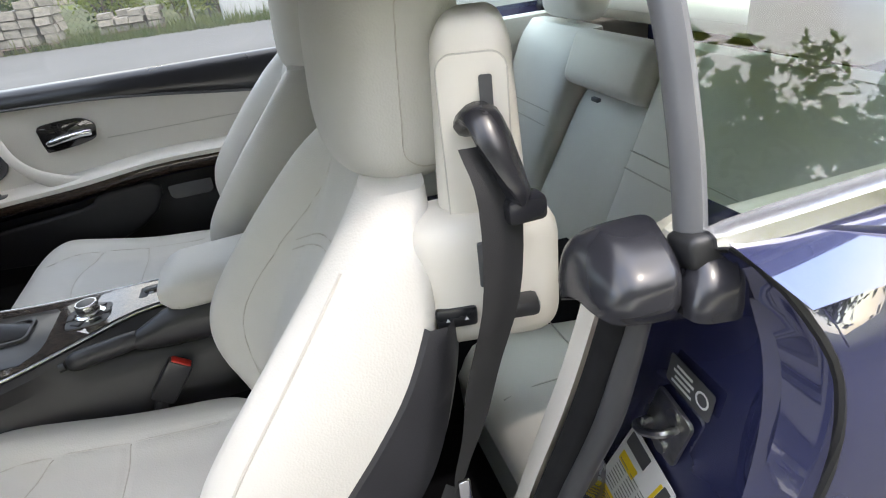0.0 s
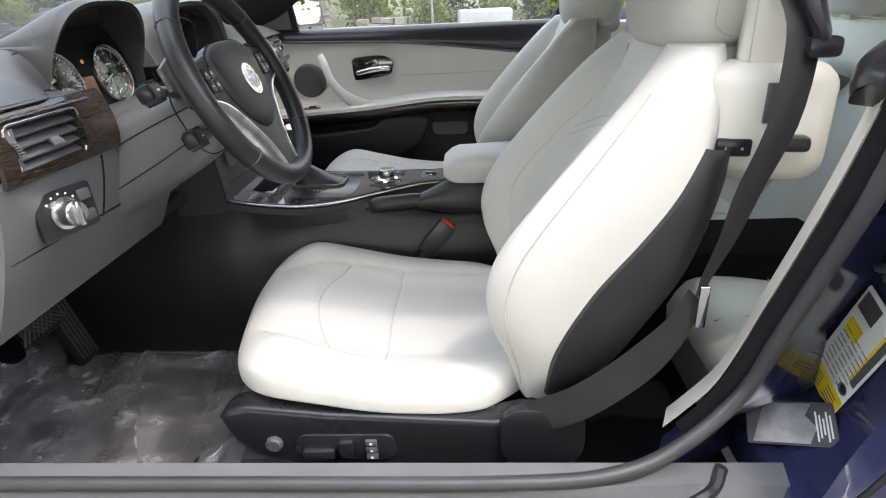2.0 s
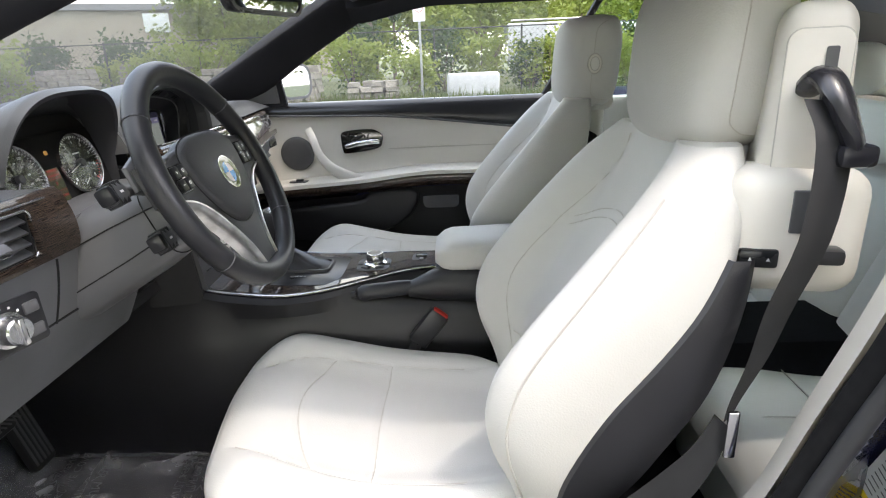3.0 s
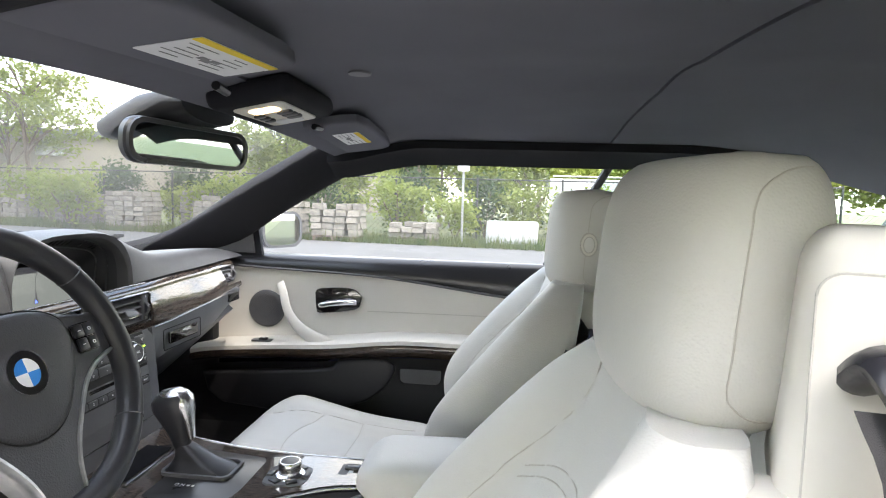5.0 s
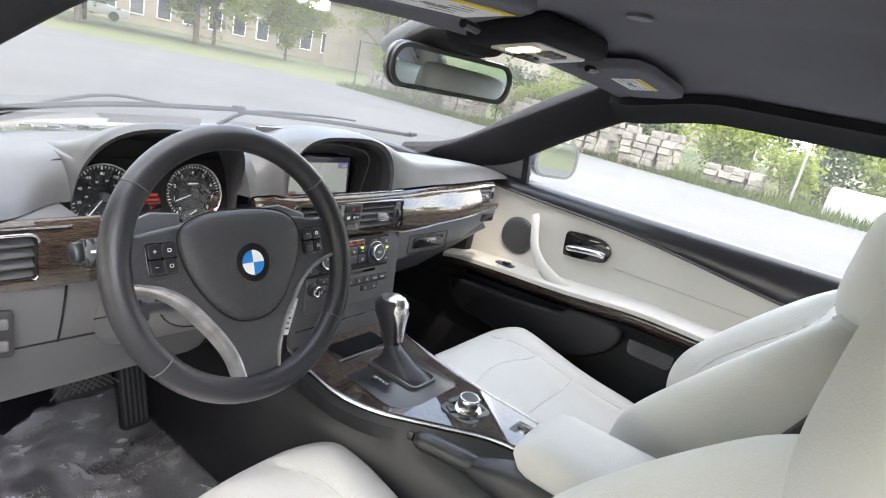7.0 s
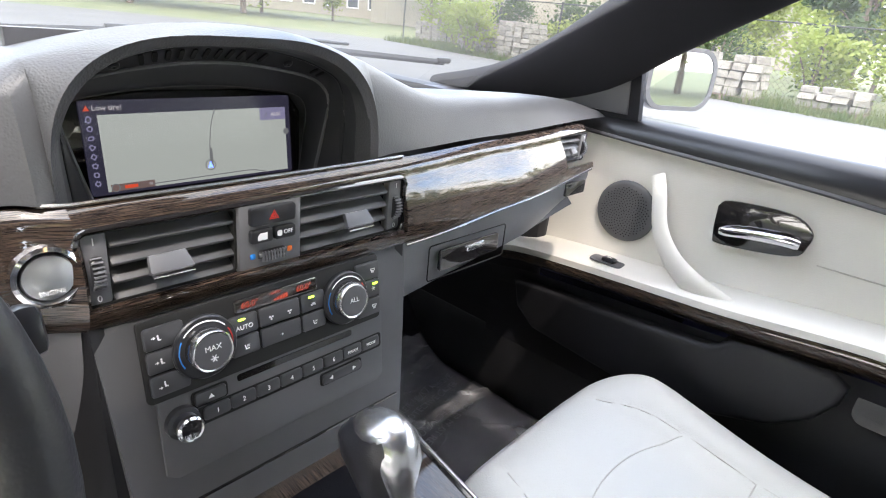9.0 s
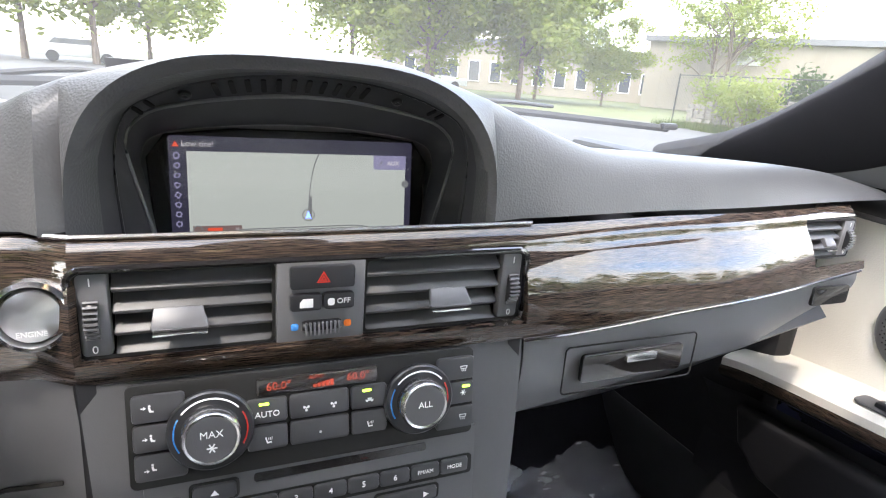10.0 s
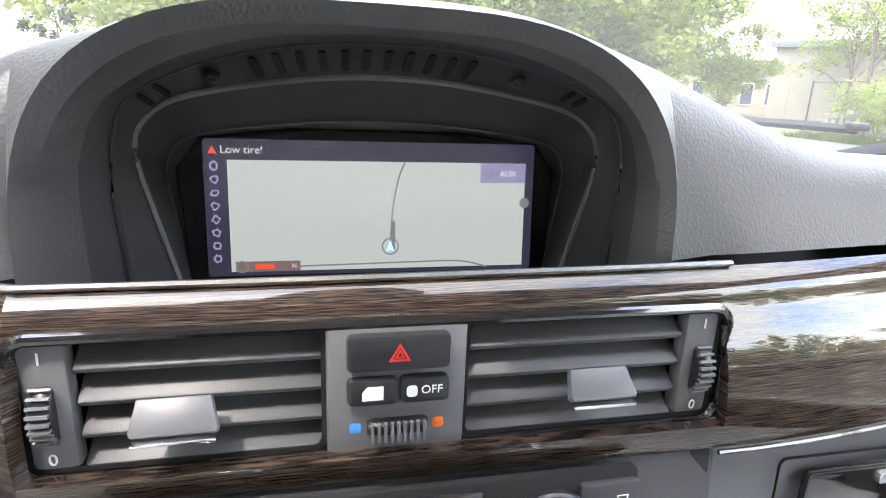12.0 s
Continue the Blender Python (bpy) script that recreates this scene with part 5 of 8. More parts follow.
# driver's lower dash with the light switch
part("driver_panel", sheet(lambda u, v: (-0.71 + 0.56 * u, dash_back(-0.71 + 0.56 * u) - 0.004 + 0.07 * (1 - v) ** 1.5, 0.665 + 0.197 * v), 24, 12, 0.02), GREYD, dash, "dark grey lower dash panel")
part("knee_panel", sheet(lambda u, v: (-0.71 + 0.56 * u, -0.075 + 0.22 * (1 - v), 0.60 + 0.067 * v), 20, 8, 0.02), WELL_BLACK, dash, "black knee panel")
LP = facing((-0.615, dash_back(-0.615) - 0.004, 0.808), (-0.25, -1, 0.05))
ls = part("light_switch", slab(rounded(0.085, 0.060, 0.006, 4), 0.004, 0.0015, LP), SATIN, dash, "light switch panel with a chrome rotary knob")
part("rotary_knob", moved(lathe([(0.021, 0), (0.021, 0.005), (0.017, 0.006), (0.016, 0.022), (0.014, 0.024), (0, 0.024)], 32), LP @ Matrix.Translation((-0.006, 0, 0.004))), SILVER, ls, "silver rotary light knob")
part("knob_bar", box(0.008, 0.032, 0.008, 0.002, m=LP @ Matrix.Translation((-0.006, 0, 0.029))), CHROME, ls)
for y in (0.014, -0.014):
    key(0.028, y, 0.018, 0.014, "fog_button", BLACK, LP @ Matrix.Translation((0, 0, 0.004)), ls, 0.003)
for k in range(5):
    a = radians(40 + 25 * k)
    part("dial_mark", slab(rounded(0.003, 0.003, 0.001, 2, -0.006 + 0.025 * math.cos(a), 0.025 * math.sin(a)), 0.0003, 0, LP @ Matrix.Translation((0, 0, 0.0041))), WHITE, ls)

# instrument cluster
CL = facing((-0.3715, -0.072, 0.943), (0, -1, 0.22))
clus = part("instrument_unit", slab(rounded(0.275, 0.105, 0.02, 4), 0.004, 0.001, CL @ Matrix.Translation((0, 0, -0.006))), VOID, dash, "black instrument cluster with two round dials")
for x, marks in ((-0.0665, ("0", "20", "40", "60", "80", "100", "120", "140", "160")), (0.0665, ("0", "1", "2", "3", "4", "5", "6", "7", "8"))):
    D = CL @ Matrix.Translation((x, 0, 0)) @ Matrix.Diagonal((0.77, 0.77, 1, 1))
    dial = part("dial", moved(lathe([(0.060, 0.0), (0.060, 0.001), (0, 0.001)], 48), D @ Matrix.Translation((0, 0, -0.001))), VOID, clus, "round black dial with white figures", flat=True)
    part("dial_ring", moved(lathe([(0.0578, 0.0), (0.0585, 0.004), (0.0602, 0.005), (0.0615, 0.0)], 48), D), SILVER, dial, "thin silver dial ring")
    for i in range(41):
        a = radians(225 - 270 * i / 40)
        big = i % 5 == 0
        r0, r1 = (0.049 if big else 0.052), 0.0555
        mm = D @ Matrix.Translation(((r0 + r1) / 2 * math.cos(a), (r0 + r1) / 2 * math.sin(a), 0.0006)) @ Matrix.Rotation(a, 4, "Z")
        part("tick", box(r1 - r0, 0.0016 if big else 0.0009, 0.0006, 0, m=mm), RED if (x > 0 and i > 33) else WHITE, dial, flat=True)
    for i, w in enumerate(marks):
        a = radians(225 - 270 * i / 8)
        lettering(w, 0.0095 if x > 0 else 0.0075, D @ Matrix.Translation((0.042 * math.cos(a), 0.042 * math.sin(a), 0.0006)), "dial_figure", WHITE, dial)
    if x < 0:
        for i in range(9):
            a = radians(225 - 270 * i / 8 - 14)
            lettering(str(20 * i), 0.0048, D @ Matrix.Translation((0.029 * math.cos(a), 0.029 * math.sin(a), 0.0006)), "dial_figure", WHITE, dial)
    else:
        part("dial_bar", box(0.020, 0.003, 0.0005, 0, m=D @ Matrix.Translation((0, 0.020, 0.0006))), WHITE, dial, flat=True)
    na = radians(228 if x < 0 else 198)
    part("needle", moved(box(0.046, 0.0020, 0.0015, 0.0005, (0.021, 0, 0)), D @ Matrix.Translation((0, 0, 0.004)) @ Matrix.Rotation(na, 4, "Z")), WHITE, dial, "white needle")
    part("needle", moved(box(0.018, 0.0014, 0.0012, 0.0003, (0.009, 0, 0)), D @ Matrix.Translation((0.004, -0.034, 0.003)) @ Matrix.Rotation(radians(210), 4, "Z")), WHITE, dial, "short white fuel needle")
    part("needle_hub", moved(lathe([(0.0085, 0), (0.0085, 0.004), (0.007, 0.006), (0, 0.006)], 24), D @ Matrix.Translation((0, 0, 0.001))), BLACK, dial)
part("cluster_display", slab(rounded(0.030, 0.050, 0.003, 3, -0.001, -0.022), 0.0005, 0, CL @ Matrix.Translation((0, 0, 0))), GLOSS, clus)
DIM_RED = glow_material("cluster_red", (0.022, 0.0022, 0.0016), 1.0)
lettering("P", 0.008, CL @ Matrix.Translation((-0.001, -0.020, 0.0008)), "display_digits", DIM_RED, clus)
part("display_block", joined(*[box(w, h, 0.0004, 0, m=CL @ Matrix.Translation((-0.001 + dx, y, 0.0008))) for y, w, h, dx in ((0.000, 0.020, 0.0035, 0), (-0.007, 0.024, 0.003, 0), (-0.012, 0.026, 0.0012, 0), (-0.030, 0.026, 0.001, 0), (-0.038, 0.015, 0.0032, -0.005), (-0.038, 0.009, 0.0032, 0.0085))]), DIM_RED, clus, flat=True)
part("warning_lamp", slab(rounded(0.007, 0.006, 0.001, 2, 0.004, 0.026), 0.0004, 0, CL @ Matrix.Translation((0, 0, 0.0002))), glow_material("amber_lamp", (0.03, 0.015, 0.003), 1.0), clus)
part("cluster_ledge", sheet(lambda u, v: (-0.488 + 0.252 * u, -0.150 + 0.075 * v, 0.894 - 0.002 * v + 0.010 * u), 10, 4, 0.004), GREYD, dash, "dark grey ledge below the dials")
part("panel_joint", tube([(x, dash_back(x) - 0.0045 + 0.07 * (1 - (0.765 - 0.665) / 0.197) ** 1.5, 0.765 - 0.02 * (x + 0.43)) for x in [-0.70 + 0.53 * k / 16 for k in range(17)]], 0.0018, 5), VOID, dash)
part("panel_joint", tube([(-0.515, dash_back(-0.515) - 0.005 + 0.07 * (1 - (z - 0.665) / 0.197) ** 1.5, z) for z in [0.765 + 0.09 * k / 8 for k in range(9)]], 0.0016, 5), VOID, dash)

# ---- steering wheel and column ----
sw = thing("steering_wheel", "black leather three-spoke steering wheel with silver insert", "steering wheel", (-0.380, -0.325, 0.930))
SWM = facing((-0.380, -0.325, 0.930), (0, -math.cos(radians(24)), math.sin(radians(24))))
RIM_R = 0.156
part("rim", moved(tube([(RIM_R * math.cos(a), RIM_R * math.sin(a), 0.0) for a in [2 * math.pi * k / 72 for k in range(72)]], 0.0158, 16, closed=True, flat=1.0), SWM), LEATHER_BLACK, sw, "smooth worn black leather rim")
for a in (38, 142, 218, 322):
    part("rim_seam", moved(tube([(RIM_R * math.cos(radians(a)) + 0.0161 * math.cos(t) * math.cos(radians(a)), RIM_R * math.sin(radians(a)) + 0.0161 * math.cos(t) * math.sin(radians(a)), 0.0161 * math.sin(t)) for t in [2 * math.pi * k / 20 for k in range(20)]], 0.0009, 4, closed=True), SWM), BLACK, sw)
half = [(0.0, 0.056), (0.050, 0.057), (0.090, 0.052), (0.125, 0.046), (0.151, 0.050), (0.153, -0.002), (0.146, -0.006), (0.127, -0.0105), (0.105, -0.0185), (0.083, -0.0345), (0.062, -0.060), (0.043, -0.088), (0.031, -0.114), (0.024, -0.147)]
spoke = part("spoke", slab([(-x, y) for x, y in half] + half[:0:-1], 0.024, 0.006, SWM @ Matrix.Translation((0, 0, -0.024)), 4), HUB_SKIN, sw, "black grained spoke plate")
pad = [(0.0, 0.0665), (0.040, 0.0645), (0.070, 0.055), (0.0835, 0.038), (0.0815, 0.012), (0.070, -0.018), (0.052, -0.046), (0.028, -0.066), (0.0, -0.0725)]
pad = [(p.x, p.y) for p in catmull([Vector((*q, 0)) for q in pad + [(-x, y) for x, y in pad[-2::-1]]], 65)[:-1]]
hub = part("airbag_cover", loft([[SWM @ Vector((x * e, y * e, z)) for x, y in pad] for e, z in ((1.0, -0.014), (1.0, -0.002), (0.992, 0.0016), (0.97, 0.0042), (0.93, 0.0064), (0.86, 0.0084), (0.74, 0.0100), (0.55, 0.0113), (0.33, 0.0118), (0.02, 0.0119))]), HUB_SKIN, sw, "rounded black grained airbag cover")
part("cover_gap", tube([SWM @ Vector((x * 1.012, y * 1.012, 0.0002)) for x, y in pad], 0.0010, 5, closed=True), VOID, hub)
EM = SWM @ Matrix.Translation((0, -0.001, 0.012))
part("badge_ring", moved(lathe([(0.0155, 0), (0.0155, 0.0022), (0.0235, 0.0022), (0.0245, 0.0010), (0.0245, 0)], 48), EM), GLOSS, hub, "black round badge ring")
part("badge_edge", band(*[[(r * math.cos(a), r * math.sin(a)) for a in [2 * math.pi * k / 48 for k in range(48)]] for r in (0.0248, 0.0237)], 0.0028, EM), CHROME, hub)
for k in range(4):
    part("badge_field", slab([(0, 0)] + [(0.0155 * math.cos(a), 0.0155 * math.sin(a)) for a in [radians(90 * k + 9 * j) for j in range(11)]], 0.0021, 0, EM), BLUE if k % 2 else WHITE, hub)
for s in (1, -1):
    keys_at = SWM @ Matrix.Translation((s * 0.1055, 0.0175, 0.0))
    bed = part("switch_bed", slab(rounded(0.0345, 0.0370, 0.005, 4), 0.0020, 0.0008, keys_at), GLOSS, spoke, "gloss black switch surround")
    for a in (-1, 1):
        for b in (-1, 1):
            sk = key(a * 0.0082, b * 0.0087, 0.0150, 0.0160, "switch", SATIN, keys_at @ Matrix.Translation((0, 0, 0.0015)), bed, 0.0034)
            mark = keys_at @ Matrix.Translation((a * 0.0082, b * 0.0087, 0.0050))
            if a < 0:
                part("switch_mark", joined(box(0.0042, 0.0009, 0.0003, 0, m=mark), *([box(0.0009, 0.0042, 0.0003, 0, m=mark)] if b > 0 and s < 0 else [])), WHITE, sk)
            else:
                ring = rounded(0.0048, 0.0042, 0.0015, 3)
                part("switch_mark", band(ring, [(x * 0.62, y * 0.62) for x, y in ring], 0.0003, mark), WHITE, sk)
    blade = [(0.058, 0.030), (0.136, 0.026), (0.132, 0.058), (0.090, 0.073), (0.056, 0.070)]
    part("shift_paddle", slab([(s * x, y) for x, y in (blade if s > 0 else blade[::-1])], 0.006, 0.0025, SWM @ Matrix.Translation((0, 0, -0.044)), 3), GREYP, sw, "grey shift paddle")
    # silver edge that wraps the open side of the spoke
    c = catmull([Vector((s * x, y, 0)) for x, y in half[6:]], 36)
    def edge_band(u, v, c=c, s=s):
        k = round(u * 35)
        d = (c[min(k + 1, 35)] - c[max(k - 1, 0)]).normalized()
        out = Vector((d.y, -d.x, 0)) * s
        out = out if out.y < 0 else -out
        wide = 0.55 + 0.45 * math.sin(math.pi * (0.08 + 0.86 * u))
        o, z = interp(v, [(0, -0.0035), (0.12, -0.0030), (0.30, 0.0015), (0.60, 0.0060), (1, 0.0085)]), interp(v, [(0, -0.001), (0.12, 0.0022), (0.30, 0.0020), (0.60, -0.007), (1, -0.021)])
        return SWM @ (c[k] + out * (o * wide) + Vector((0, 0, z)))
    bm = sheet(edge_band, 36, 9, 0.0)
    part("silver_insert", bm, SCUFFED, sw, "curved scuffed silver spoke insert")


def shroud(r, z, k=32):
    """One rounded-square section of the column cover."""
    return [SWM @ Vector((r * signed_pow(math.cos(a), 0.55), r * 0.74 * signed_pow(math.sin(a), 0.6) - 0.014 + 0.05 * (z + 0.022), z)) for a in [2 * math.pi * j / k for j in range(k)]]


cover = part("column_shroud", loft([shroud(*q) for q in ((0.040, -0.020), (0.056, -0.026), (0.064, -0.042), (0.076, -0.085), (0.088, -0.14), (0.098, -0.26))]), GREYD, sw, "dark grey column shroud")
for j in (15, 17):
    part("cover_joint", tube([shroud(*q)[j] + SWM.to_3x3() @ Vector((-0.0004, 0, 0)) for q in ((0.064, -0.042), (0.076, -0.085), (0.088, -0.14), (0.098, -0.26))], 0.0010, 5), VOID, cover)
part("cover_joint", tube([v + (v - SWM @ Vector((0, -0.014, -0.085))) * 0.006 for v in shroud(0.0765, -0.086)], 0.0010, 5, closed=True), VOID, cover)


def stalk(name, s, y0, label, reach=0.160):
    t = thing(name, label, "stalk", tuple(SWM @ Vector((s * 0.07, y0, -0.07))))
    part("arm", moved(tube([(s * 0.055, y0, -0.075), (s * (reach - 0.055), y0 + 0.008, -0.068), (s * (reach - 0.010), y0 + 0.012, -0.062)], [0.008, 0.0075, 0.008], 10), SWM), BLACK, t)
    part("grip", box(0.034, 0.028, 0.026, 0.009, m=SWM @ Matrix.Translation((s * reach, y0 + 0.010, -0.060))), BLACK, t, "black stalk grip")
    part("grip_end", box(0.012, 0.023, 0.022, 0.005, m=SWM @ Matrix.Translation((s * (reach + 0.016), y0 + 0.011, -0.058))), SATIN, t, "ribbed grip end")
    for k in range(3):
        part("grip_rib", box(0.004, 0.030, 0.020, 0.0015, m=SWM @ Matrix.Translation((s * (reach - 0.006 + 0.008 * k), y0 + 0.010, -0.058))), SATIN, t)
    part("grip_mark", box(0.006, 0.003, 0.0004, 0, m=SWM @ Matrix.Translation((s * (reach + 0.004), y0 + 0.010, -0.0448))), WHITE, t)


stalk("indicator_stalk", -1, 0.025, "black indicator stalk behind the wheel", 0.150)
stalk("cruise_stalk", -1, -0.050, "short black cruise control stalk", 0.118)
stalk("wiper_stalk", 1, 0.025, "black wiper stalk behind the wheel")
keytag = thing("key_tag", "white paper key tag hanging below the column", "tag", (-0.262, -0.26, 0.80))
part("card", box(0.036, 0.001, 0.062, 0.0004, m=Matrix.Translation((-0.250, -0.258, 0.795)) @ Matrix.Rotation(radians(10), 4, "Y")), WHITE, keytag)
part("writing_block", joined(*[box(0.024 - 0.004 * (k % 2), 0.0003, 0.003, 0, m=Matrix.Translation((-0.250 + 0.0006 * k, -0.2588, 0.775 + 0.009 * k)) @ Matrix.Rotation(radians(10), 4, "Y")) for k in range(5)]), BLACK, keytag)
part("ring", moved(tube([(0.006 * math.cos(a), 0, 0.006 * math.sin(a)) for a in [2 * math.pi * k / 16 for k in range(16)]], 0.0008, 5, closed=True), Matrix.Translation((-0.244, -0.258, 0.829))), CHROME, keytag)
part("string", tube([(-0.244, -0.258, 0.834), (-0.235, -0.22, 0.86), (-0.220, -0.16, 0.885)], 0.001, 5), SATIN, keytag)

# ---- centre console ----
con = thing("centre_console", "black centre console with dark wood trim", "console", (0, -0.4, 0.5))


def con_w(y):
    return interp(y, [(-1.0, 0.085), (-0.62, 0.085), (-0.45, 0.100), (-0.30, 0.125), (-0.15, 0.145)])


def con_left(y):
    """The driver's edge of the plate, which swings in round the handbrake."""
    return interp(y, [(-1.0, -0.010), (-0.60, -0.018), (-0.545, -0.030), (-0.47, -0.071), (-0.42, -0.100), (-0.377, -0.122), (-0.33, -0.136), (-0.283, -0.142), (-0.19, -0.138), (-0.14, -0.136)])


def con_z(y):
    return interp(y, [(-1.0, 0.62), (-0.66, 0.640), (-0.56, 0.640), (-0.45, 0.636), (-0.32, 0.632), (-0.20, 0.640), (-0.14, 0.650)])


part("body", loft([[(-con_w(y) - 0.032, y, 0.28), (-con_w(y) - 0.026, y, 0.50), (min(-con_w(y), con_left(y)) - 0.018, y, 0.572), (min(-con_w(y), con_left(y)) - 0.006, y, 0.592), (con_left(y) - 0.012, y, con_z(y) - 0.010), (con_left(y) - 0.003, y, con_z(y)), (con_w(y) * 0.96, y, con_z(y)), (con_w(y), y, con_z(y) - 0.03), (con_w(y), y, 0.46), (con_w(y) + 0.02, y, 0.28)] for y in [-1.02 + 0.025 * i for i in range(58)]]), CONSOLE, con, "black grained console body")
part("top_plate", sheet(lambda u, v: (con_left(-0.15 - 0.46 * v) + 0.004 + (con_w(-0.15 - 0.46 * v) - 0.016 - con_left(-0.15 - 0.46 * v)) * u, -0.15 - 0.46 * v, con_z(-0.15 - 0.46 * v) + 0.005), 8, 40, 0.004), WOOD_TOP, con, "lacquered dark wood console plate")
for edge_x in (lambda y: con_w(y), lambda y: con_left(y)):
    q = 1 if edge_x(-0.3) > 0 else -1
    part("edge_trim", tube([(edge_x(y) - q * 0.006, y, con_z(y) + 0.004) for y in [-0.61 + 0.47 * k / 36 for k in range(37)]], 0.0045, 8), GLOSS, con, "gloss black edge strip with a chrome line")
    part("edge_line", tube([(edge_x(y) - q * 0.001, y, con_z(y) + 0.004) for y in [-0.61 + 0.47 * k / 36 for k in range(37)]], 0.0030, 8), SILVER, con, "satin silver edge line")
tz = con_z(-0.19) + 0.006
part("ash_tray", box(0.150, 0.085, 0.006, 0.002, (0.0, -0.188, tz)), GLOSS, con, "gloss black tray lid")
part("tray_mat", box(0.128, 0.066, 0.003, 0.001, (0.0, -0.190, tz + 0.004)), CARPET, con, "ribbed rubber tray mat")
part("tray_line", box(0.150, 0.002, 0.003, 0.0006, (0, -0.1455, tz + 0.003)), CHROME, con)
sel = part("selector_plate", slab([(-0.100, -0.078), (-0.072, -0.104), (0.0, -0.118), (0.045, -0.118), (0.072, -0.098), (0.092, 0.055), (0.080, 0.072), (-0.080, 0.072), (-0.094, 0.055)], 0.006, 0.003, Matrix.Translation((0.0, -0.305, con_z(-0.305) + 0.005))), SATIN, con, "satin black selector plate")
lettering("P R N D", 0.010, Matrix.Translation((-0.050, -0.315, con_z(-0.3) + 0.0118)) @ Matrix.Rotation(radians(90), 4, "Z"), "gate_letters", WHITE, sel)
lever = thing("gear_selector", "chrome-capped leather gear selector with a leather boot", "gear selector", (0.008, -0.31, 0.645))
zb = con_z(-0.31) + 0.011
part("boot_frame", moved(band(rounded(0.075, 0.125, 0.015, 4), rounded(0.065, 0.115, 0.012, 4), 0.006), Matrix.Translation((0.010, -0.315, zb))), BLACK, lever)
part("boot", loft([[(0.010 + w * signed_pow(math.cos(a), 0.7) * (1 + 0.07 * math.sin(5 * a + k)), yc + d * signed_pow(math.sin(a), 0.7) * (1 + 0.06 * math.sin(4 * a)), zb + z) for a in [2 * math.pi * j / 28 for j in range(28)]] for k, (w, d, yc, z) in enumerate(((0.034, 0.058, -0.315, 0.001), (0.032, 0.052, -0.312, 0.008), (0.024, 0.038, -0.303, 0.016), (0.020, 0.028, -0.296, 0.026), (0.016, 0.020, -0.287, 0.036), (0.012, 0.014, -0.280, 0.044)))]), LEATHER_BLACK, lever, "creased black leather boot")
tilt = Matrix.Translation((0.010, -0.278, zb + 0.036)) @ Matrix.Rotation(radians(-12), 4, "X") @ Matrix.Scale(1.24, 4)
part("grip", loft([[tilt @ Vector((w * signed_pow(math.cos(a), 0.75), d * signed_pow(math.sin(a), 0.75) + off, z)) for a in [2 * math.pi * j / 24 for j in range(24)]] for w, d, off, z in ((0.010, 0.011, 0, 0), (0.012, 0.014, 0, 0.02), (0.017, 0.020, 0.002, 0.042), (0.021, 0.026, 0.003, 0.060), (0.021, 0.027, 0.002, 0.072), (0.015, 0.020, 0, 0.081), (0.006, 0.008, 0, 0.084))]), LEATHER_BLACK, lever, "black leather grip")
part("chrome_cap", loft([[tilt @ Vector((w * math.cos(a), d * math.sin(a) + off, z)) for a in [2 * math.pi * j / 24 for j in range(24)]] for w, d, off, z in ((0.006, 0.004, -0.016, 0.012), (0.010, 0.007, -0.017, 0.038), (0.016, 0.012, -0.017, 0.058), (0.0185, 0.022, -0.007, 0.072), (0.0165, 0.0215, -0.001, 0.0805), (0.010, 0.014, 0, 0.0855), (0.003, 0.004, 0, 0.0865))]), SILVER, lever, "satin chrome cap")
zi = con_z(-0.475) + 0.006
ctl = thing("rotary_controller", "chrome rotary controller with black keys round it", "controller", (0.004, -0.475, zi))
part("key_ring", slab(rounded(0.074, 0.074, 0.018, 5), 0.006, 0.003, Matrix.Translation((0.004, -0.472, zi))), BLACK, ctl)
for k in range(6):
    a = radians(90 + 60 * k)
    part("key", box(0.020, 0.012, 0.006, 0.002, m=Matrix.Translation((0.004 + 0.030 * math.cos(a), -0.472 + 0.030 * math.sin(a), zi + 0.006)) @ Matrix.Rotation(a + math.pi / 2, 4, "Z")), SATIN, ctl)
part("skirt", moved(lathe([(0.027, 0.004), (0.026, 0.010), (0.021, 0.013), (0.019, 0.013)], 40), Matrix.Translation((0.004, -0.475, zi))), CHROME, ctl, "chrome skirt")
part("knob", moved(lathe([(0.018, 0.010), (0.019, 0.014), (0.0195, 0.026), (0.0185, 0.030), (0.0175, 0.031)], 40), Matrix.Translation((0.004, -0.475, zi))), SILVER, ctl, "ribbed silver knob")
part("knob_face", moved(lathe([(0.0178, 0.0305), (0.013, 0.0315), (0, 0.0312)], 32), Matrix.Translation((0.004, -0.475, zi))), SATIN, ctl)
z2 = con_z(-0.57) + 0.006
rsw = part("roof_switch", slab(rounded(0.042, 0.042, 0.006, 3), 0.003, 0.001, Matrix.Translation((0.038, -0.575, z2))), BLACK, con, "black roof switch")
part("switch_rocker", box(0.018, 0.026, 0.007, 0.003, (0.043, -0.575, z2 + 0.005)), SATIN, rsw)
part("switch_mark", box(0.008, 0.008, 0.0005, 0, (0.030, -0.575, z2 + 0.0033)), WHITE, rsw)
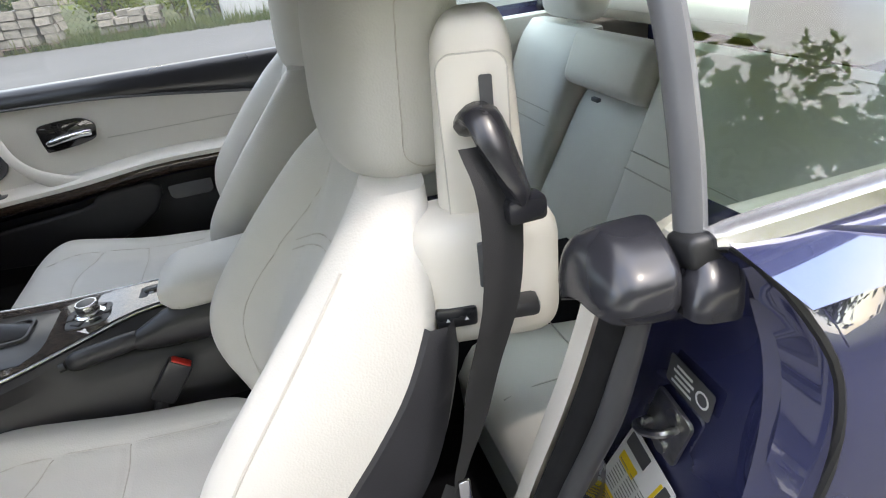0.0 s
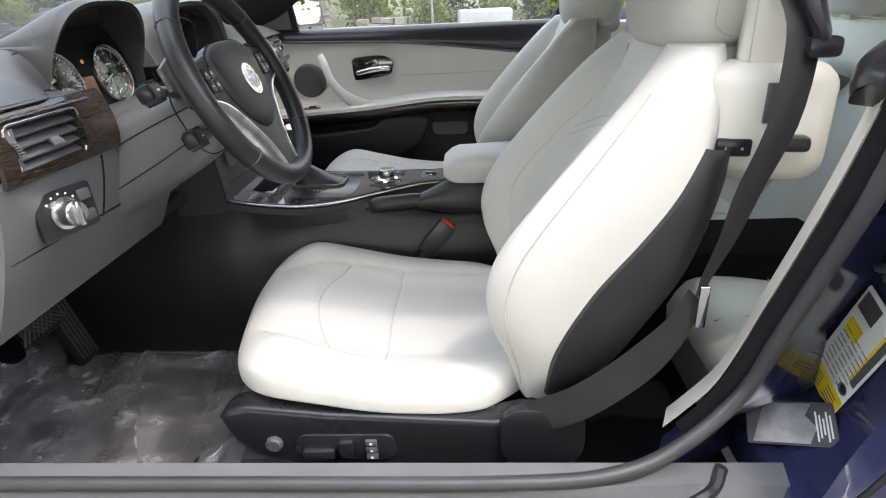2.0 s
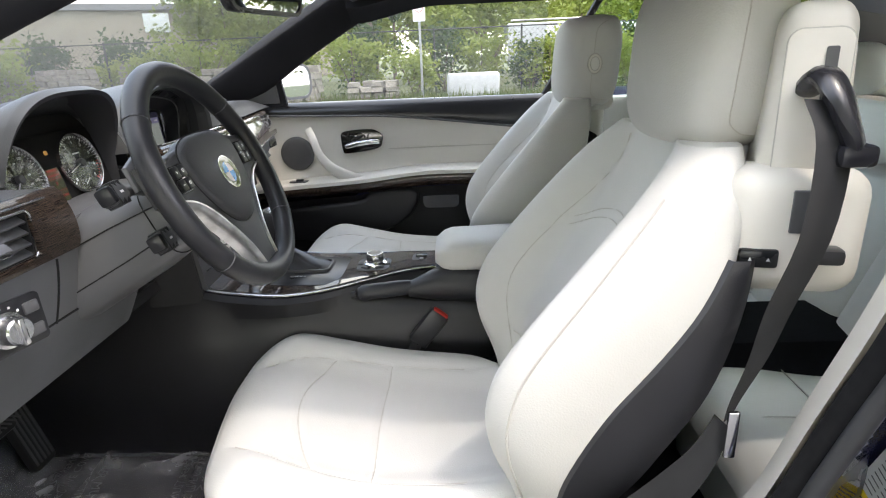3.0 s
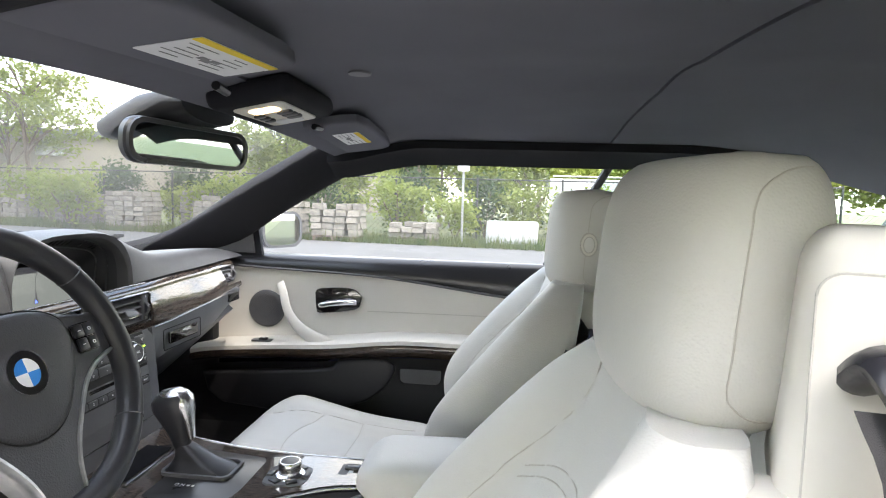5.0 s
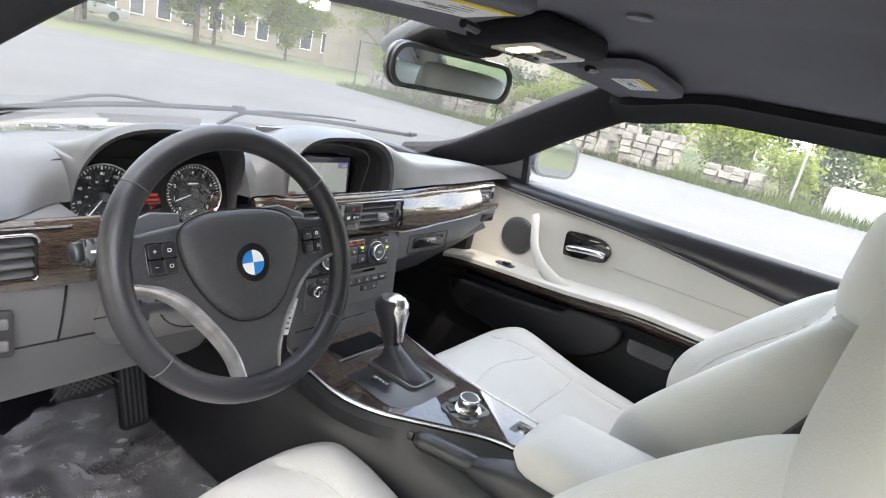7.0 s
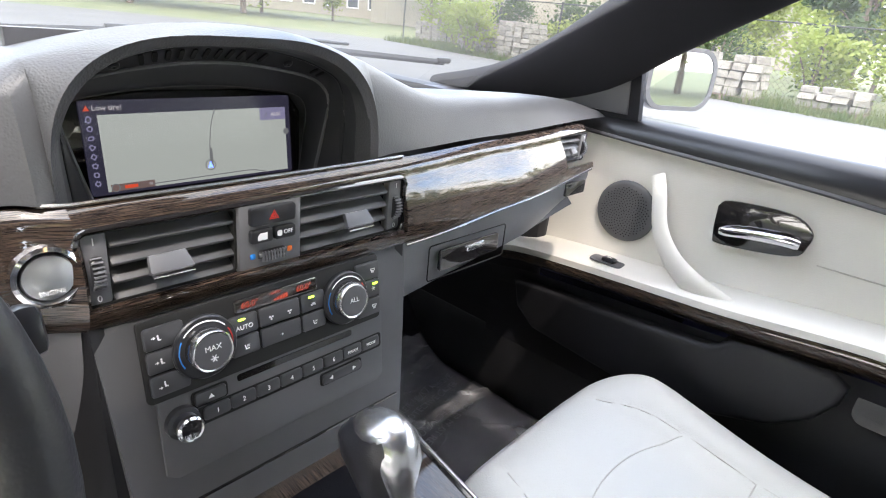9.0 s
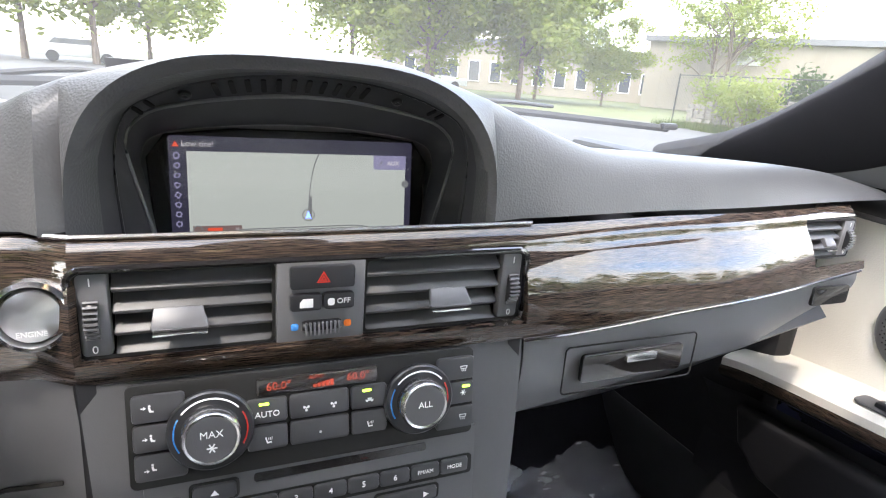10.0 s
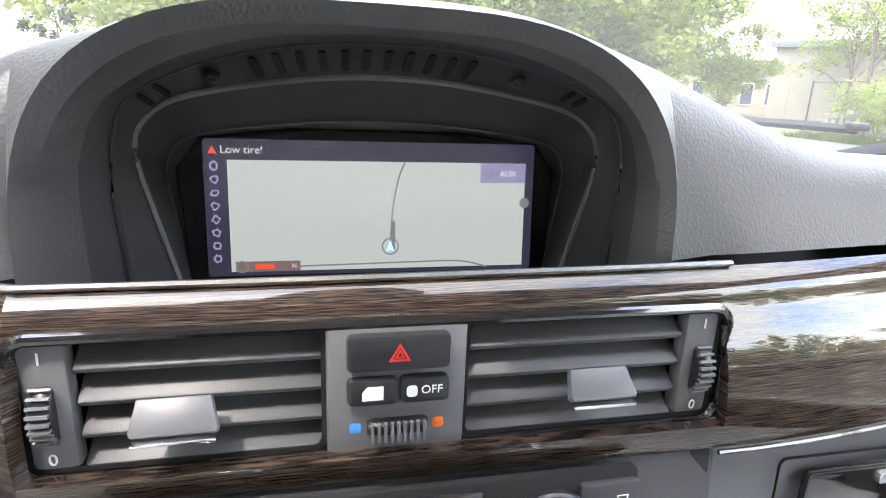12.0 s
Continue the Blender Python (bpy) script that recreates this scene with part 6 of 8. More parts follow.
# handbrake
hb = thing("handbrake", "black leather handbrake lever lying level", "handbrake", (-0.07, -0.55, 0.60))
part("grip", tube(catmull([(-0.102, -0.452, 0.622), (-0.099, -0.48, 0.625), (-0.092, -0.52, 0.626), (-0.086, -0.56, 0.628)], 12), [0.012, 0.0155] + [0.0165] * 8 + [0.0155, 0.014], 12), LEATHER_BLACK, hb, "black leather grip")
part("push_button", tube([(-0.103, -0.446, 0.621), (-0.105, -0.437, 0.620)], 0.0075, 10), SATIN, hb)
part("gaiter", loft([[(-0.085 + 0.11 * (-0.555 - y) + w * math.cos(a) * (1 + 0.05 * math.sin(3 * a + k)), y, z + h * math.sin(a)) for a in [2 * math.pi * j / 20 for j in range(20)]] for k, (y, w, z, h) in enumerate(((-0.555, 0.017, 0.622, 0.016), (-0.58, 0.024, 0.626, 0.024), (-0.61, 0.030, 0.630, 0.034), (-0.65, 0.034, 0.632, 0.040), (-0.70, 0.036, 0.628, 0.042)))]), LEATHER_BLACK, hb, "creased leather gaiter")
# armrest
ar = thing("armrest_box", "cream leather centre armrest with rounded front", "armrest", (-0.02, -0.75, 0.68))
rings = []
for k in range(20):
    u = k / 19
    y = -0.612 - 0.33 * u
    e = min(1, (u / 0.10)) ** 0.5 if u < 0.1 else 1.0
    w, h = 0.078 * (0.75 + 0.25 * e), 0.034 * (0.45 + 0.55 * e)
    zc = 0.686 + 0.010 * u
    rings.append([(-0.020 + w * signed_pow(math.cos(a), 0.5), y, zc + h * signed_pow(math.sin(a), 0.55)) for a in [2 * math.pi * j / 32 for j in range(32)]])
part("pad", loft(rings), LEATHER, ar)
part("seam", tube([(-0.020 - 0.0745, y, 0.672) for y in (-0.64, -0.75, -0.92)], 0.0014, 5), SEAM, ar)
part("support", box(0.11, 0.26, 0.06, 0.012, (-0.015, -0.80, 0.635)), BLACK, ar, "black armrest base")
# belt buckle
for x, dy, nm in ((-0.128, 0, "driver_buckle"), (0.128, 0.045, "passenger_buckle")):
    bk = thing(nm, "black seat belt buckle with red release button", "belt buckle", (x, -0.60 + dy, 0.55))
    mb = Matrix.Translation((x, -0.595 + dy, 0.553)) @ Matrix.Rotation(radians(38), 4, "X")
    part("body", box(0.022, 0.042, 0.085, 0.006, m=mb), SATIN, bk)
    part("release_button", box(0.016, 0.034, 0.012, 0.003, m=mb @ Matrix.Translation((0, 0, 0.039))), RED, bk, "red release button")
    part("stalk", tube([mb @ Vector((0, 0, -0.04)), mb @ Vector((0, -0.01, -0.09)), mb @ Vector((0, -0.03, -0.14))], 0.012, 8), RUBBER, bk, "ribbed black stalk")

# ---- passenger door ----
door = thing("passenger_door", "closed cream and black passenger door with wood strip", "car door", (0.75, -0.4, 0.4))
belt_lo = lambda y: interp(y, [(-1.02, 0.838), (-0.86, 0.848), (-0.47, 0.893), (-0.10, 0.908), (0.05, 0.915)])
arm_z = lambda y: interp(y, [(-1.02, 0.738), (-0.74, 0.734), (-0.54, 0.733), (-0.34, 0.712), (-0.15, 0.700), (0.03, 0.685), (0.10, 0.670)])
part("upper_trim", sheet(lambda u, v: (interp(v, [(0, 0.737), (0.15, 0.722), (0.45, 0.728), (0.8, 0.752), (1, 0.790)]), 0.10 - 1.12 * u, belt_lo(0.10 - 1.12 * u) + (0.950 - belt_lo(0.10 - 1.12 * u)) * interp(v, [(0, 0), (0.15, 0.10), (0.45, 0.55), (0.8, 0.97), (1, 0.985)])), 40, 12, 0.0), SATIN, door, "soft black upper door trim")
part("trim_crease", tube([(0.7225, y, belt_lo(y) + 0.004) for y in [0.08 - 1.08 * k / 30 for k in range(31)]], 0.004, 6), BLACK, door)
part("cream_panel", sheet(lambda u, v: (0.732 + 0.006 * math.sin(v * 3.1), 0.10 - 1.12 * u, arm_z(0.10 - 1.12 * u) + (belt_lo(0.10 - 1.12 * u) + 0.004 - arm_z(0.10 - 1.12 * u)) * v), 40, 10), DOOR_CREAM, door, "cream leatherette door panel")
part("seam", tube([(0.7355, y, 0.792 + 0.02 * (y + 0.4) * -0.3) for y in [-0.43 - 0.55 * k / 10 for k in range(11)]], 0.0012, 5), SEAM, door)
part("arm_rest", sheet(lambda u, v: (interp(v, [(0, 0.735), (0.75, 0.668), (0.9, 0.655), (1, 0.654)]), 0.08 - 1.08 * u, arm_z(0.08 - 1.08 * u) + interp(v, [(0, 0.004), (0.7, 0.0), (0.9, -0.006), (1, -0.018)])), 40, 12, -0.0), DOOR_CREAM, door, "cream padded armrest ledge")
part("wood_strip", sheet(lambda u, v: (0.655 + 0.012 * math.sin(v * math.pi) * -1 + 0.02 * v, 0.08 - 1.08 * u, arm_z(0.08 - 1.08 * u) - 0.017 - 0.048 * v * (0.6 + 0.4 * u)), 40, 8), WOOD_DOOR, door, "dark lacquered wood strip")
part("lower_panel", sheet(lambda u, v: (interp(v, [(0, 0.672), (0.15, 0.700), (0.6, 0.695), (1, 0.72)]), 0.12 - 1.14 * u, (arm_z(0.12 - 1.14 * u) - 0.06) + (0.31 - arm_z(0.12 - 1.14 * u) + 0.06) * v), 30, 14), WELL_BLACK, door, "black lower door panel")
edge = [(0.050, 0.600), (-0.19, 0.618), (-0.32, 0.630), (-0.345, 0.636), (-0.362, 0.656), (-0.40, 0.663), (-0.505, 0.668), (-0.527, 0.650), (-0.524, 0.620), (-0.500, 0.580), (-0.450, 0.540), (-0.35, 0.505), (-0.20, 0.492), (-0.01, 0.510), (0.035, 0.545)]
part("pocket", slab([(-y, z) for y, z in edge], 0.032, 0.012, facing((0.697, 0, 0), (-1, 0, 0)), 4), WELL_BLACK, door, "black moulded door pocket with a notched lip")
part("reflector_recess", slab(rounded(0.12, 0.055, 0.018, 4), 0.004, 0, facing((0.697, -0.60, 0.622), (-1, 0, 0))), GLOSS, door)
spk = part("speaker", moved(lathe([(0, 0.004), (0.040, 0.006), (0.050, 0.006), (0.0545, 0.003), (0.0565, 0)], 40), facing((0.7325, -0.122, 0.786), (-1, 0, 0))), BLACK, door, "round black speaker grille")
bmx = bmesh.new()
for k in range(260):
    r, a = 0.046 * math.sqrt(k / 260), k * 2.39996
    c = facing((0.7263, -0.122, 0.786), (-1, 0, 0)) @ Vector((r * math.cos(a), r * math.sin(a), 0.0006))
    bmx.faces.new([bmx.verts.new(c + Vector((0, 0.0011 * math.cos(q), 0.0011 * math.sin(q)))) for q in [1.047 * j for j in range(6)]])
tagged(part("grille_holes", bmx, GLOSS, spk, flat=True), kind="stuff")
pull = catmull([(0.715, -0.170, 0.868), (0.700, -0.186, 0.840), (0.684, -0.206, 0.790), (0.676, -0.240, 0.748), (0.674, -0.285, 0.718), (0.684, -0.345, 0.690)], 20)
part("pull_handle", tube(pull, [0.013 + 0.010 * smooth(0.3, 1.0, k / 19) for k in range(20)], 14, flat=0.42, up=(1, 0, 0)), DOOR_CREAM, door, "curved cream pull handle")
bz = [(0.068, 0.030), (0.050, 0.040), (-0.035, 0.034), (-0.068, 0.012), (-0.066, -0.012), (-0.045, -0.032), (0.055, -0.034), (0.070, -0.020)]
bz = [(p.x, p.y) for p in catmull([Vector((*q, 0)) for q in bz + bz[:1]], 33)[:-1]]
hd = facing((0.729, -0.345, 0.822), (-1, 0, 0), (0, 0.12, 1))
hnd = part("handle_bezel", slab(bz, 0.005, 0.002, hd @ Matrix.Diagonal((-1, 1, 1, 1))), GLOSS, door, "gloss black handle bezel")
bmx = tube(catmull([(-0.058, -0.010, 0.010), (-0.02, -0.006, 0.016), (0.03, -0.006, 0.017), (0.056, -0.010, 0.012)], 14), [0.006] + [0.0085] * 12 + [0.007], 10, flat=0.75, up=(0, 0, 1))
part("inner_handle", moved(bmx, hd), CHROME, hnd, "chrome inner door handle")
wsw = part("window_switch", slab(rounded(0.062, 0.030, 0.008, 4), 0.003, 0.001, Matrix.Translation((0.683, -0.130, 0.6995)) @ Matrix.Rotation(radians(90), 4, "Z")), BLACK, door, "black window switch")
part("switch_rocker", box(0.018, 0.024, 0.008, 0.003, (0.683, -0.133, 0.705)), SATIN, wsw)
part("switch_mark", box(0.004, 0.008, 0.0004, 0, (0.683, -0.133, 0.7093)), WHITE, wsw)
# outside of the door and the mirror
part("outer_skin", sheet(lambda u, v: (0.80 + 0.085 * math.sin(min(v * 1.6, 1.57)), 0.16 - 1.22 * u, 0.945 - 0.62 * v), 16, 12), PAINT, door, "navy painted outer skin")
mir = thing("door_mirror", "navy door mirror with silvered glass", "door mirror", (0.90, -0.05, 0.98))
MM = facing((0.955, -0.080, 1.012), (-0.50, -1, 0.03))
ring0 = rounded(0.175, 0.125, 0.045, 6)
part("housing", loft([[MM @ Vector((x * k, y * k, z)) for x, y in ring0] for k, z in ((0.97, 0.0), (1.0, -0.012), (0.97, -0.04), (0.80, -0.075), (0.45, -0.095))]), PAINT, mir, "navy mirror housing")
part("rim", moved(band(rounded(0.172, 0.122, 0.044, 6), rounded(0.152, 0.104, 0.036, 6), 0.010), MM @ Matrix.Translation((0, 0, -0.006))), BLACK, mir)
part("mirror_glass", slab(rounded(0.154, 0.106, 0.036, 6), 0.002, 0, MM @ Matrix.Translation((0, 0, 0.0005))), MIRROR, mir, "silvered mirror glass")
part("foot", tube([(0.885, -0.02, 0.955), (0.83, 0.0, 0.945), (0.78, 0.01, 0.95)], [0.022, 0.024, 0.028], 10, flat=0.7), BLACK, mir)
part("mirror_triangle", slab([(0.14, 0.935), (-0.105, 0.945), (-0.088, 1.062), (-0.02, 1.04), (0.06, 0.99)], 0.02, 0.004, facing((0.735, 0, 0), (1, 0, 0))), RAIL_CLOTH, door, "black mirror triangle")

part("tweeter_grille", slab([(0.084, 0.953), (0.074, 1.036), (0.030, 1.022), (-0.055, 0.965), (-0.050, 0.953)], 0.004, 0.0015, facing((0.7345, 0, 0), (-1, 0, 0))), BLACK, door, "black tweeter cover")

# ---- overhead ----
rm = thing("rear_view_mirror", "black framed rear-view mirror on the windscreen", "mirror", (0, -0.31, 1.2))
RM = facing((-0.012, -0.312, 1.202), (-0.24, -1, -0.06))
part("housing", loft([[RM @ Vector((x * k, y * k, z)) for x, y in rounded(0.262, 0.070, 0.030, 6)] for k, z in ((0.96, 0.002), (1.0, -0.004), (0.98, -0.016), (0.80, -0.030), (0.4, -0.036))]), SATIN, rm, "black mirror housing")
part("rim", moved(band(rounded(0.258, 0.066, 0.028, 6), rounded(0.244, 0.053, 0.023, 6), 0.006), RM), SATIN, rm)
part("mirror_glass", slab(rounded(0.246, 0.055, 0.024, 6), 0.002, 0, RM @ Matrix.Translation((0, 0, 0.001))), MIRROR, rm, "silvered mirror glass")
part("stem", loft([[(w * math.cos(a) + x, y + d * math.sin(a), z) for a in [2 * math.pi * j / 16 for j in range(16)]] for w, d, x, y, z in ((0.020, 0.016, -0.008, -0.285, 1.21), (0.026, 0.022, -0.004, -0.270, 1.235), (0.050, 0.040, 0, -0.280, 1.258), (0.070, 0.050, 0, -0.30, 1.272))]), SATIN, rm, "black mirror stem")
dome = [(0.085, -0.335, 1.262, 0.022), (0.088, -0.30, 1.262, 0.030), (0.080, -0.25, 1.250, 0.034), (0.062, -0.20, 1.236, 0.026), (0.036, -0.160, 1.228, 0.016), (0.010, -0.147, 1.226, 0.006)]
part("sensor_cover", loft([[(w * signed_pow(math.cos(a), 0.8), y + 0.12 * h * math.sin(a), z + h * math.sin(a)) for a in [2 * math.pi * j / 24 for j in range(24)]] for w, y, z, h in dome]), RUBBER, rm, "domed black sensor cover on the glass")
ohc = thing("overhead_console", "black overhead console with map lights", "overhead light", (0, -0.46, 1.265))
OT = Matrix.Translation((0, -0.447, 1.276)) @ Matrix.Rotation(radians(-11), 4, "X")
part("body", box(0.215, 0.135, 0.036, 0.014, m=OT, seg=3), RAIL_CLOTH, ohc)
OF = OT @ Matrix.Translation((0, 0, -0.0175)) @ Matrix.Rotation(radians(180), 4, "X")
part("lamp_panel", slab(rounded(0.165, 0.080, 0.012, 4), 0.003, 0.001, OF), BEIGE, ohc, "pale lamp panel with switches")
part("map_light", slab(rounded(0.034, 0.044, 0.008, 4, -0.052, 0), 0.002, 0, OF @ Matrix.Translation((0, 0, 0.003))), glow_material("warm_lamp", (1.0, 0.72, 0.38), 0.28), ohc, "lit warm map light")
part("map_light", slab(rounded(0.034, 0.044, 0.008, 4, 0.052, 0), 0.002, 0, OF @ Matrix.Translation((0, 0, 0.003))), WHITE, ohc, "clear map light")
for k in (-1, 0, 1):
    part("switch", slab(rounded(0.018, 0.024, 0.005, 3, 0.021 * k, 0.020), 0.004, 0.0015, OF @ Matrix.Translation((0, 0, 0.003))), BLACK, ohc)
    part("switch", slab(rounded(0.018, 0.016, 0.005, 3, 0.021 * k, -0.022), 0.004, 0.0015, OF @ Matrix.Translation((0, 0, 0.003))), SATIN, ohc)


def visor(s):
    v = thing("sun_visor", "folded black sun visor with a printed warning label" if s < 0 else "folded black sun visor with a pale label", "sun visor", (s * 0.38, -0.52, 1.26), "sun visors")
    at = (-0.398, -0.522, 1.2745) if s < 0 else (0.350, -0.480, 1.272)
    m = Matrix.Translation(at) @ Matrix.Rotation(radians(-8), 4, "X") @ Matrix.Rotation(radians(s * 4), 4, "Y") @ Matrix.Rotation(radians(180), 4, "X")
    part("board", slab([(0.155, -0.058), (0.160, 0.030), (0.140, 0.055), (0.09, 0.062), (-0.10, 0.062), (-0.150, 0.050), (-0.160, 0.02), (-0.155, -0.058)], 0.017, 0.007, m, 4), CLOTH, v, "dark cloth-covered board")
    L = m @ Matrix.Translation((0.050 if s < 0 else -0.01, 0.002, 0.0172))
    w, h = (0.172, 0.066) if s < 0 else (0.120, 0.056)
    lab = part("warning_label", slab(rounded(w, h, 0.003, 2), 0.0006, 0, L), WHITE, v, "white printed label")
    part("label_band", slab(rounded(w, 0.010, 0.001, 1, 0, h / 2 - 0.005), 0.0004, 0, L @ Matrix.Translation((0, 0, 0.0006))), YELLOW, lab, "yellow heading band")
    part("print_mark", joined(*[box(0.018, 0.007, 0.0003, 0, m=L @ Matrix.Translation((0.012 * k, -0.010 + 0.004 * (k % 2), 0.0008))) for k in (-1, 0, 1)]), GREYP, lab, flat=True)
    part("print_block", joined(*[box(0.030 + 0.012 * ((k * 7) % 3), 0.0014, 0.0003, 0, m=L @ Matrix.Translation((-w * 0.28 + 0.075 * (k % 2), -h * 0.32 + 0.009 * (k // 2), 0.0008))) for k in range(10)]), TAB, lab, flat=True)
    part("pivot", tube([(s * 0.21, -0.455, 1.262), (s * 0.175, -0.452, 1.260)], 0.006, 8), SATIN, v)


visor(-1)
visor(1)
mic = thing("roof_cap", "small round grey cap in the headliner", "cap", (0, -0.585, 1.31))
part("disc", moved(lathe([(0.019, 0), (0.018, -0.003), (0, -0.0035)], 32), Matrix.Translation((0.002, -0.585, roof_z(0, -0.585) - 0.001))), GREYP, mic)

# ---- rear bench ----
bench = thing("rear_bench", "cream leather rear bench with two seats and middle panel", "rear seat", (0, -1.5, 0.4))


def bench_cushion(x0, x1, name):
    n = 36
    rings = []
    for i in range(22):
        k = i / 21
        y = -1.10 - 0.46 * k
        top = interp(y, [(-1.56, 0.425), (-1.40, 0.425), (-1.22, 0.445), (-1.14, 0.435), (-1.10, 0.39)])
        bot = interp(y, [(-1.56, 0.30), (-1.10, 0.28)])
        w = (x1 - x0) / 2 * (1 - 0.05 * (1 - min(k / 0.12, 1)))
        mid = (top + bot) / 2
        rings.append([((x0 + x1) / 2 + w * signed_pow(math.cos(a), 0.35), y, mid + (top - mid) * signed_pow(math.sin(a), 0.4)) for a in [2 * math.pi * j / n for j in range(n)]])
    return part(name, loft(rings), LEATHER_GREY, bench, "cream leather rear cushion")


c1 = bench_cushion(-0.60, -0.02, "cushion")
c2 = bench_cushion(0.02, 0.60, "cushion")
for c, x in ((c1, -0.30), (c2, 0.30)):
    part("seam", tube([(x, y, interp(y, [(-1.56, 0.426), (-1.40, 0.426), (-1.22, 0.446), (-1.14, 0.436)])) for y in [-1.54 + 0.40 * k / 12 for k in range(13)]], 0.0016, 5), SEAM, c)
    part("seam", tube([(x - 0.26 + 0.52 * k / 8, -1.32, 0.4365) for k in range(9)], 0.0016, 5), SEAM, c)


def bench_back(x0, x1, name, lift=0.0, z1=0.93):
    n = 32
    rings = []
    for i in range(18):
        k = i / 17
        z = 0.42 + (z1 - 0.42) * k
        y = -1.50 - 0.20 * k
        e = (1 - max(0, (k - 0.86) / 0.14) ** 2.5 * 0.75)
        w, d = (x1 - x0) / 2 * (0.97 + 0.03 * e), (0.055 + lift) * (0.35 + 0.65 * e)
        rings.append([((x0 + x1) / 2 + w * signed_pow(math.cos(a), 0.32), y + d * signed_pow(math.sin(a), 0.5), z) for a in [2 * math.pi * j / n for j in range(n)]])
    return part(name, loft(rings), LEATHER_GREY, bench, "cream leather rear backrest")


b1 = bench_back(-0.60, -0.005, "backrest")
b2 = bench_back(0.315, 0.66, "backrest")
b3 = bench_back(-0.005, 0.315, "middle_panel", -0.008, 0.80)
head_roll = part("middle_pad", box(0.325, 0.10, 0.135, 0.03, m=Matrix.Translation((0.155, -1.655, 0.868)) @ Matrix.Rotation(radians(20), 4, "X"), seg=4), LEATHER_GREY, bench, "raised cream middle pad")
part("pull_loop", box(0.028, 0.012, 0.010, 0.003, (0.155, -1.598, 0.800)), BLACK, head_roll, "black pull loop")
for b, xs in ((b1, (-0.58, -0.03)), (b2, (0.34, 0.64))):
    for z in (0.70, 0.735):
        part("seam", tube([(xs[0] + (xs[1] - xs[0]) * k / 8, -1.50 - 0.20 * (z - 0.42) / 0.51 + 0.0545, z) for k in range(9)], 0.0016, 5), SEAM, b)
for x in (-0.30, 0.46):
    hr = part("headrest", box(0.25, 0.10, 0.13, 0.045, (x, -1.715, 1.005), 5), LEATHER_GREY, bench, "small cream rear headrest")
    part("headrest_post", box(0.05, 0.02, 0.06, 0.006, (x, -1.715, 0.935)), BEIGE, hr)
for x in (0.10, -0.10):
    bk = thing("rear_buckle", "black rear belt buckle with red button", "belt buckle", (x, -1.46, 0.44), "rear buckles")
    part("body", box(0.03, 0.05, 0.03, 0.006, (x, -1.475, 0.445)), SATIN, bk)
    part("release_button", box(0.022, 0.014, 0.022, 0.004, (x, -1.447, 0.447)), RED, bk)

# ---- driver side body ----
def inner(z):
    return Vector((interp(z, [(0.44, -0.645), (0.55, -0.665), (0.70, -0.690), (0.83, -0.725), (0.93, -0.748), (0.98, -0.755)]), interp(z, [(0.44, -0.93), (0.49, -0.965), (0.55, -1.0), (0.70, -1.035), (0.83, -1.052), (0.93, -1.062), (0.98, -1.068)]), z))


def outer(z):
    return Vector((interp(z, [(0.40, -0.80), (0.60, -0.835), (0.79, -0.842), (0.90, -0.832), (0.965, -0.80), (0.99, -0.772)]), interp(z, [(0.40, -1.03), (0.60, -1.10), (0.79, -1.165), (0.90, -1.170), (0.965, -1.142), (0.99, -1.118)]), z))


body = thing("convertible", "navy blue hard-top convertible with an open driver doorway", "car", (-0.85, -1.2, 0.4))
rows = []
for i in range(40):
    z = 0.40 + 0.585 * i / 39
    a, b = inner(min(z, 0.98)), outer(z)
    yb = min(-1.157 + 0.105 * (1 - smooth(0.45, 0.515, z)), a.y - 0.03)
    wide = 0.028 * smooth(0.44, 0.60, z) * smooth(0.985, 0.93, z) + 0.010
    xr = max(b.x + wide + 0.012, a.x - 0.9 * (a.x - b.x))
    xi = min(a.x + 0.045 + 0.05 * (1 - smooth(0.5, 0.75, z)), -0.60)
    rows.append([a + Vector((0.02, -0.01, 0)), a, a + Vector((-0.006, -0.02, 0)), a + Vector((-0.002, -0.024, 0)), Vector((xi - 0.004, yb + 0.006, z)), Vector((xi, yb, z)), Vector((xr, yb - 0.003, z)), Vector((xr - 0.004, yb + 0.004, z)), Vector((xr - 0.008, b.y * 0.35 + yb * 0.65 + 0.014, z)), Vector((b.x + wide, b.y + 0.012, z)), Vector((b.x + 0.014, b.y + 0.004, z)), b + Vector((0.004, 0.002, 0)), b])
part("door_jamb", loft(rows, closed=False), PAINT, body, "glossy navy door jamb")
rows = []
for i in range(30):
    z = (0.30 + 0.50 * i / 14) if i < 15 else (0.80 + 0.19 * (i - 14) / 15)
    b = outer(max(z, 0.40))
    crease = smooth(0.97, 0.80, z) * 0.045 if z > 0.80 else 0.045 - 0.085 * (0.80 - z) / 0.30
    rows.append([Vector((b.x, b.y, z)), Vector((b.x - 0.004, b.y - 0.012, z)), Vector((b.x - 0.008, b.y - 0.05, z)), Vector((-0.835 - crease, b.y - 0.14, z)), Vector((-0.838 - crease * 1.05, -1.5, z + 0.01 * (z - 0.3))), Vector((-0.835 - crease, -2.4, z + 0.03 * (z - 0.3)))])
part("quarter_panel", loft(rows, closed=False), PAINT, body, "navy rear quarter panel")
part("panel_edge", tube([outer(0.40 + 0.59 * k / 40) + Vector((0.002, 0.001, 0)) for k in range(41)], 0.0035, 6), RUBBER, body)
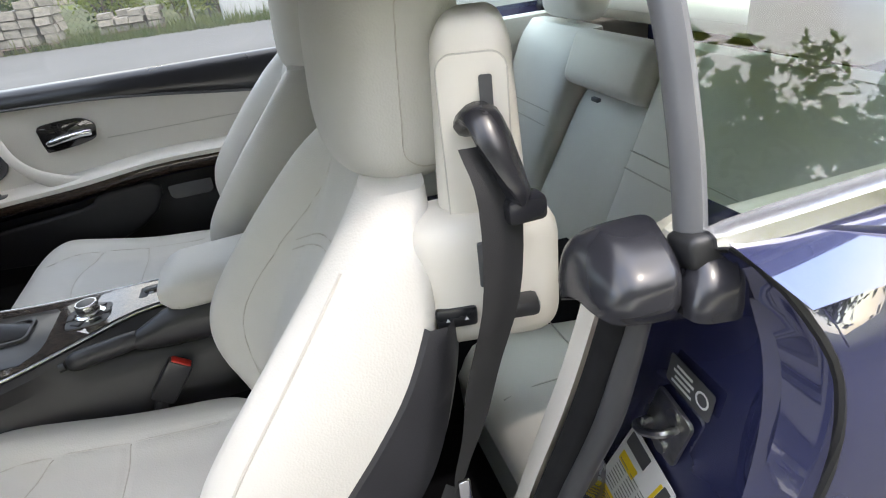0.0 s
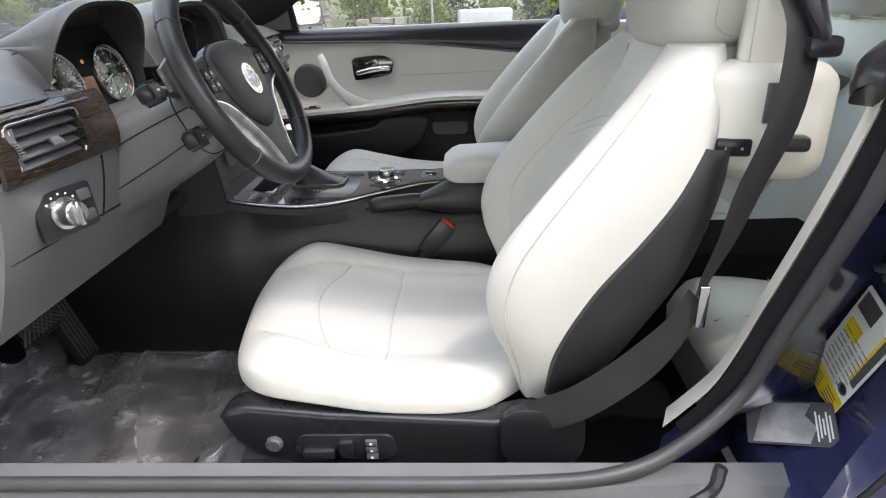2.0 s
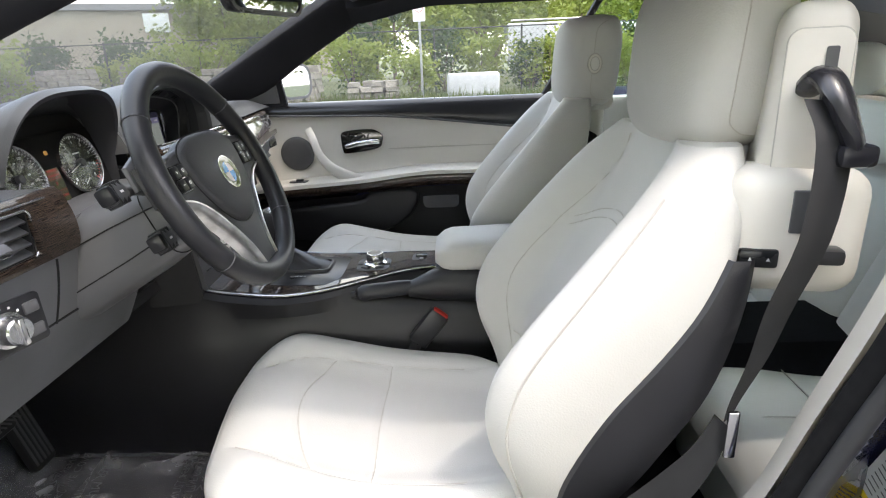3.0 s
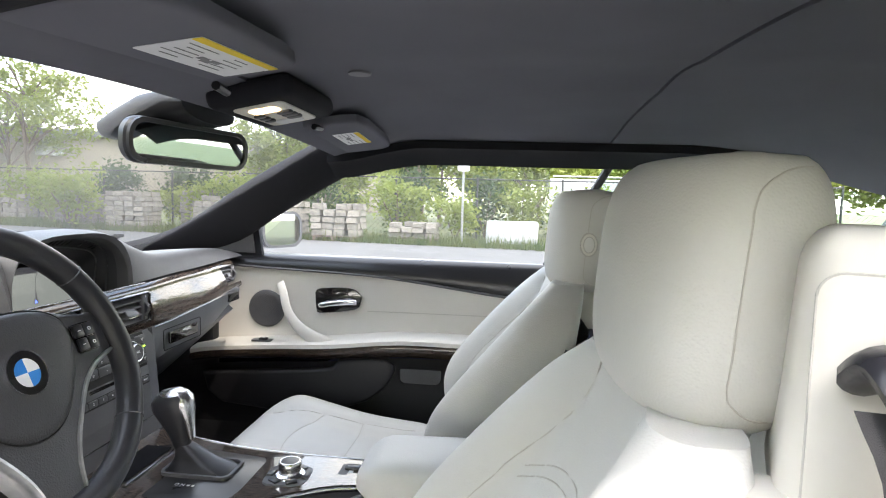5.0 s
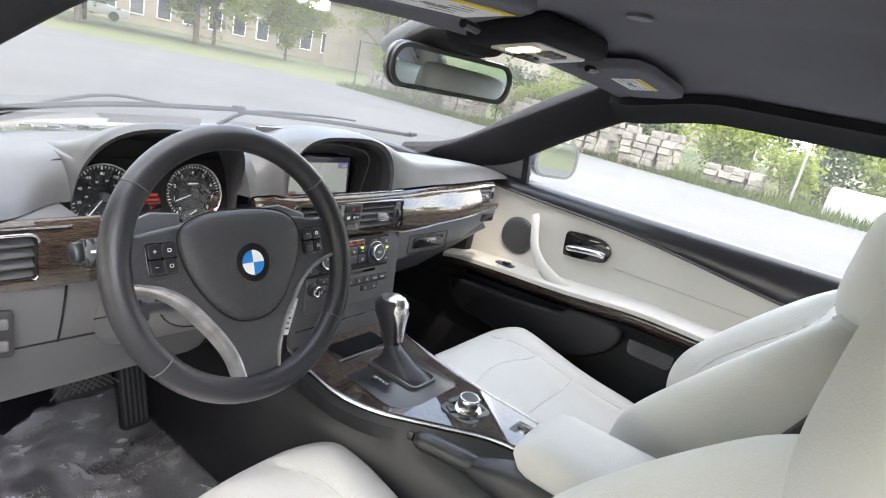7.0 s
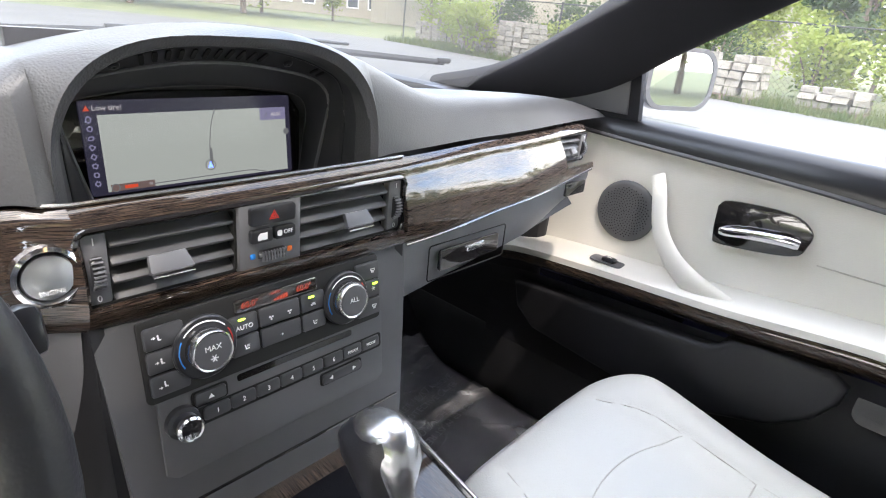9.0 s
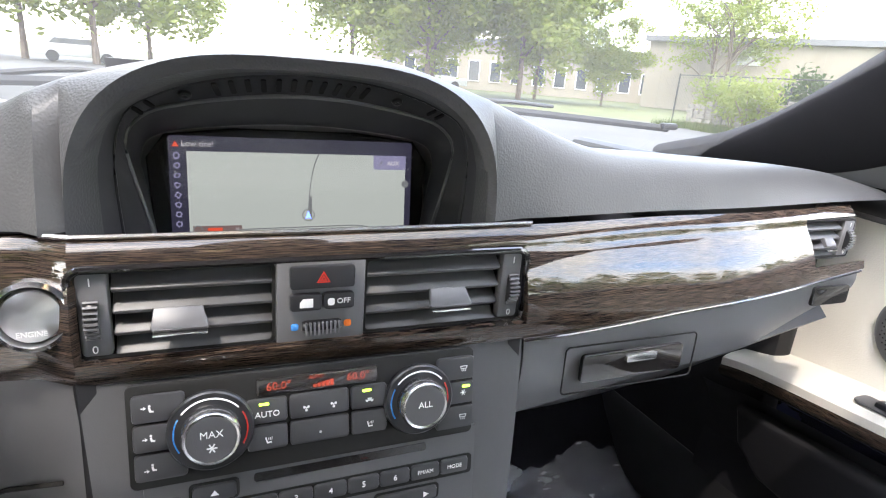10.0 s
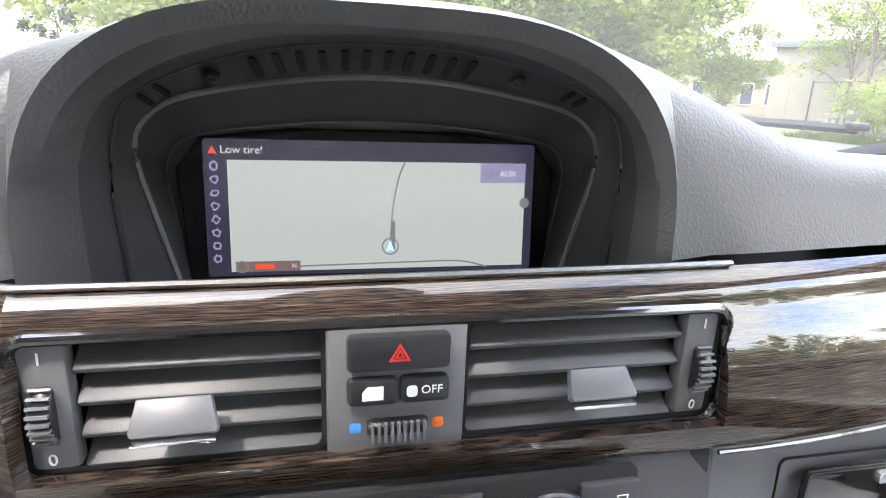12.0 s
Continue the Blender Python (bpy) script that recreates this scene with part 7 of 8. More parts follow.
part("belt_moulding", loft([[(x - 0.004 * g, y, z + 0.007 * g), (x - 0.015 * g, y, z + 0.004 * g), (x - 0.019 * g, y, z - 0.006 * g), (x - 0.016 * g, y, z - 0.011 * g), (x + 0.004, y, z - 0.011 * g), (x + 0.004, y, z + 0.005 * g)] for x, y, z, g in ((-0.764, -1.112, 0.990, 0.55), (-0.765, -1.125, 0.992, 0.85), (-0.767, -1.16, 0.995, 1), (-0.770, -1.25, 1.000, 1), (-0.775, -1.45, 1.009, 1), (-0.772, -1.9, 1.014, 1))]), SILVER, body, "satin silver belt moulding")
part("outer_deck", sheet(lambda u, v: (-0.770 - 0.07 * v, -1.118 - 1.2 * u, 0.990 + 0.018 * u - 0.012 * v), 10, 4), PAINT, body)
seal_line = [inner(0.485 + 0.485 * k / 30) + Vector((-0.003, 0.006, 0)) for k in range(31)]
part("door_seal", tube(seal_line, 0.0085, 10, flat=1.4), FELT, body, "black felted door seal")
part("door_seal", tube(catmull([(-0.735, 0.35, 0.464), (-0.735, -0.40, 0.464), (-0.735, -0.72, 0.466), (-0.728, -0.85, 0.474), (-0.708, -0.935, 0.502)] + [seal_line[i] + Vector((-0.017 if i < 30 else -0.006, -0.009, 0)) for i in (5, 11, 17, 23, 30)], 60), 0.010, 10), SEAL_GREY, body, "grey rubber door seal")
def seal_cap(x, y, z, w, d, h):
    """A moulded cap: narrow crest, broad skirt, the inner side drawn down into a flap."""
    rings = []
    for k in range(15):
        v = k / 14
        e = (1 - max(0, (v - 0.45) / 0.55) ** 2.2 * 0.80) * (0.86 + 0.14 * smooth(0, 0.25, v))
        ring = []
        for a in [2 * math.pi * j / 36 for j in range(36)]:
            cx, cy = signed_pow(math.cos(a), 0.55), signed_pow(math.sin(a), 0.6)
            drop = (0.50 * h * smooth(0.1, 1, cx) - 0.10 * h * cy) * (1 - v)
            ring.append((x + w * e * cx + 0.010 * v, y + d * (0.75 + 0.25 * e) * cy * (1 - 0.25 * v) - 0.012 * v * v, z + h * (v - 0.5) - drop))
        rings.append(ring)
    return loft(rings)


part("seal_block", seal_cap(-0.740, -1.064, 0.970, 0.045, 0.032, 0.046), GLOSS_ARM, body, "moulded rubber block at the top of the door jamb")
part("seal_block", seal_cap(-0.776, -1.108, 0.960, 0.019, 0.022, 0.036), GLOSS_ARM, body)
part("channel_foot", box(0.030, 0.030, 0.024, 0.006, m=Matrix.Translation((-0.757, -1.112, 0.978)) @ Matrix.Rotation(radians(12), 4, "Y"), seg=3), RUBBER, body)
part("glass_channel", tube(catmull([(-0.752, -1.112, 0.972), (-0.735, -1.112, 1.05), (-0.70, -1.113, 1.14), (-0.625, -1.115, 1.255)], 14), 0.0125, 10, flat=0.8, up=(0, 1, 0)), GREYD, body, "upright grey rubber glass channel")
ST = facing((-0.700, -1.154, 0.744), (0, 1, 0), (-0.28, 0, 1))
stk = part("door_striker", slab(rounded(0.050, 0.075, 0.008, 4), 0.004, 0.002, ST), STEEL, body, "galvanised door striker")
part("striker_loop", moved(tube(catmull([(0.012, 0.016, 0.003), (0.010, 0.014, 0.020), (-0.006, -0.004, 0.024), (-0.018, -0.012, 0.020), (-0.018, -0.013, 0.003)], 16), 0.0045, 8), ST), STEEL, stk)
for q in (0.026, -0.026):
    part("bolt", moved(lathe([(0.008, 0.004), (0.008, 0.007), (0.004, 0.0075), (0, 0.0065)], 16), ST @ Matrix.Translation((0.004, q, 0))), STEEL, stk)
LB = facing((-0.650, -1.1535, 0.598), (0, 1, 0), (-0.39, 0, 0.92))
LT = LB @ Matrix.Translation((0, 0, 0.0008))
lab = part("tyre_label", slab(rounded(0.078, 0.190, 0.004, 3), 0.0008, 0, LB), WHITE, body, "white and yellow tyre pressure label")
part("label_box", slab(rounded(0.076, 0.036, 0.003, 2, 0, -0.076), 0.0004, 0, LT), YELLOW, lab, "yellow print box")
part("label_heading", slab(rounded(0.010, 0.110, 0.001, 1, 0.030, 0.030), 0.0004, 0, LT), BLACK, lab, "black heading strip")
part("label_heading", slab(rounded(0.004, 0.100, 0.001, 1, 0.0225, 0.030), 0.0004, 0, LT), YELLOW, lab)
part("label_box", slab(rounded(0.034, 0.030, 0.001, 1, -0.018, 0.072), 0.0004, 0, LT), BLACK, lab)
part("label_box", slab(rounded(0.028, 0.024, 0.001, 1, -0.018, 0.030), 0.0004, 0, LT), YELLOW, lab)
part("label_ring", moved(lathe([(0.009, 0), (0.009, 0.0004), (0.006, 0.0004), (0.006, 0)], 20), LT @ Matrix.Translation((0.024, -0.044, 0))), GREYP, lab)
part("print_block", joined(*[box(0.016, 0.0016, 0.0003, 0, m=LT @ Matrix.Translation((-0.022 + 0.020 * (k % 3), -0.048 + 0.009 * (k // 3), 0.0004))) for k in range(27)]), GREYP, lab, flat=True)
part("print_block", joined(*[box(0.024, 0.002, 0.0003, 0, m=LT @ Matrix.Translation((-0.018 + 0.034 * (k % 2), -0.086 + 0.006 * (k // 2), 0.0007))) for k in range(8)]), GREYP, lab, flat=True)
WM = facing((-0.722, -1.1535, 0.812), (0, 1, 0), (-0.14, 0, 1))
wp = part("warning_plate", slab(rounded(0.056, 0.034, 0.003, 2), 0.0008, 0, WM), BLACK, body, "black warning sticker")
part("print_block", joined(*[box(0.026 - 0.006 * (k % 2), 0.003, 0.0003, 0, m=WM @ Matrix.Translation((-0.008, -0.011 + 0.0065 * k, 0.001))) for k in range(4)]), WHITE, wp, flat=True)
part("warning_sign", band([(0.016 + 0.008 * math.cos(a), 0.009 * math.sin(a)) for a in [0.524 * k for k in range(12)]], [(0.016 + 0.006 * math.cos(a), 0.007 * math.sin(a)) for a in [0.524 * k for k in range(12)]], 0.0003, WM @ Matrix.Translation((0, 0, 0.0008))), WHITE, wp)
DM = facing((-0.655, -1.098, 0.492), (-0.25, 0.35, 0.9), (-0.35, -0.9, 0.2))
dp = part("data_plate", slab(rounded(0.066, 0.105, 0.003, 2), 0.0008, 0, DM), BLACK, body, "black and silver data sticker")
part("label_box", slab([(-0.030, -0.030), (0.030, -0.046), (0.030, 0.020), (0.006, 0.030), (-0.012, 0.018), (-0.030, 0.026)], 0.0004, 0, DM @ Matrix.Translation((0, 0, 0.0009))), SCUFFED, dp, "bright silver print field")
part("print_block", joined(*[box(0.044 - 0.010 * (k % 3), 0.0022, 0.0003, 0, m=DM @ Matrix.Translation((0.004, 0.030 + 0.004 * k, 0.0014))) for k in range(5)]), WHITE, dp, flat=True)
# door sill
part("sill", loft([[(-0.86, y, 0.30), (-0.85, y, 0.40), (-0.80, y, 0.435), (-0.745, y, 0.440), (-0.735, y, 0.462), (-0.700, y, 0.466), (-0.690, y, 0.44), (-0.675, y, 0.30)] for y in [0.35 - 1.50 * k / 12 for k in range(13)]], closed=False), GREYD, body, "dark grey satin door sill")
part("sill_seal", tube(catmull([(-0.775, 0.35, 0.446), (-0.775, -0.60, 0.446), (-0.775, -0.86, 0.452), (-0.768, -0.945, 0.478), (-0.756, -0.965, 0.515)], 40), 0.008, 8), SATIN, body, "black rounded sill seal")
part("sill_skirt", loft([[(-0.862, y, 0.20), (-0.868, y, 0.30), (-0.852, y, 0.40), (-0.81, y, 0.432)] for y in [0.40 - 1.55 * k / 12 for k in range(13)]], closed=False), PAINT, body)
part("inner_jamb_trim", loft([[inner(z) + Vector((0.022, 0.004, 0)), inner(z) + Vector((0.065, -0.015, 0)), inner(z) + Vector((0.115, -0.15, 0))] for z in [0.46 + 0.48 * k / 20 for k in range(21)]], closed=False), BEIGE, body, "beige inner pillar trim")
part("chrome_clip", box(0.006, 0.05, 0.004, 0.001, (-0.655, -0.88, 0.36)), CHROME, body)

# closing panels of the body
part("roof_skin", sheet(lambda u, v: ((-0.66 + 1.32 * u) * (1 - 0.02 * v), -0.40 - 1.62 * v, 1.385 - 0.16 * (2 * u - 1) ** 4 * 0.6 - 0.03 * (1 - smooth(0, 0.25, v)) - 0.16 * smooth(0.55, 1.0, v)), 24, 20, 0.004), PAINT, body, "navy folding roof skin")
part("quarter_panel", sheet(lambda u, v: (0.80 + 0.085 * math.sin(min(v * 1.6, 1.57)), -1.06 - 1.34 * u, 0.96 - 0.64 * v), 16, 12), PAINT, body, "navy rear quarter panel")
part("boot_lid", sheet(lambda u, v: (-0.80 + 1.6 * u, -2.24 - 0.42 * v, 0.985 - 0.05 * v - 0.05 * (2 * u - 1) ** 4), 16, 8, 0.004), PAINT, body, "navy boot lid")
part("tail_panel", sheet(lambda u, v: (-0.84 + 1.68 * u, -2.66 - 0.05 * math.sin(3.1 * v) + 0.10 * (2 * u - 1) ** 4, 0.935 - 0.60 * v), 16, 8, 0.004), PAINT, body, "navy tail panel")
for s in (1, -1):
    part("front_wing", sheet(lambda u, v: (s * (0.80 + 0.075 * math.sin(min(v * 2.2, 1.57))), 0.16 + 1.30 * u, 0.86 - 0.10 * u * u - 0.50 * v), 14, 8, 0.004 * s), PAINT, body, "navy front wing")
# bonnet seen over the dash
def bonnet_f(u, v):
    x = -0.80 + 1.6 * u
    return x, 0.60 + 0.95 * v - 0.16 * (2 * u - 1) ** 2, 0.870 - 0.10 * v * v - 0.10 * (2 * u - 1) ** 4 - 0.03 * v + 0.012 * math.exp(-((abs(x) - 0.42) / 0.05) ** 2)


part("bonnet", sheet(bonnet_f, 30, 14), PAINT, body, "navy bonnet")
for pts in ([(-0.52, 0.27, 0.990), (-0.22, 0.38, 1.003), (0.085, 0.40, 1.012)], [(0.09, 0.41, 1.006), (0.40, 0.39, 1.000), (0.70, 0.33, 0.988)]):
    w = thing("wiper", "black windscreen wiper at rest", "wiper", pts[1], "wipers")
    part("blade", tube(catmull(pts, 14), 0.0042, 6, flat=1.6), RUBBER, w, "black wiper blade")
    part("arm", tube(catmull([Vector(pts[1]) + Vector((0.10, 0.012, 0.010)), Vector(pts[1]) + Vector((-0.02, 0.03, 0.012)), Vector(pts[0]) + Vector((0.10, 0.08, -0.01)), Vector(pts[0]) + Vector((0.03, 0.13, -0.06))], 12), [0.0045 + 0.0005 * k for k in range(12)], 8, flat=0.7), RUBBER, w, "black wiper arm")
    part("tip", box(0.035, 0.014, 0.012, 0.004, Vector(pts[2]) + Vector((0.0, 0.0, 0.004))), RUBBER, w)

# ---- floor things ----
def film_z(x, y):
    ridge = max(0.0, 1 - 9 * abs(noise.noise(Vector((x * 7 + y * 4, y * 4 - x * 2, 9))))) ** 2 * max(0.0, noise.noise(Vector((x * 5, y * 5, 2))) + 0.25)
    ridge += 0.9 * max(0.0, 1 - 8 * abs(noise.noise(Vector((x * 5 - y * 9, y * 11, 4))))) ** 2 * max(0.0, noise.noise(Vector((x * 6, y * 6, 7))) + 0.15)
    return 0.296 + 0.18 * smooth(0.20, 0.48, y) + 0.006 * noise.noise(Vector((x * 9, y * 9, 1))) + 0.0042 * noise.noise(Vector((x * 34, y * 28, 5))) + 0.030 * ridge


def film_words(x, y, turn, parent):
    """Two printed lines lying on the film."""
    for j, word in enumerate(("DEALER MUST REMOVE", "PROTECTIVE COVER")):
        ob = lettering(word, 0.0225, Matrix.Translation((x, y, 0)) @ Matrix.Rotation(radians(turn), 4, "Z") @ Matrix.Translation((0, -0.025 * j, 0)), "printed_line", BLACK, parent)
        for v in ob.data.vertices:
            v.co.z = film_z(v.co.x, v.co.y) + 0.0012


for x0, x1, nm, lbl in ((-0.67, -0.15, "floor_film", "clear protective film with printed words over the driver floor"), (0.15, 0.68, "floor_film", "clear protective film with printed words over the passenger floor")):
    fl = thing(nm, lbl, "floor cover", ((x0 + x1) / 2, 0, 0.29), "floor films")
    film = part("sheet", sheet(lambda u, v: (x0 + (x1 - x0) * u + 0.01 * noise.noise(Vector((v * 8, u * 3, x0))), 0.34 - 0.72 * v, film_z(x0 + (x1 - x0) * u, 0.34 - 0.72 * v)), 170, 210), FILM, fl, "wrinkled glossy film")
    for px, py, turn in ((0.13, -0.15, 10), (0.12, -0.02, 190), (0.13, -0.28, 12), (0.38, -0.10, 10), (0.40, -0.24, 100), (0.36, 0.06, 190), (0.13, 0.12, 12), (0.40, 0.16, 8)):
        film_words(x0 + px, py, turn, film)

pd = thing("brake_pedal", "wide rubber brake pedal with a grid tread", "pedal", (-0.36, 0.16, 0.45))
PM = facing((-0.350, 0.195, 0.485), (0, -0.86, 0.51))
pad_ = part("pad", slab(rounded(0.105, 0.070, 0.012, 4), 0.012, 0.004, PM), RUBBER, pd)
for k in range(7):
    for s in (45, -45):
        part("tread", box(0.075, 0.003, 0.003, 0, m=PM @ Matrix.Translation((-0.036 + 0.012 * k, 0, 0.013)) @ Matrix.Rotation(radians(s), 4, "Z")), BLACK, pad_)
part("arm", tube([PM @ Vector((0, 0.02, 0)), (-0.350, 0.26, 0.58), (-0.350, 0.30, 0.70)], 0.011, 8), SATIN, pd)
gp = thing("accelerator_pedal", "long black accelerator pedal", "pedal", (-0.22, 0.1, 0.36))
GM = facing((-0.232, 0.235, 0.405), (0, -0.96, 0.28))
gpad = part("pad", slab(rounded(0.062, 0.19, 0.012, 4), 0.014, 0.005, GM), RUBBER, gp)
for k in range(5):
    part("tread", box(0.005, 0.165, 0.003, 0, m=GM @ Matrix.Translation((-0.022 + 0.011 * k, 0, 0.0145))), BLACK, gpad)
rest = thing("foot_rest", "black ribbed foot rest", "foot rest", (-0.62, 0.15, 0.36))
part("pad", box(0.09, 0.022, 0.26, 0.008, m=Matrix.Translation((-0.63, 0.19, 0.42)) @ Matrix.Rotation(radians(-38), 4, "X")), RUBBER, rest)

# ---- outdoors ----
ASPHALT = material("pale_asphalt", (0.088, 0.086, 0.082), 0.9, grain=0.8, grain_size=120, stain=0.18, stain_size=0.5)
GRASS = material("grass", (0.065, 0.085, 0.024), 0.9, grain=1.0, grain_size=30, color2=(0.12, 0.12, 0.052), stain_size=0.8)
BLADES = material("grass_blades", (0.05, 0.085, 0.017), 0.8, color2=(0.12, 0.13, 0.04), stain_size=2.0)
STONE = material("quarry_stone", (0.23, 0.21, 0.175), 0.9, grain=0.8, grain_size=40, color2=(0.14, 0.128, 0.11), stain_size=2.2)
BARK = material("bark", (0.16, 0.12, 0.09), 0.95, grain=1.0, grain_size=40, stain=0.3)
LEAF_A = material("leaf_light", (0.150, 0.195, 0.028), 0.6, color2=(0.22, 0.25, 0.06), stain_size=1.5)
LEAF_B = material("leaf_dark", (0.03, 0.058, 0.014), 0.6, color2=(0.055, 0.085, 0.022), stain_size=1.5)
for leafy in (LEAF_A, LEAF_B, BLADES):
    ln, ll = leafy.node_tree.nodes, leafy.node_tree.links
    through_leaf, leaf_mix = ln.new("ShaderNodeBsdfTranslucent"), ln.new("ShaderNodeMixShader")
    leaf_mix.inputs["Fac"].default_value = 0.5
    ll.new(ln["Principled BSDF"].inputs["Base Color"].links[0].from_socket, through_leaf.inputs["Color"])
    ll.new(ln["Principled BSDF"].outputs["BSDF"], leaf_mix.inputs[1])
    ll.new(through_leaf.outputs["BSDF"], leaf_mix.inputs[2])
    ll.new(leaf_mix.outputs["Shader"], ln["Material Output"].inputs["Surface"])
STUCCO = material("beige_wall", (0.28, 0.25, 0.20), 0.9, grain=0.4, grain_size=30, stain=0.08, stain_size=0.6)
WINDOW_DARK = material("dark_pane", (0.05, 0.06, 0.07), 0.15, coat=0.5)
CARWHITE = material("white_car_paint", (0.42, 0.425, 0.43), 0.3, coat=1.0)
TARP = material("white_tarp", (0.42, 0.425, 0.425), 0.5, grain=0.6, grain_size=12, stain=0.15)
FENCE = material("fence_wire", (0.03, 0.03, 0.03), 0.6, stain=0.1)

random.seed(3)


def ground_edge(y):
    """Where the paving ends and the grass begins, on the passenger side."""
    return 12.9 + 0.12 * max(y, -3)


tagged(part("ground", sheet(lambda u, v: (-900 + 1800 * u, -900 + 1800 * v, -0.03), 2, 2), GRASS, flat=True), "sunlit rough grass reaching the horizon", "grass", kind="structure")
pave = [(-40.0, 60), (-15.0, 24), (-9.0, 16), (-8.6, -9), (-6, -12), (14.2, -16), (13.0, -3), (13.4, 3), (14.6, 8), (17.0, 13), (16.5, 15.5), (13.8, 18.8), (8, 22.5), (-2, 26), (-4, 60)]
tagged(part("road", slab(pave, 0.03, 0, Matrix.Translation((0, 0, -0.03))), ASPHALT, flat=True), "pale sun-bleached asphalt lot", "paving", kind="structure")


def leaf_cloud(n, centre, size, leaf, bm, seed, squash=1.0):
    """Small folded leaves scattered in uneven clumps."""
    rnd = random.Random(seed)
    clumps = []
    for _ in range(max(6, n // 60)):
        a, b, r = rnd.uniform(0, 6.283), rnd.uniform(-1, 1), rnd.uniform(0.35, 1.0)
        q = math.sqrt(1 - b * b)
        clumps.append((Vector((q * math.cos(a), q * math.sin(a), b * squash)) * r * size, rnd.uniform(0.16, 0.34) * size))
    for _ in range(n):
        c, r = rnd.choice(clumps)
        p = Vector(centre) + c + Vector((rnd.gauss(0, 0.6), rnd.gauss(0, 0.6), rnd.gauss(0, 0.5))) * r
        d = Vector((rnd.gauss(0, 1), rnd.gauss(0, 1), rnd.gauss(0, 0.6))).normalized()
        e = d.cross(Vector((rnd.gauss(0, 1), rnd.gauss(0, 1), rnd.gauss(0, 1)))).normalized()
        k = leaf * rnd.uniform(0.6, 1.4)
        v = [bm.verts.new(p + q) for q in (-d * k, e * k * 0.5, d * k, -e * k * 0.5)]
        bm.faces.new(v)


def tree_proto(name, h, spread, leaf_mat, n, leaf, seed, label, lean=0.0, bare=False):
    rnd = random.Random(seed)
    t = thing(name, label, "tree")
    limbs = []
    trunk = catmull([(0, 0, -0.05), (0.05 * h * lean, 0.02, h * 0.25), (0.02, 0.03 * h, h * 0.55), (0.06 * h * lean, 0.02, h * 0.9)], 10)
    limbs.append(tube(trunk, [0.019 * h * (1 - 0.085 * i) for i in range(10)], 8))
    tips = []
    for k in range(14 if bare else 9):
        a, z0 = k * 2.4 + rnd.uniform(-.4, .4), rnd.uniform(0.22, 0.75)
        s = Vector((0.02, 0.02, z0 * h))
        e = s + Vector((math.cos(a) * spread * rnd.uniform(0.5, 0.95), math.sin(a) * spread * rnd.uniform(0.5, 0.95), h * rnd.uniform(0.12, 0.3)))
        mid = (s + e) / 2 + Vector((0, 0, 0.04 * h))
        limbs.append(tube(catmull([s, mid, e], 6), [0.0075 * h * (1 - 0.14 * i) for i in range(6)], 5))
        tips.append(e)
    part("trunk", joined(*limbs), BARK, t, "grey-brown branching trunk")
    bm = bmesh.new()
    for k, e in enumerate(tips):
        leaf_cloud(n // (len(tips) + 3), e, spread * 0.55, leaf, bm, seed * 50 + k, 0.8)
    leaf_cloud(3 * n // (len(tips) + 3), (0, 0, h * (0.72 if bare else 0.60)), spread * (0.8 if bare else 0.95), leaf, bm, seed * 50 + 40, 1.0)
    part("crown", bm, leaf_mat, t, "uneven leafy crown", flat=True)
    return t


def copies(proto, places):
    for i, (x, y, s, rz) in enumerate(places):
        m = Matrix.Translation((x, y, 0)) @ Matrix.Rotation(rz, 4, "Z") @ Matrix.Diagonal((s, s, s, 1))
        if i == 0:
            proto.matrix_world = m
        else:
            c = copy_thing(proto, Matrix.Identity(4))
            c.matrix_world = m


young = tree_proto("young_tree", 6.0, 2.7, LEAF_A, 16000, 0.115, 11, "young light green street tree on the lawn")
copies(young, [(12.7, 33.0, 1.6, 0.3), (18.5, 32.0, 1.65, 1.7), (9.0, 36.5, 1.6, 2.2), (24.5, 31.5, 0.78, 0.9), (15.0, 38.0, 1.55, 4.1), (21.5, 35.0, 1.15, 5.0)])
sparse = tree_proto("sparse_tree", 6.5, 2.4, LEAF_A, 4200, 0.10, 17, "half-bare pale green tree", bare=True)
copies(sparse, [(28.0, 25.0, 1.3, 0.2), (31.0, 29.0, 1.15, 2.4)])
dark = tree_proto("dark_tree", 6.5, 1.6, LEAF_B, 4200, 0.12, 23, "dense dark green tree beyond the fence")
copies(dark, [(20.0, 2.2, 0.8, 0.0), (38.0, 14.0, 1.2, 1.3), (-6.5, -17.5, 1.15, 0.7), (-11.5, -17.0, 1.25, 2.9), (-2.0, -19.0, 1.2, 4.0), (-20.0, 55.0, 1.4, 2.0), (-32.0, 60.0, 1.5, 0.6)])
broad = tree_proto("broad_tree", 6.0, 3.0, LEAF_A, 6500, 0.14, 31, "broad yellow-green tree in the scrub")
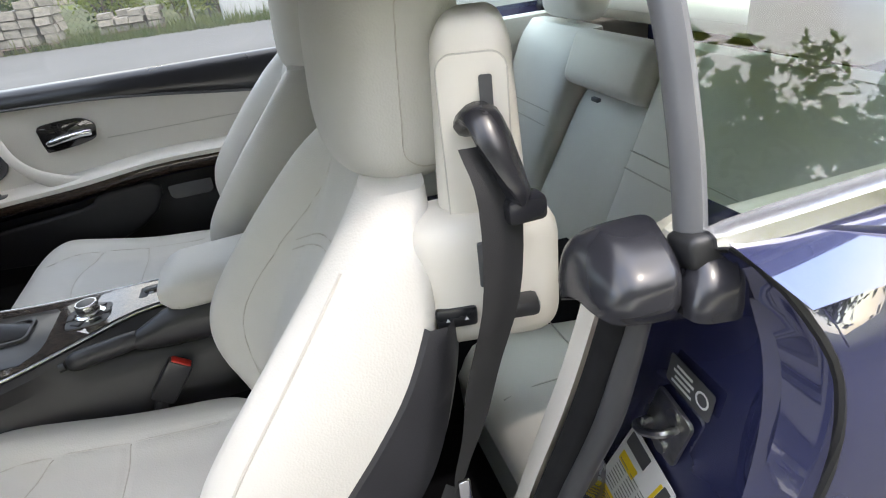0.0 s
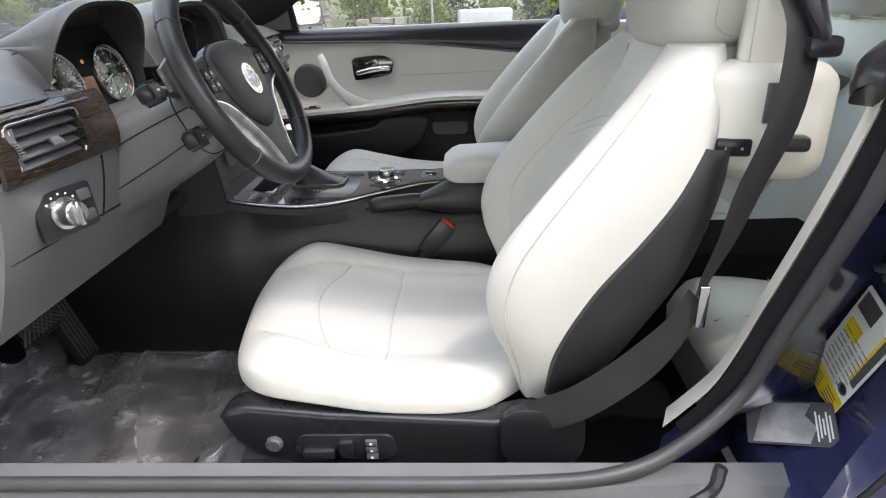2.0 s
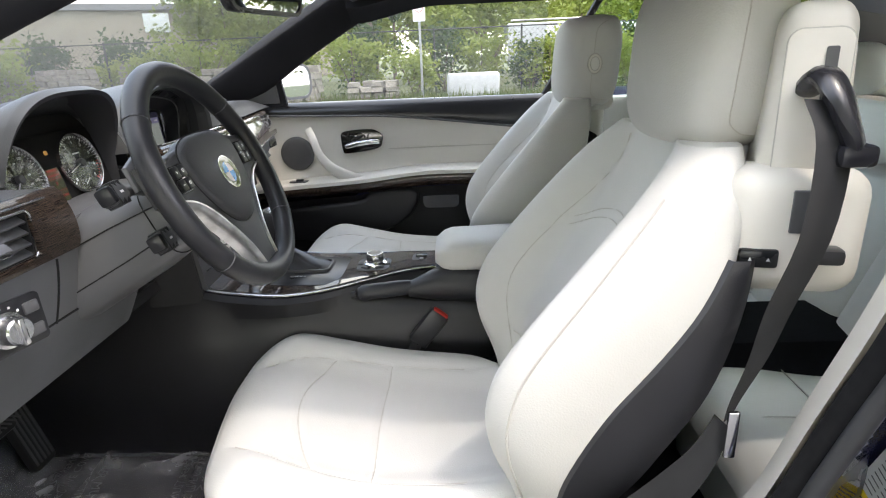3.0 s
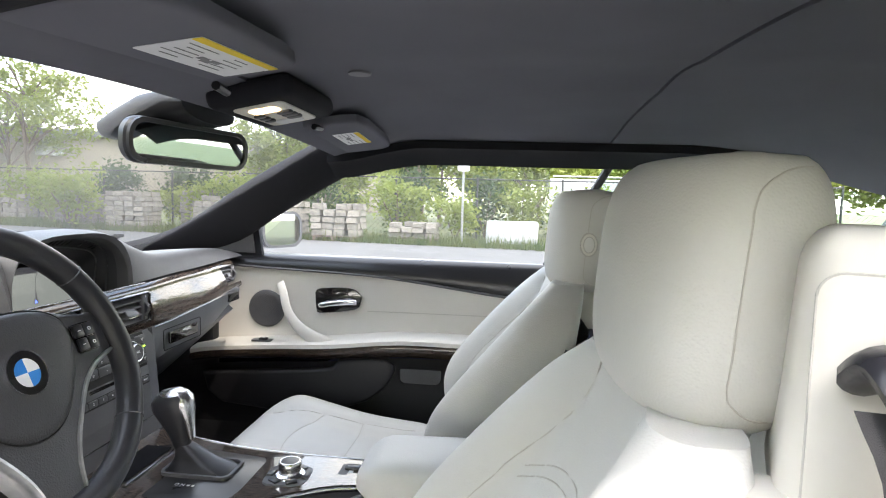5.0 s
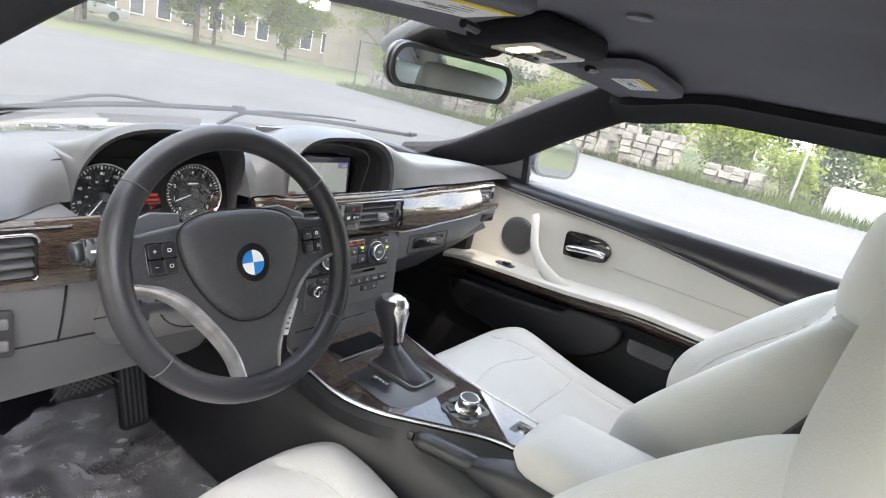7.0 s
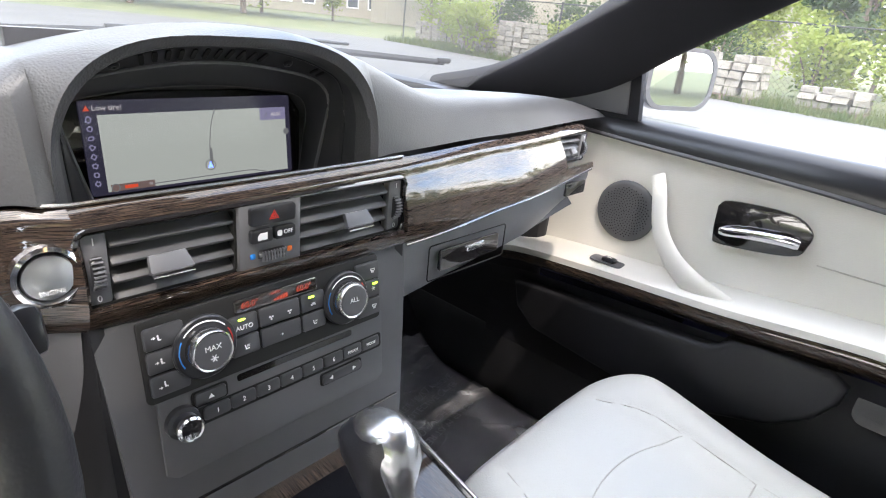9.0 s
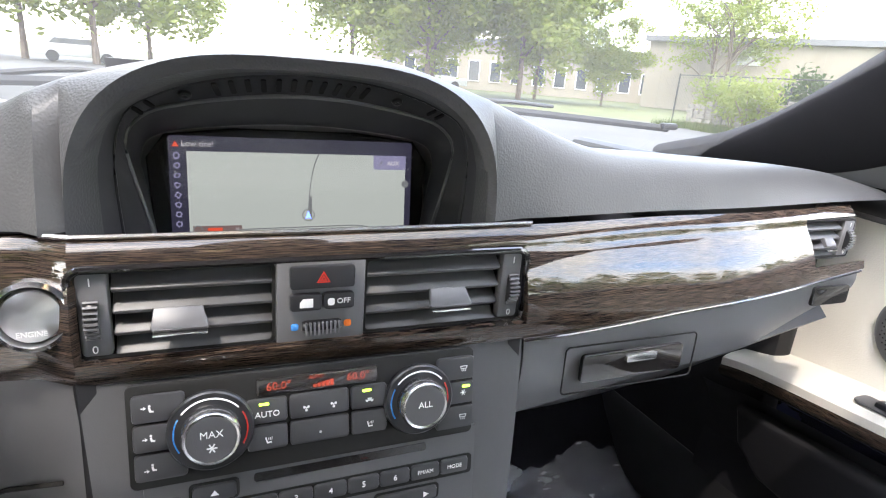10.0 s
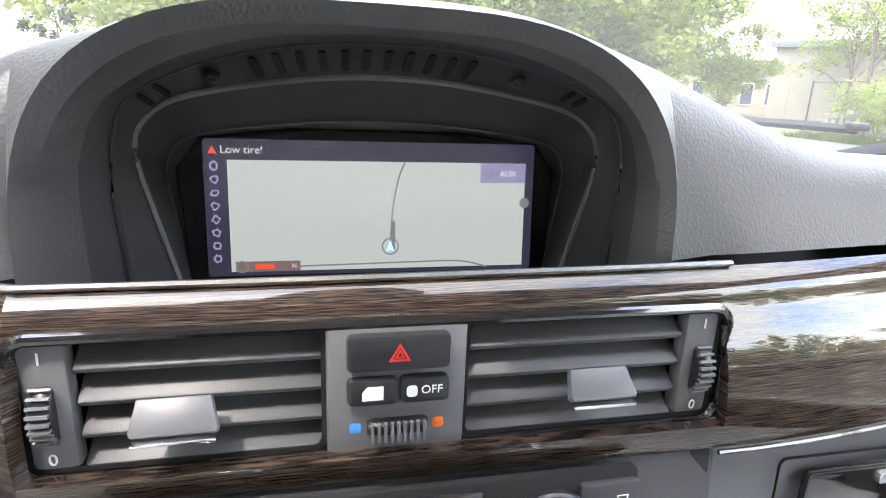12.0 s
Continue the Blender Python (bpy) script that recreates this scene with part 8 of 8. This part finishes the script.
# the row near x -12 is added, out of view, to block low sky
copies(broad, [(27.0, -2.0, 0.9, 0.4), (30.0, -8.0, 1.0, 2.0), (26.0, -14.0, 1.0, 3.1), (32.0, 5.0, 0.9, 4.4), (36.0, -3.0, 1.2, 5.2), (-5.5, 41.0, 1.9, 1.1), (-9.5, 43.0, 1.9, 3.0), (-3.0, 48.0, 1.6, 0.2), (24.0, 2.0, 0.8, 2.5), (25.0, -6.0, 0.75, 0.9), (29.0, 11.0, 0.9, 3.7), (24.0, -18.0, 1.1, 1.9), (33.0, -13.0, 1.3, 0.5), (27.0, 8.0, 0.7, 5.5), (-9.0, -19.0, 1.1, 1.4), (-16.0, -18.0, 1.2, 3.9), (-12.5, -14.5, 1.2, 2.2), (-13, -10, 1.3, 0.2), (-12, -5.5, 1.6, 4.2), (-12, -1, 1.8, 3.2), (-11.5, 3.5, 1.7, 1.0), (-12, 8, 1.75, 2.7), (-11.8, 12.5, 1.7, 5.0), (-13, 17.5, 1.7, 0.6), (9, -27, 1.5, 1.3), (15, -29, 1.6, 2.9), (3, -30, 1.5, 4.6), (21, -26, 1.5, 0.1), (27, -24, 1.4, 3.3)])


def shrub_proto(name, mat, n, size, seed, label):
    t = thing(name, label, "shrub")
    rnd = random.Random(seed)
    stems = [tube([(0, 0, -0.05), (math.cos(k) * 0.2 * size, math.sin(k) * 0.2 * size, 0.5 * size), (math.cos(k) * 0.5 * size, math.sin(k) * 0.5 * size, size)], 0.012, 5) for k in range(7)]
    part("stem", joined(*stems), BARK, t)
    bm = bmesh.new()
    leaf_cloud(n, (0, 0, size * 0.75), size * 0.85, 0.06, bm, seed, 0.8)
    part("foliage", bm, mat, t, flat=True)
    return t


bush = shrub_proto("shrub", LEAF_A, 1500, 1.1, 41, "light green wild shrub beside the fence")
copies(bush, [(16.2 + 1.6 * math.sin(k * 2.1), -9 + 1.9 * k, 0.8 + 0.45 * abs(math.sin(k * 1.3)), k * 1.1) for k in range(14)])
bush2 = shrub_proto("shrub", LEAF_B, 1500, 1.1, 43, "dark green wild shrub behind the stone stacks")
copies(bush2, [(17.6 + 1.2 * math.cos(k * 1.7), -8 + 2.6 * k, 0.9 + 0.5 * abs(math.cos(k * 2.3)), k * 0.8) for k in range(9)])

# rough grass along the edge of the paving
bm = bmesh.new()
rnd = random.Random(9)
for _ in range(16000):
    y = rnd.uniform(-12, 16)
    x = ground_edge(y) + abs(rnd.gauss(0, 1.1)) + 0.05
    h = rnd.uniform(0.06, 0.34) * (1.3 if rnd.random() < 0.15 else 0.8)
    a = rnd.uniform(0, 6.283)
    w = 0.014
    dx, dy = math.cos(a) * w, math.sin(a) * w
    bm.faces.new([bm.verts.new(p) for p in ((x - dx, y - dy, -0.02), (x + dx, y + dy, -0.02), (x + rnd.gauss(0, 0.06), y + rnd.gauss(0, 0.06), h))])
tagged(part("rough_grass", bm, BLADES, flat=True), "tall unmown grass along the paving edge", "grass", kind="stuff")


# stacked building stone on pallets
def stone_mesh(seed):
    bm = box(1, 1, 1, 0.06, seg=1)
    r = random.Random(seed)
    for v in bm.verts:
        v.co += Vector((r.uniform(-.06, .06), r.uniform(-.06, .06), r.uniform(-.06, .06)))
    me = bpy.data.meshes.new("stone")
    bm.to_mesh(me)
    bm.free()
    me.materials.append(STONE)
    return me


STONES = [stone_mesh(k) for k in range(5)]


def stone_stack(x, y, w, d, h, courses, seed, label, untidy=0.3):
    r = random.Random(seed)
    t = thing("stone_stack", label, "stone pallet", (x, y, 0), "stone stacks beyond the lot")
    part("pallet", joined(*[box(w, 0.10, 0.10, 0.005, (x, y + k * d * 0.4, 0.05)) for k in (-1, 0, 1)], *[box(0.12, d, 0.025, 0.004, (x + k * w * 0.22, y, 0.113)) for k in (-2, -1, 0, 1, 2)]), BARK, t, "weathered wooden pallet")
    ch = h / courses
    for c in range(courses):
        n = max(2, round(d / 0.34))
        for row in (-0.5, 0.5):
            for k in range(n):
                if c == courses - 1 and r.random() < untidy * 1.6:
                    continue
                o = bpy.data.objects.new("stone", STONES[r.randrange(5)])
                scene.collection.objects.link(o)
                o.parent = t
                o.matrix_parent_inverse = t.matrix_world.inverted()
                o.matrix_world = Matrix.Translation((x + row * w * 0.48 + r.uniform(-.04, .04), y - d / 2 + (k + 0.5) * d / n + r.uniform(-.03, .03), 0.125 + (c + 0.5) * ch)) @ Euler((0, 0, r.uniform(-.12, .12))).to_matrix().to_4x4() @ Matrix.Diagonal((w * 0.46, d / n * r.uniform(0.8, 1.0), ch * r.uniform(0.85, 1.0), 1))
    return t


stone_stack(14.4, 7.0, 1.0, 1.25, 0.95, 6, 1, "tan quarry stones stacked on a pallet in the grass")
stone_stack(14.2, 5.2, 1.0, 1.30, 1.05, 6, 2, "tall uneven stack of tan stones on a pallet", 0.5)
stone_stack(14.0, 3.55, 1.0, 1.25, 0.85, 5, 3, "untidy stack of tan stones on a pallet", 0.5)
stone_stack(14.4, 1.55, 1.0, 1.30, 0.40, 3, 4, "low stack of flat stones on a pallet", 0.1)
stone_stack(15.2, 10.2, 1.0, 1.25, 1.0, 7, 5, "pale cut stones stacked on a pallet")
stone_stack(15.5, 12.0, 1.0, 1.25, 0.9, 6, 6, "pale cut stones stacked high on a pallet")
stone_stack(17.5, 16.0, 1.0, 1.2, 0.8, 5, 7, "grey-tan stones stacked at the lawn's edge")
stone_stack(16.8, 8.8, 1.0, 1.2, 1.1, 6, 8, "stones stacked in a second row")

# sign pole
pole = thing("sign_pole", "galvanised sign pole with a white parking sign", "sign", (13.9, 0.25, 0))
part("post", tube([(13.9, 0.25, -0.05), (13.9, 0.25, 2.35)], 0.03, 8), STEEL, pole)
sg = facing((13.865, 0.25, 2.12), (-1, 0, 0))
part("sign_plate", slab(rounded(0.30, 0.45, 0.03, 4), 0.004, 0, sg), WHITE, pole, "white sign plate")
part("sign_ring", band(*[[(r * math.cos(a), r * math.sin(a) + 0.08) for a in [2 * math.pi * k / 24 for k in range(24)]] for r in (0.105, 0.085)], 0.002, sg @ Matrix.Translation((0, 0, 0.0045))), RED, pole, "red ring")
lettering("P", 0.15, sg @ Matrix.Translation((0, 0.08, 0.006)), "sign_letter", BLACK, pole)

# beige hall with a row of windows
hall = thing("hall_building", "long beige hall with dark windows and flat roof", "building", (40, 52, 0))
R = Matrix.Translation((26, 49, 0)) @ Matrix.Rotation(radians(-24), 4, "Z")
part("wall", moved(box(52, 16, 4.2, 0, (14, 8, 2.1)), R), STUCCO, hall, "beige rendered wall", flat=True)
part("roof", moved(box(52.6, 16.6, 0.35, 0.02, (14, 8, 4.36)), R), GREYP, hall, flat=True)
for k in range(13):
    for row, (z, hh) in enumerate(((1.7, 1.9),)):
        wn_ = part("window", moved(box(1.1, 0.12, hh, 0.01, (-10.4 + 2.0 * k, -0.03, z)), R), WHITE, hall, "white-framed window")
        part("pane", moved(box(0.92, 0.04, hh - 0.2, 0, (-10.4 + 2.0 * k, -0.09, z)), R), WINDOW_DARK, wn_, flat=True)
shed = thing("yard_shed", "tall pale metal-clad shed behind the stone yard", "building", (40, 20, 0))
R2 = Matrix.Translation((38, 22, 0)) @ Matrix.Rotation(radians(-62), 4, "Z")
part("wall", moved(box(30, 14, 4.7, 0, (0, 7, 2.35)), R2), STUCCO, shed, "pale beige metal wall", flat=True)
part("roof", moved(box(30.6, 14.6, 0.4, 0.02, (0, 7, 4.88)), R2), GREYP, shed, flat=True)
for k in (-8, 3):
    part("vent", moved(box(1.6, 0.1, 1.2, 0.02, (k, -0.03, 3.9)), R2), SILVER, shed, "louvred wall vent", flat=True)
for k in range(1, 24):
    part("cladding_rib", moved(box(0.06, 0.05, 4.6, 0, (-15 + 1.25 * k, -0.02, 2.32)), R2), STUCCO, shed, flat=True)
# chain-link fence
fence = thing("wire_fence", "black chain-link fence behind the stone stacks", "fence", (16.5, 0, 0))
for k in range(12):
    y = -10 + 2.5 * k
    part("post", tube([(16.4 + 0.05 * y, y, -0.05), (16.4 + 0.05 * y, y, 1.85)], 0.03, 6), FENCE, fence)
part("rail", tube([(16.4 - 0.5, -10, 1.8), (16.4 + 0.875, 17.5, 1.8)], 0.02, 6), FENCE, fence)
bm = bmesh.new()
for k in range(180):
    for sgn in (1, -1):
        y0 = -10 + 0.15 * k
        y1 = y0 + 1.75 * sgn
        a, b = Vector((16.4 + 0.05 * y0, y0, 0.05)), Vector((16.4 + 0.05 * y1, y1, 1.8))
        w = Vector((0, 0.004, 0))
        bm.faces.new([bm.verts.new(p) for p in (a - w, a + w, b + w, b - w)])
part("mesh", bm, FENCE, fence, flat=True)


def road_vehicle(name, label, x, y, rz, w, l, h, bonnet, mat):
    t = thing(name, label, "car", (x, y, 0))
    m = Matrix.Translation((x, y, 0)) @ Matrix.Rotation(rz, 4, "Z")
    prof = [(-l / 2, 0.35), (-l / 2, 0.85), (-l / 2 + 0.15, 0.95), (-l / 2 + bonnet * 0.4, 1.0), (-l / 2 + bonnet * 0.8, h), (l / 2 - bonnet * 1.3, h), (l / 2 - bonnet, 1.02), (l / 2 - 0.1, 0.9), (l / 2, 0.75), (l / 2, 0.35)]
    part("body", slab(prof, w, 0.08, m @ Matrix.Translation((0, w / 2, 0)) @ Matrix.Rotation(radians(90), 4, "X"), 2), mat, t)
    for s in (1, -1):
        part("side_window", slab([(-l / 2 + bonnet * 0.6, 1.05), (-l / 2 + bonnet * 0.85, h - 0.1), (l / 2 - bonnet * 1.35, h - 0.1), (l / 2 - bonnet * 1.1, 1.05)], 0.01, 0, m @ Matrix.Translation((0, s * (w / 2 + (0.008 if s > 0 else -0.002)) + (0.0 if s > 0 else 0.004), 0)) @ Matrix.Rotation(radians(90), 4, "X")), WINDOW_DARK, t)
        for e in (1, -1):
            part("wheel", moved(lathe([(0.0, -0.1), (0.30, -0.1), (0.33, -0.07), (0.33, 0.07), (0.30, 0.1), (0, 0.1)], 20, "y"), m @ Matrix.Translation((e * l * 0.31, s * w * 0.46, 0.33))), RUBBER, t)
    return t


road_vehicle("parked_car", "white parked saloon car far across the lot", -6.5, 42, 0.2, 1.8, 4.5, 1.45, 1.2, CARWHITE)
road_vehicle("parked_car", "white parked pickup in front of the hall", 18.5, 46, -0.4, 1.9, 5.2, 1.7, 1.3, CARWHITE)
road_vehicle("parked_car", "white parked hatchback at the far kerb", -13.0, 44, 0.1, 1.8, 4.4, 1.55, 1.2, CARWHITE)
lorry = thing("utility_truck", "white utility truck parked beyond the grass", "truck", (19.5, -4.2, 0))
part("box_body", box(1.9, 3.4, 1.25, 0.04, (19.5, -4.0, 1.35)), CARWHITE, lorry, "white box body", flat=True)
part("cab", box(1.8, 1.5, 1.2, 0.15, (19.5, -6.6, 1.3), 3), CARWHITE, lorry)
part("rack", tube([(18.55, -2.4, 2.05), (18.55, -5.6, 2.05)], 0.03, 6), STEEL, lorry)
for y in (-3.0, -6.4):
    part("wheel", moved(lathe([(0, -0.12), (0.36, -0.12), (0.4, -0.08), (0.4, 0.08), (0.36, 0.12), (0, 0.12)], 20, "x"), Matrix.Translation((18.7, y, 0.4))), RUBBER, lorry)
wrap = thing("wrapped_pallet", "pallet wrapped in torn white plastic beside the pole", "pallet", (14.6, -1.05, 0))
bm = box(1.1, 1.35, 0.62, 0.08, (14.6, -1.05, 0.32), 4)
for v in bm.verts:
    v.co += Vector(noise.noise_vector(v.co * 3.0)) * 0.05
part("plastic_wrap", bm, TARP, wrap)
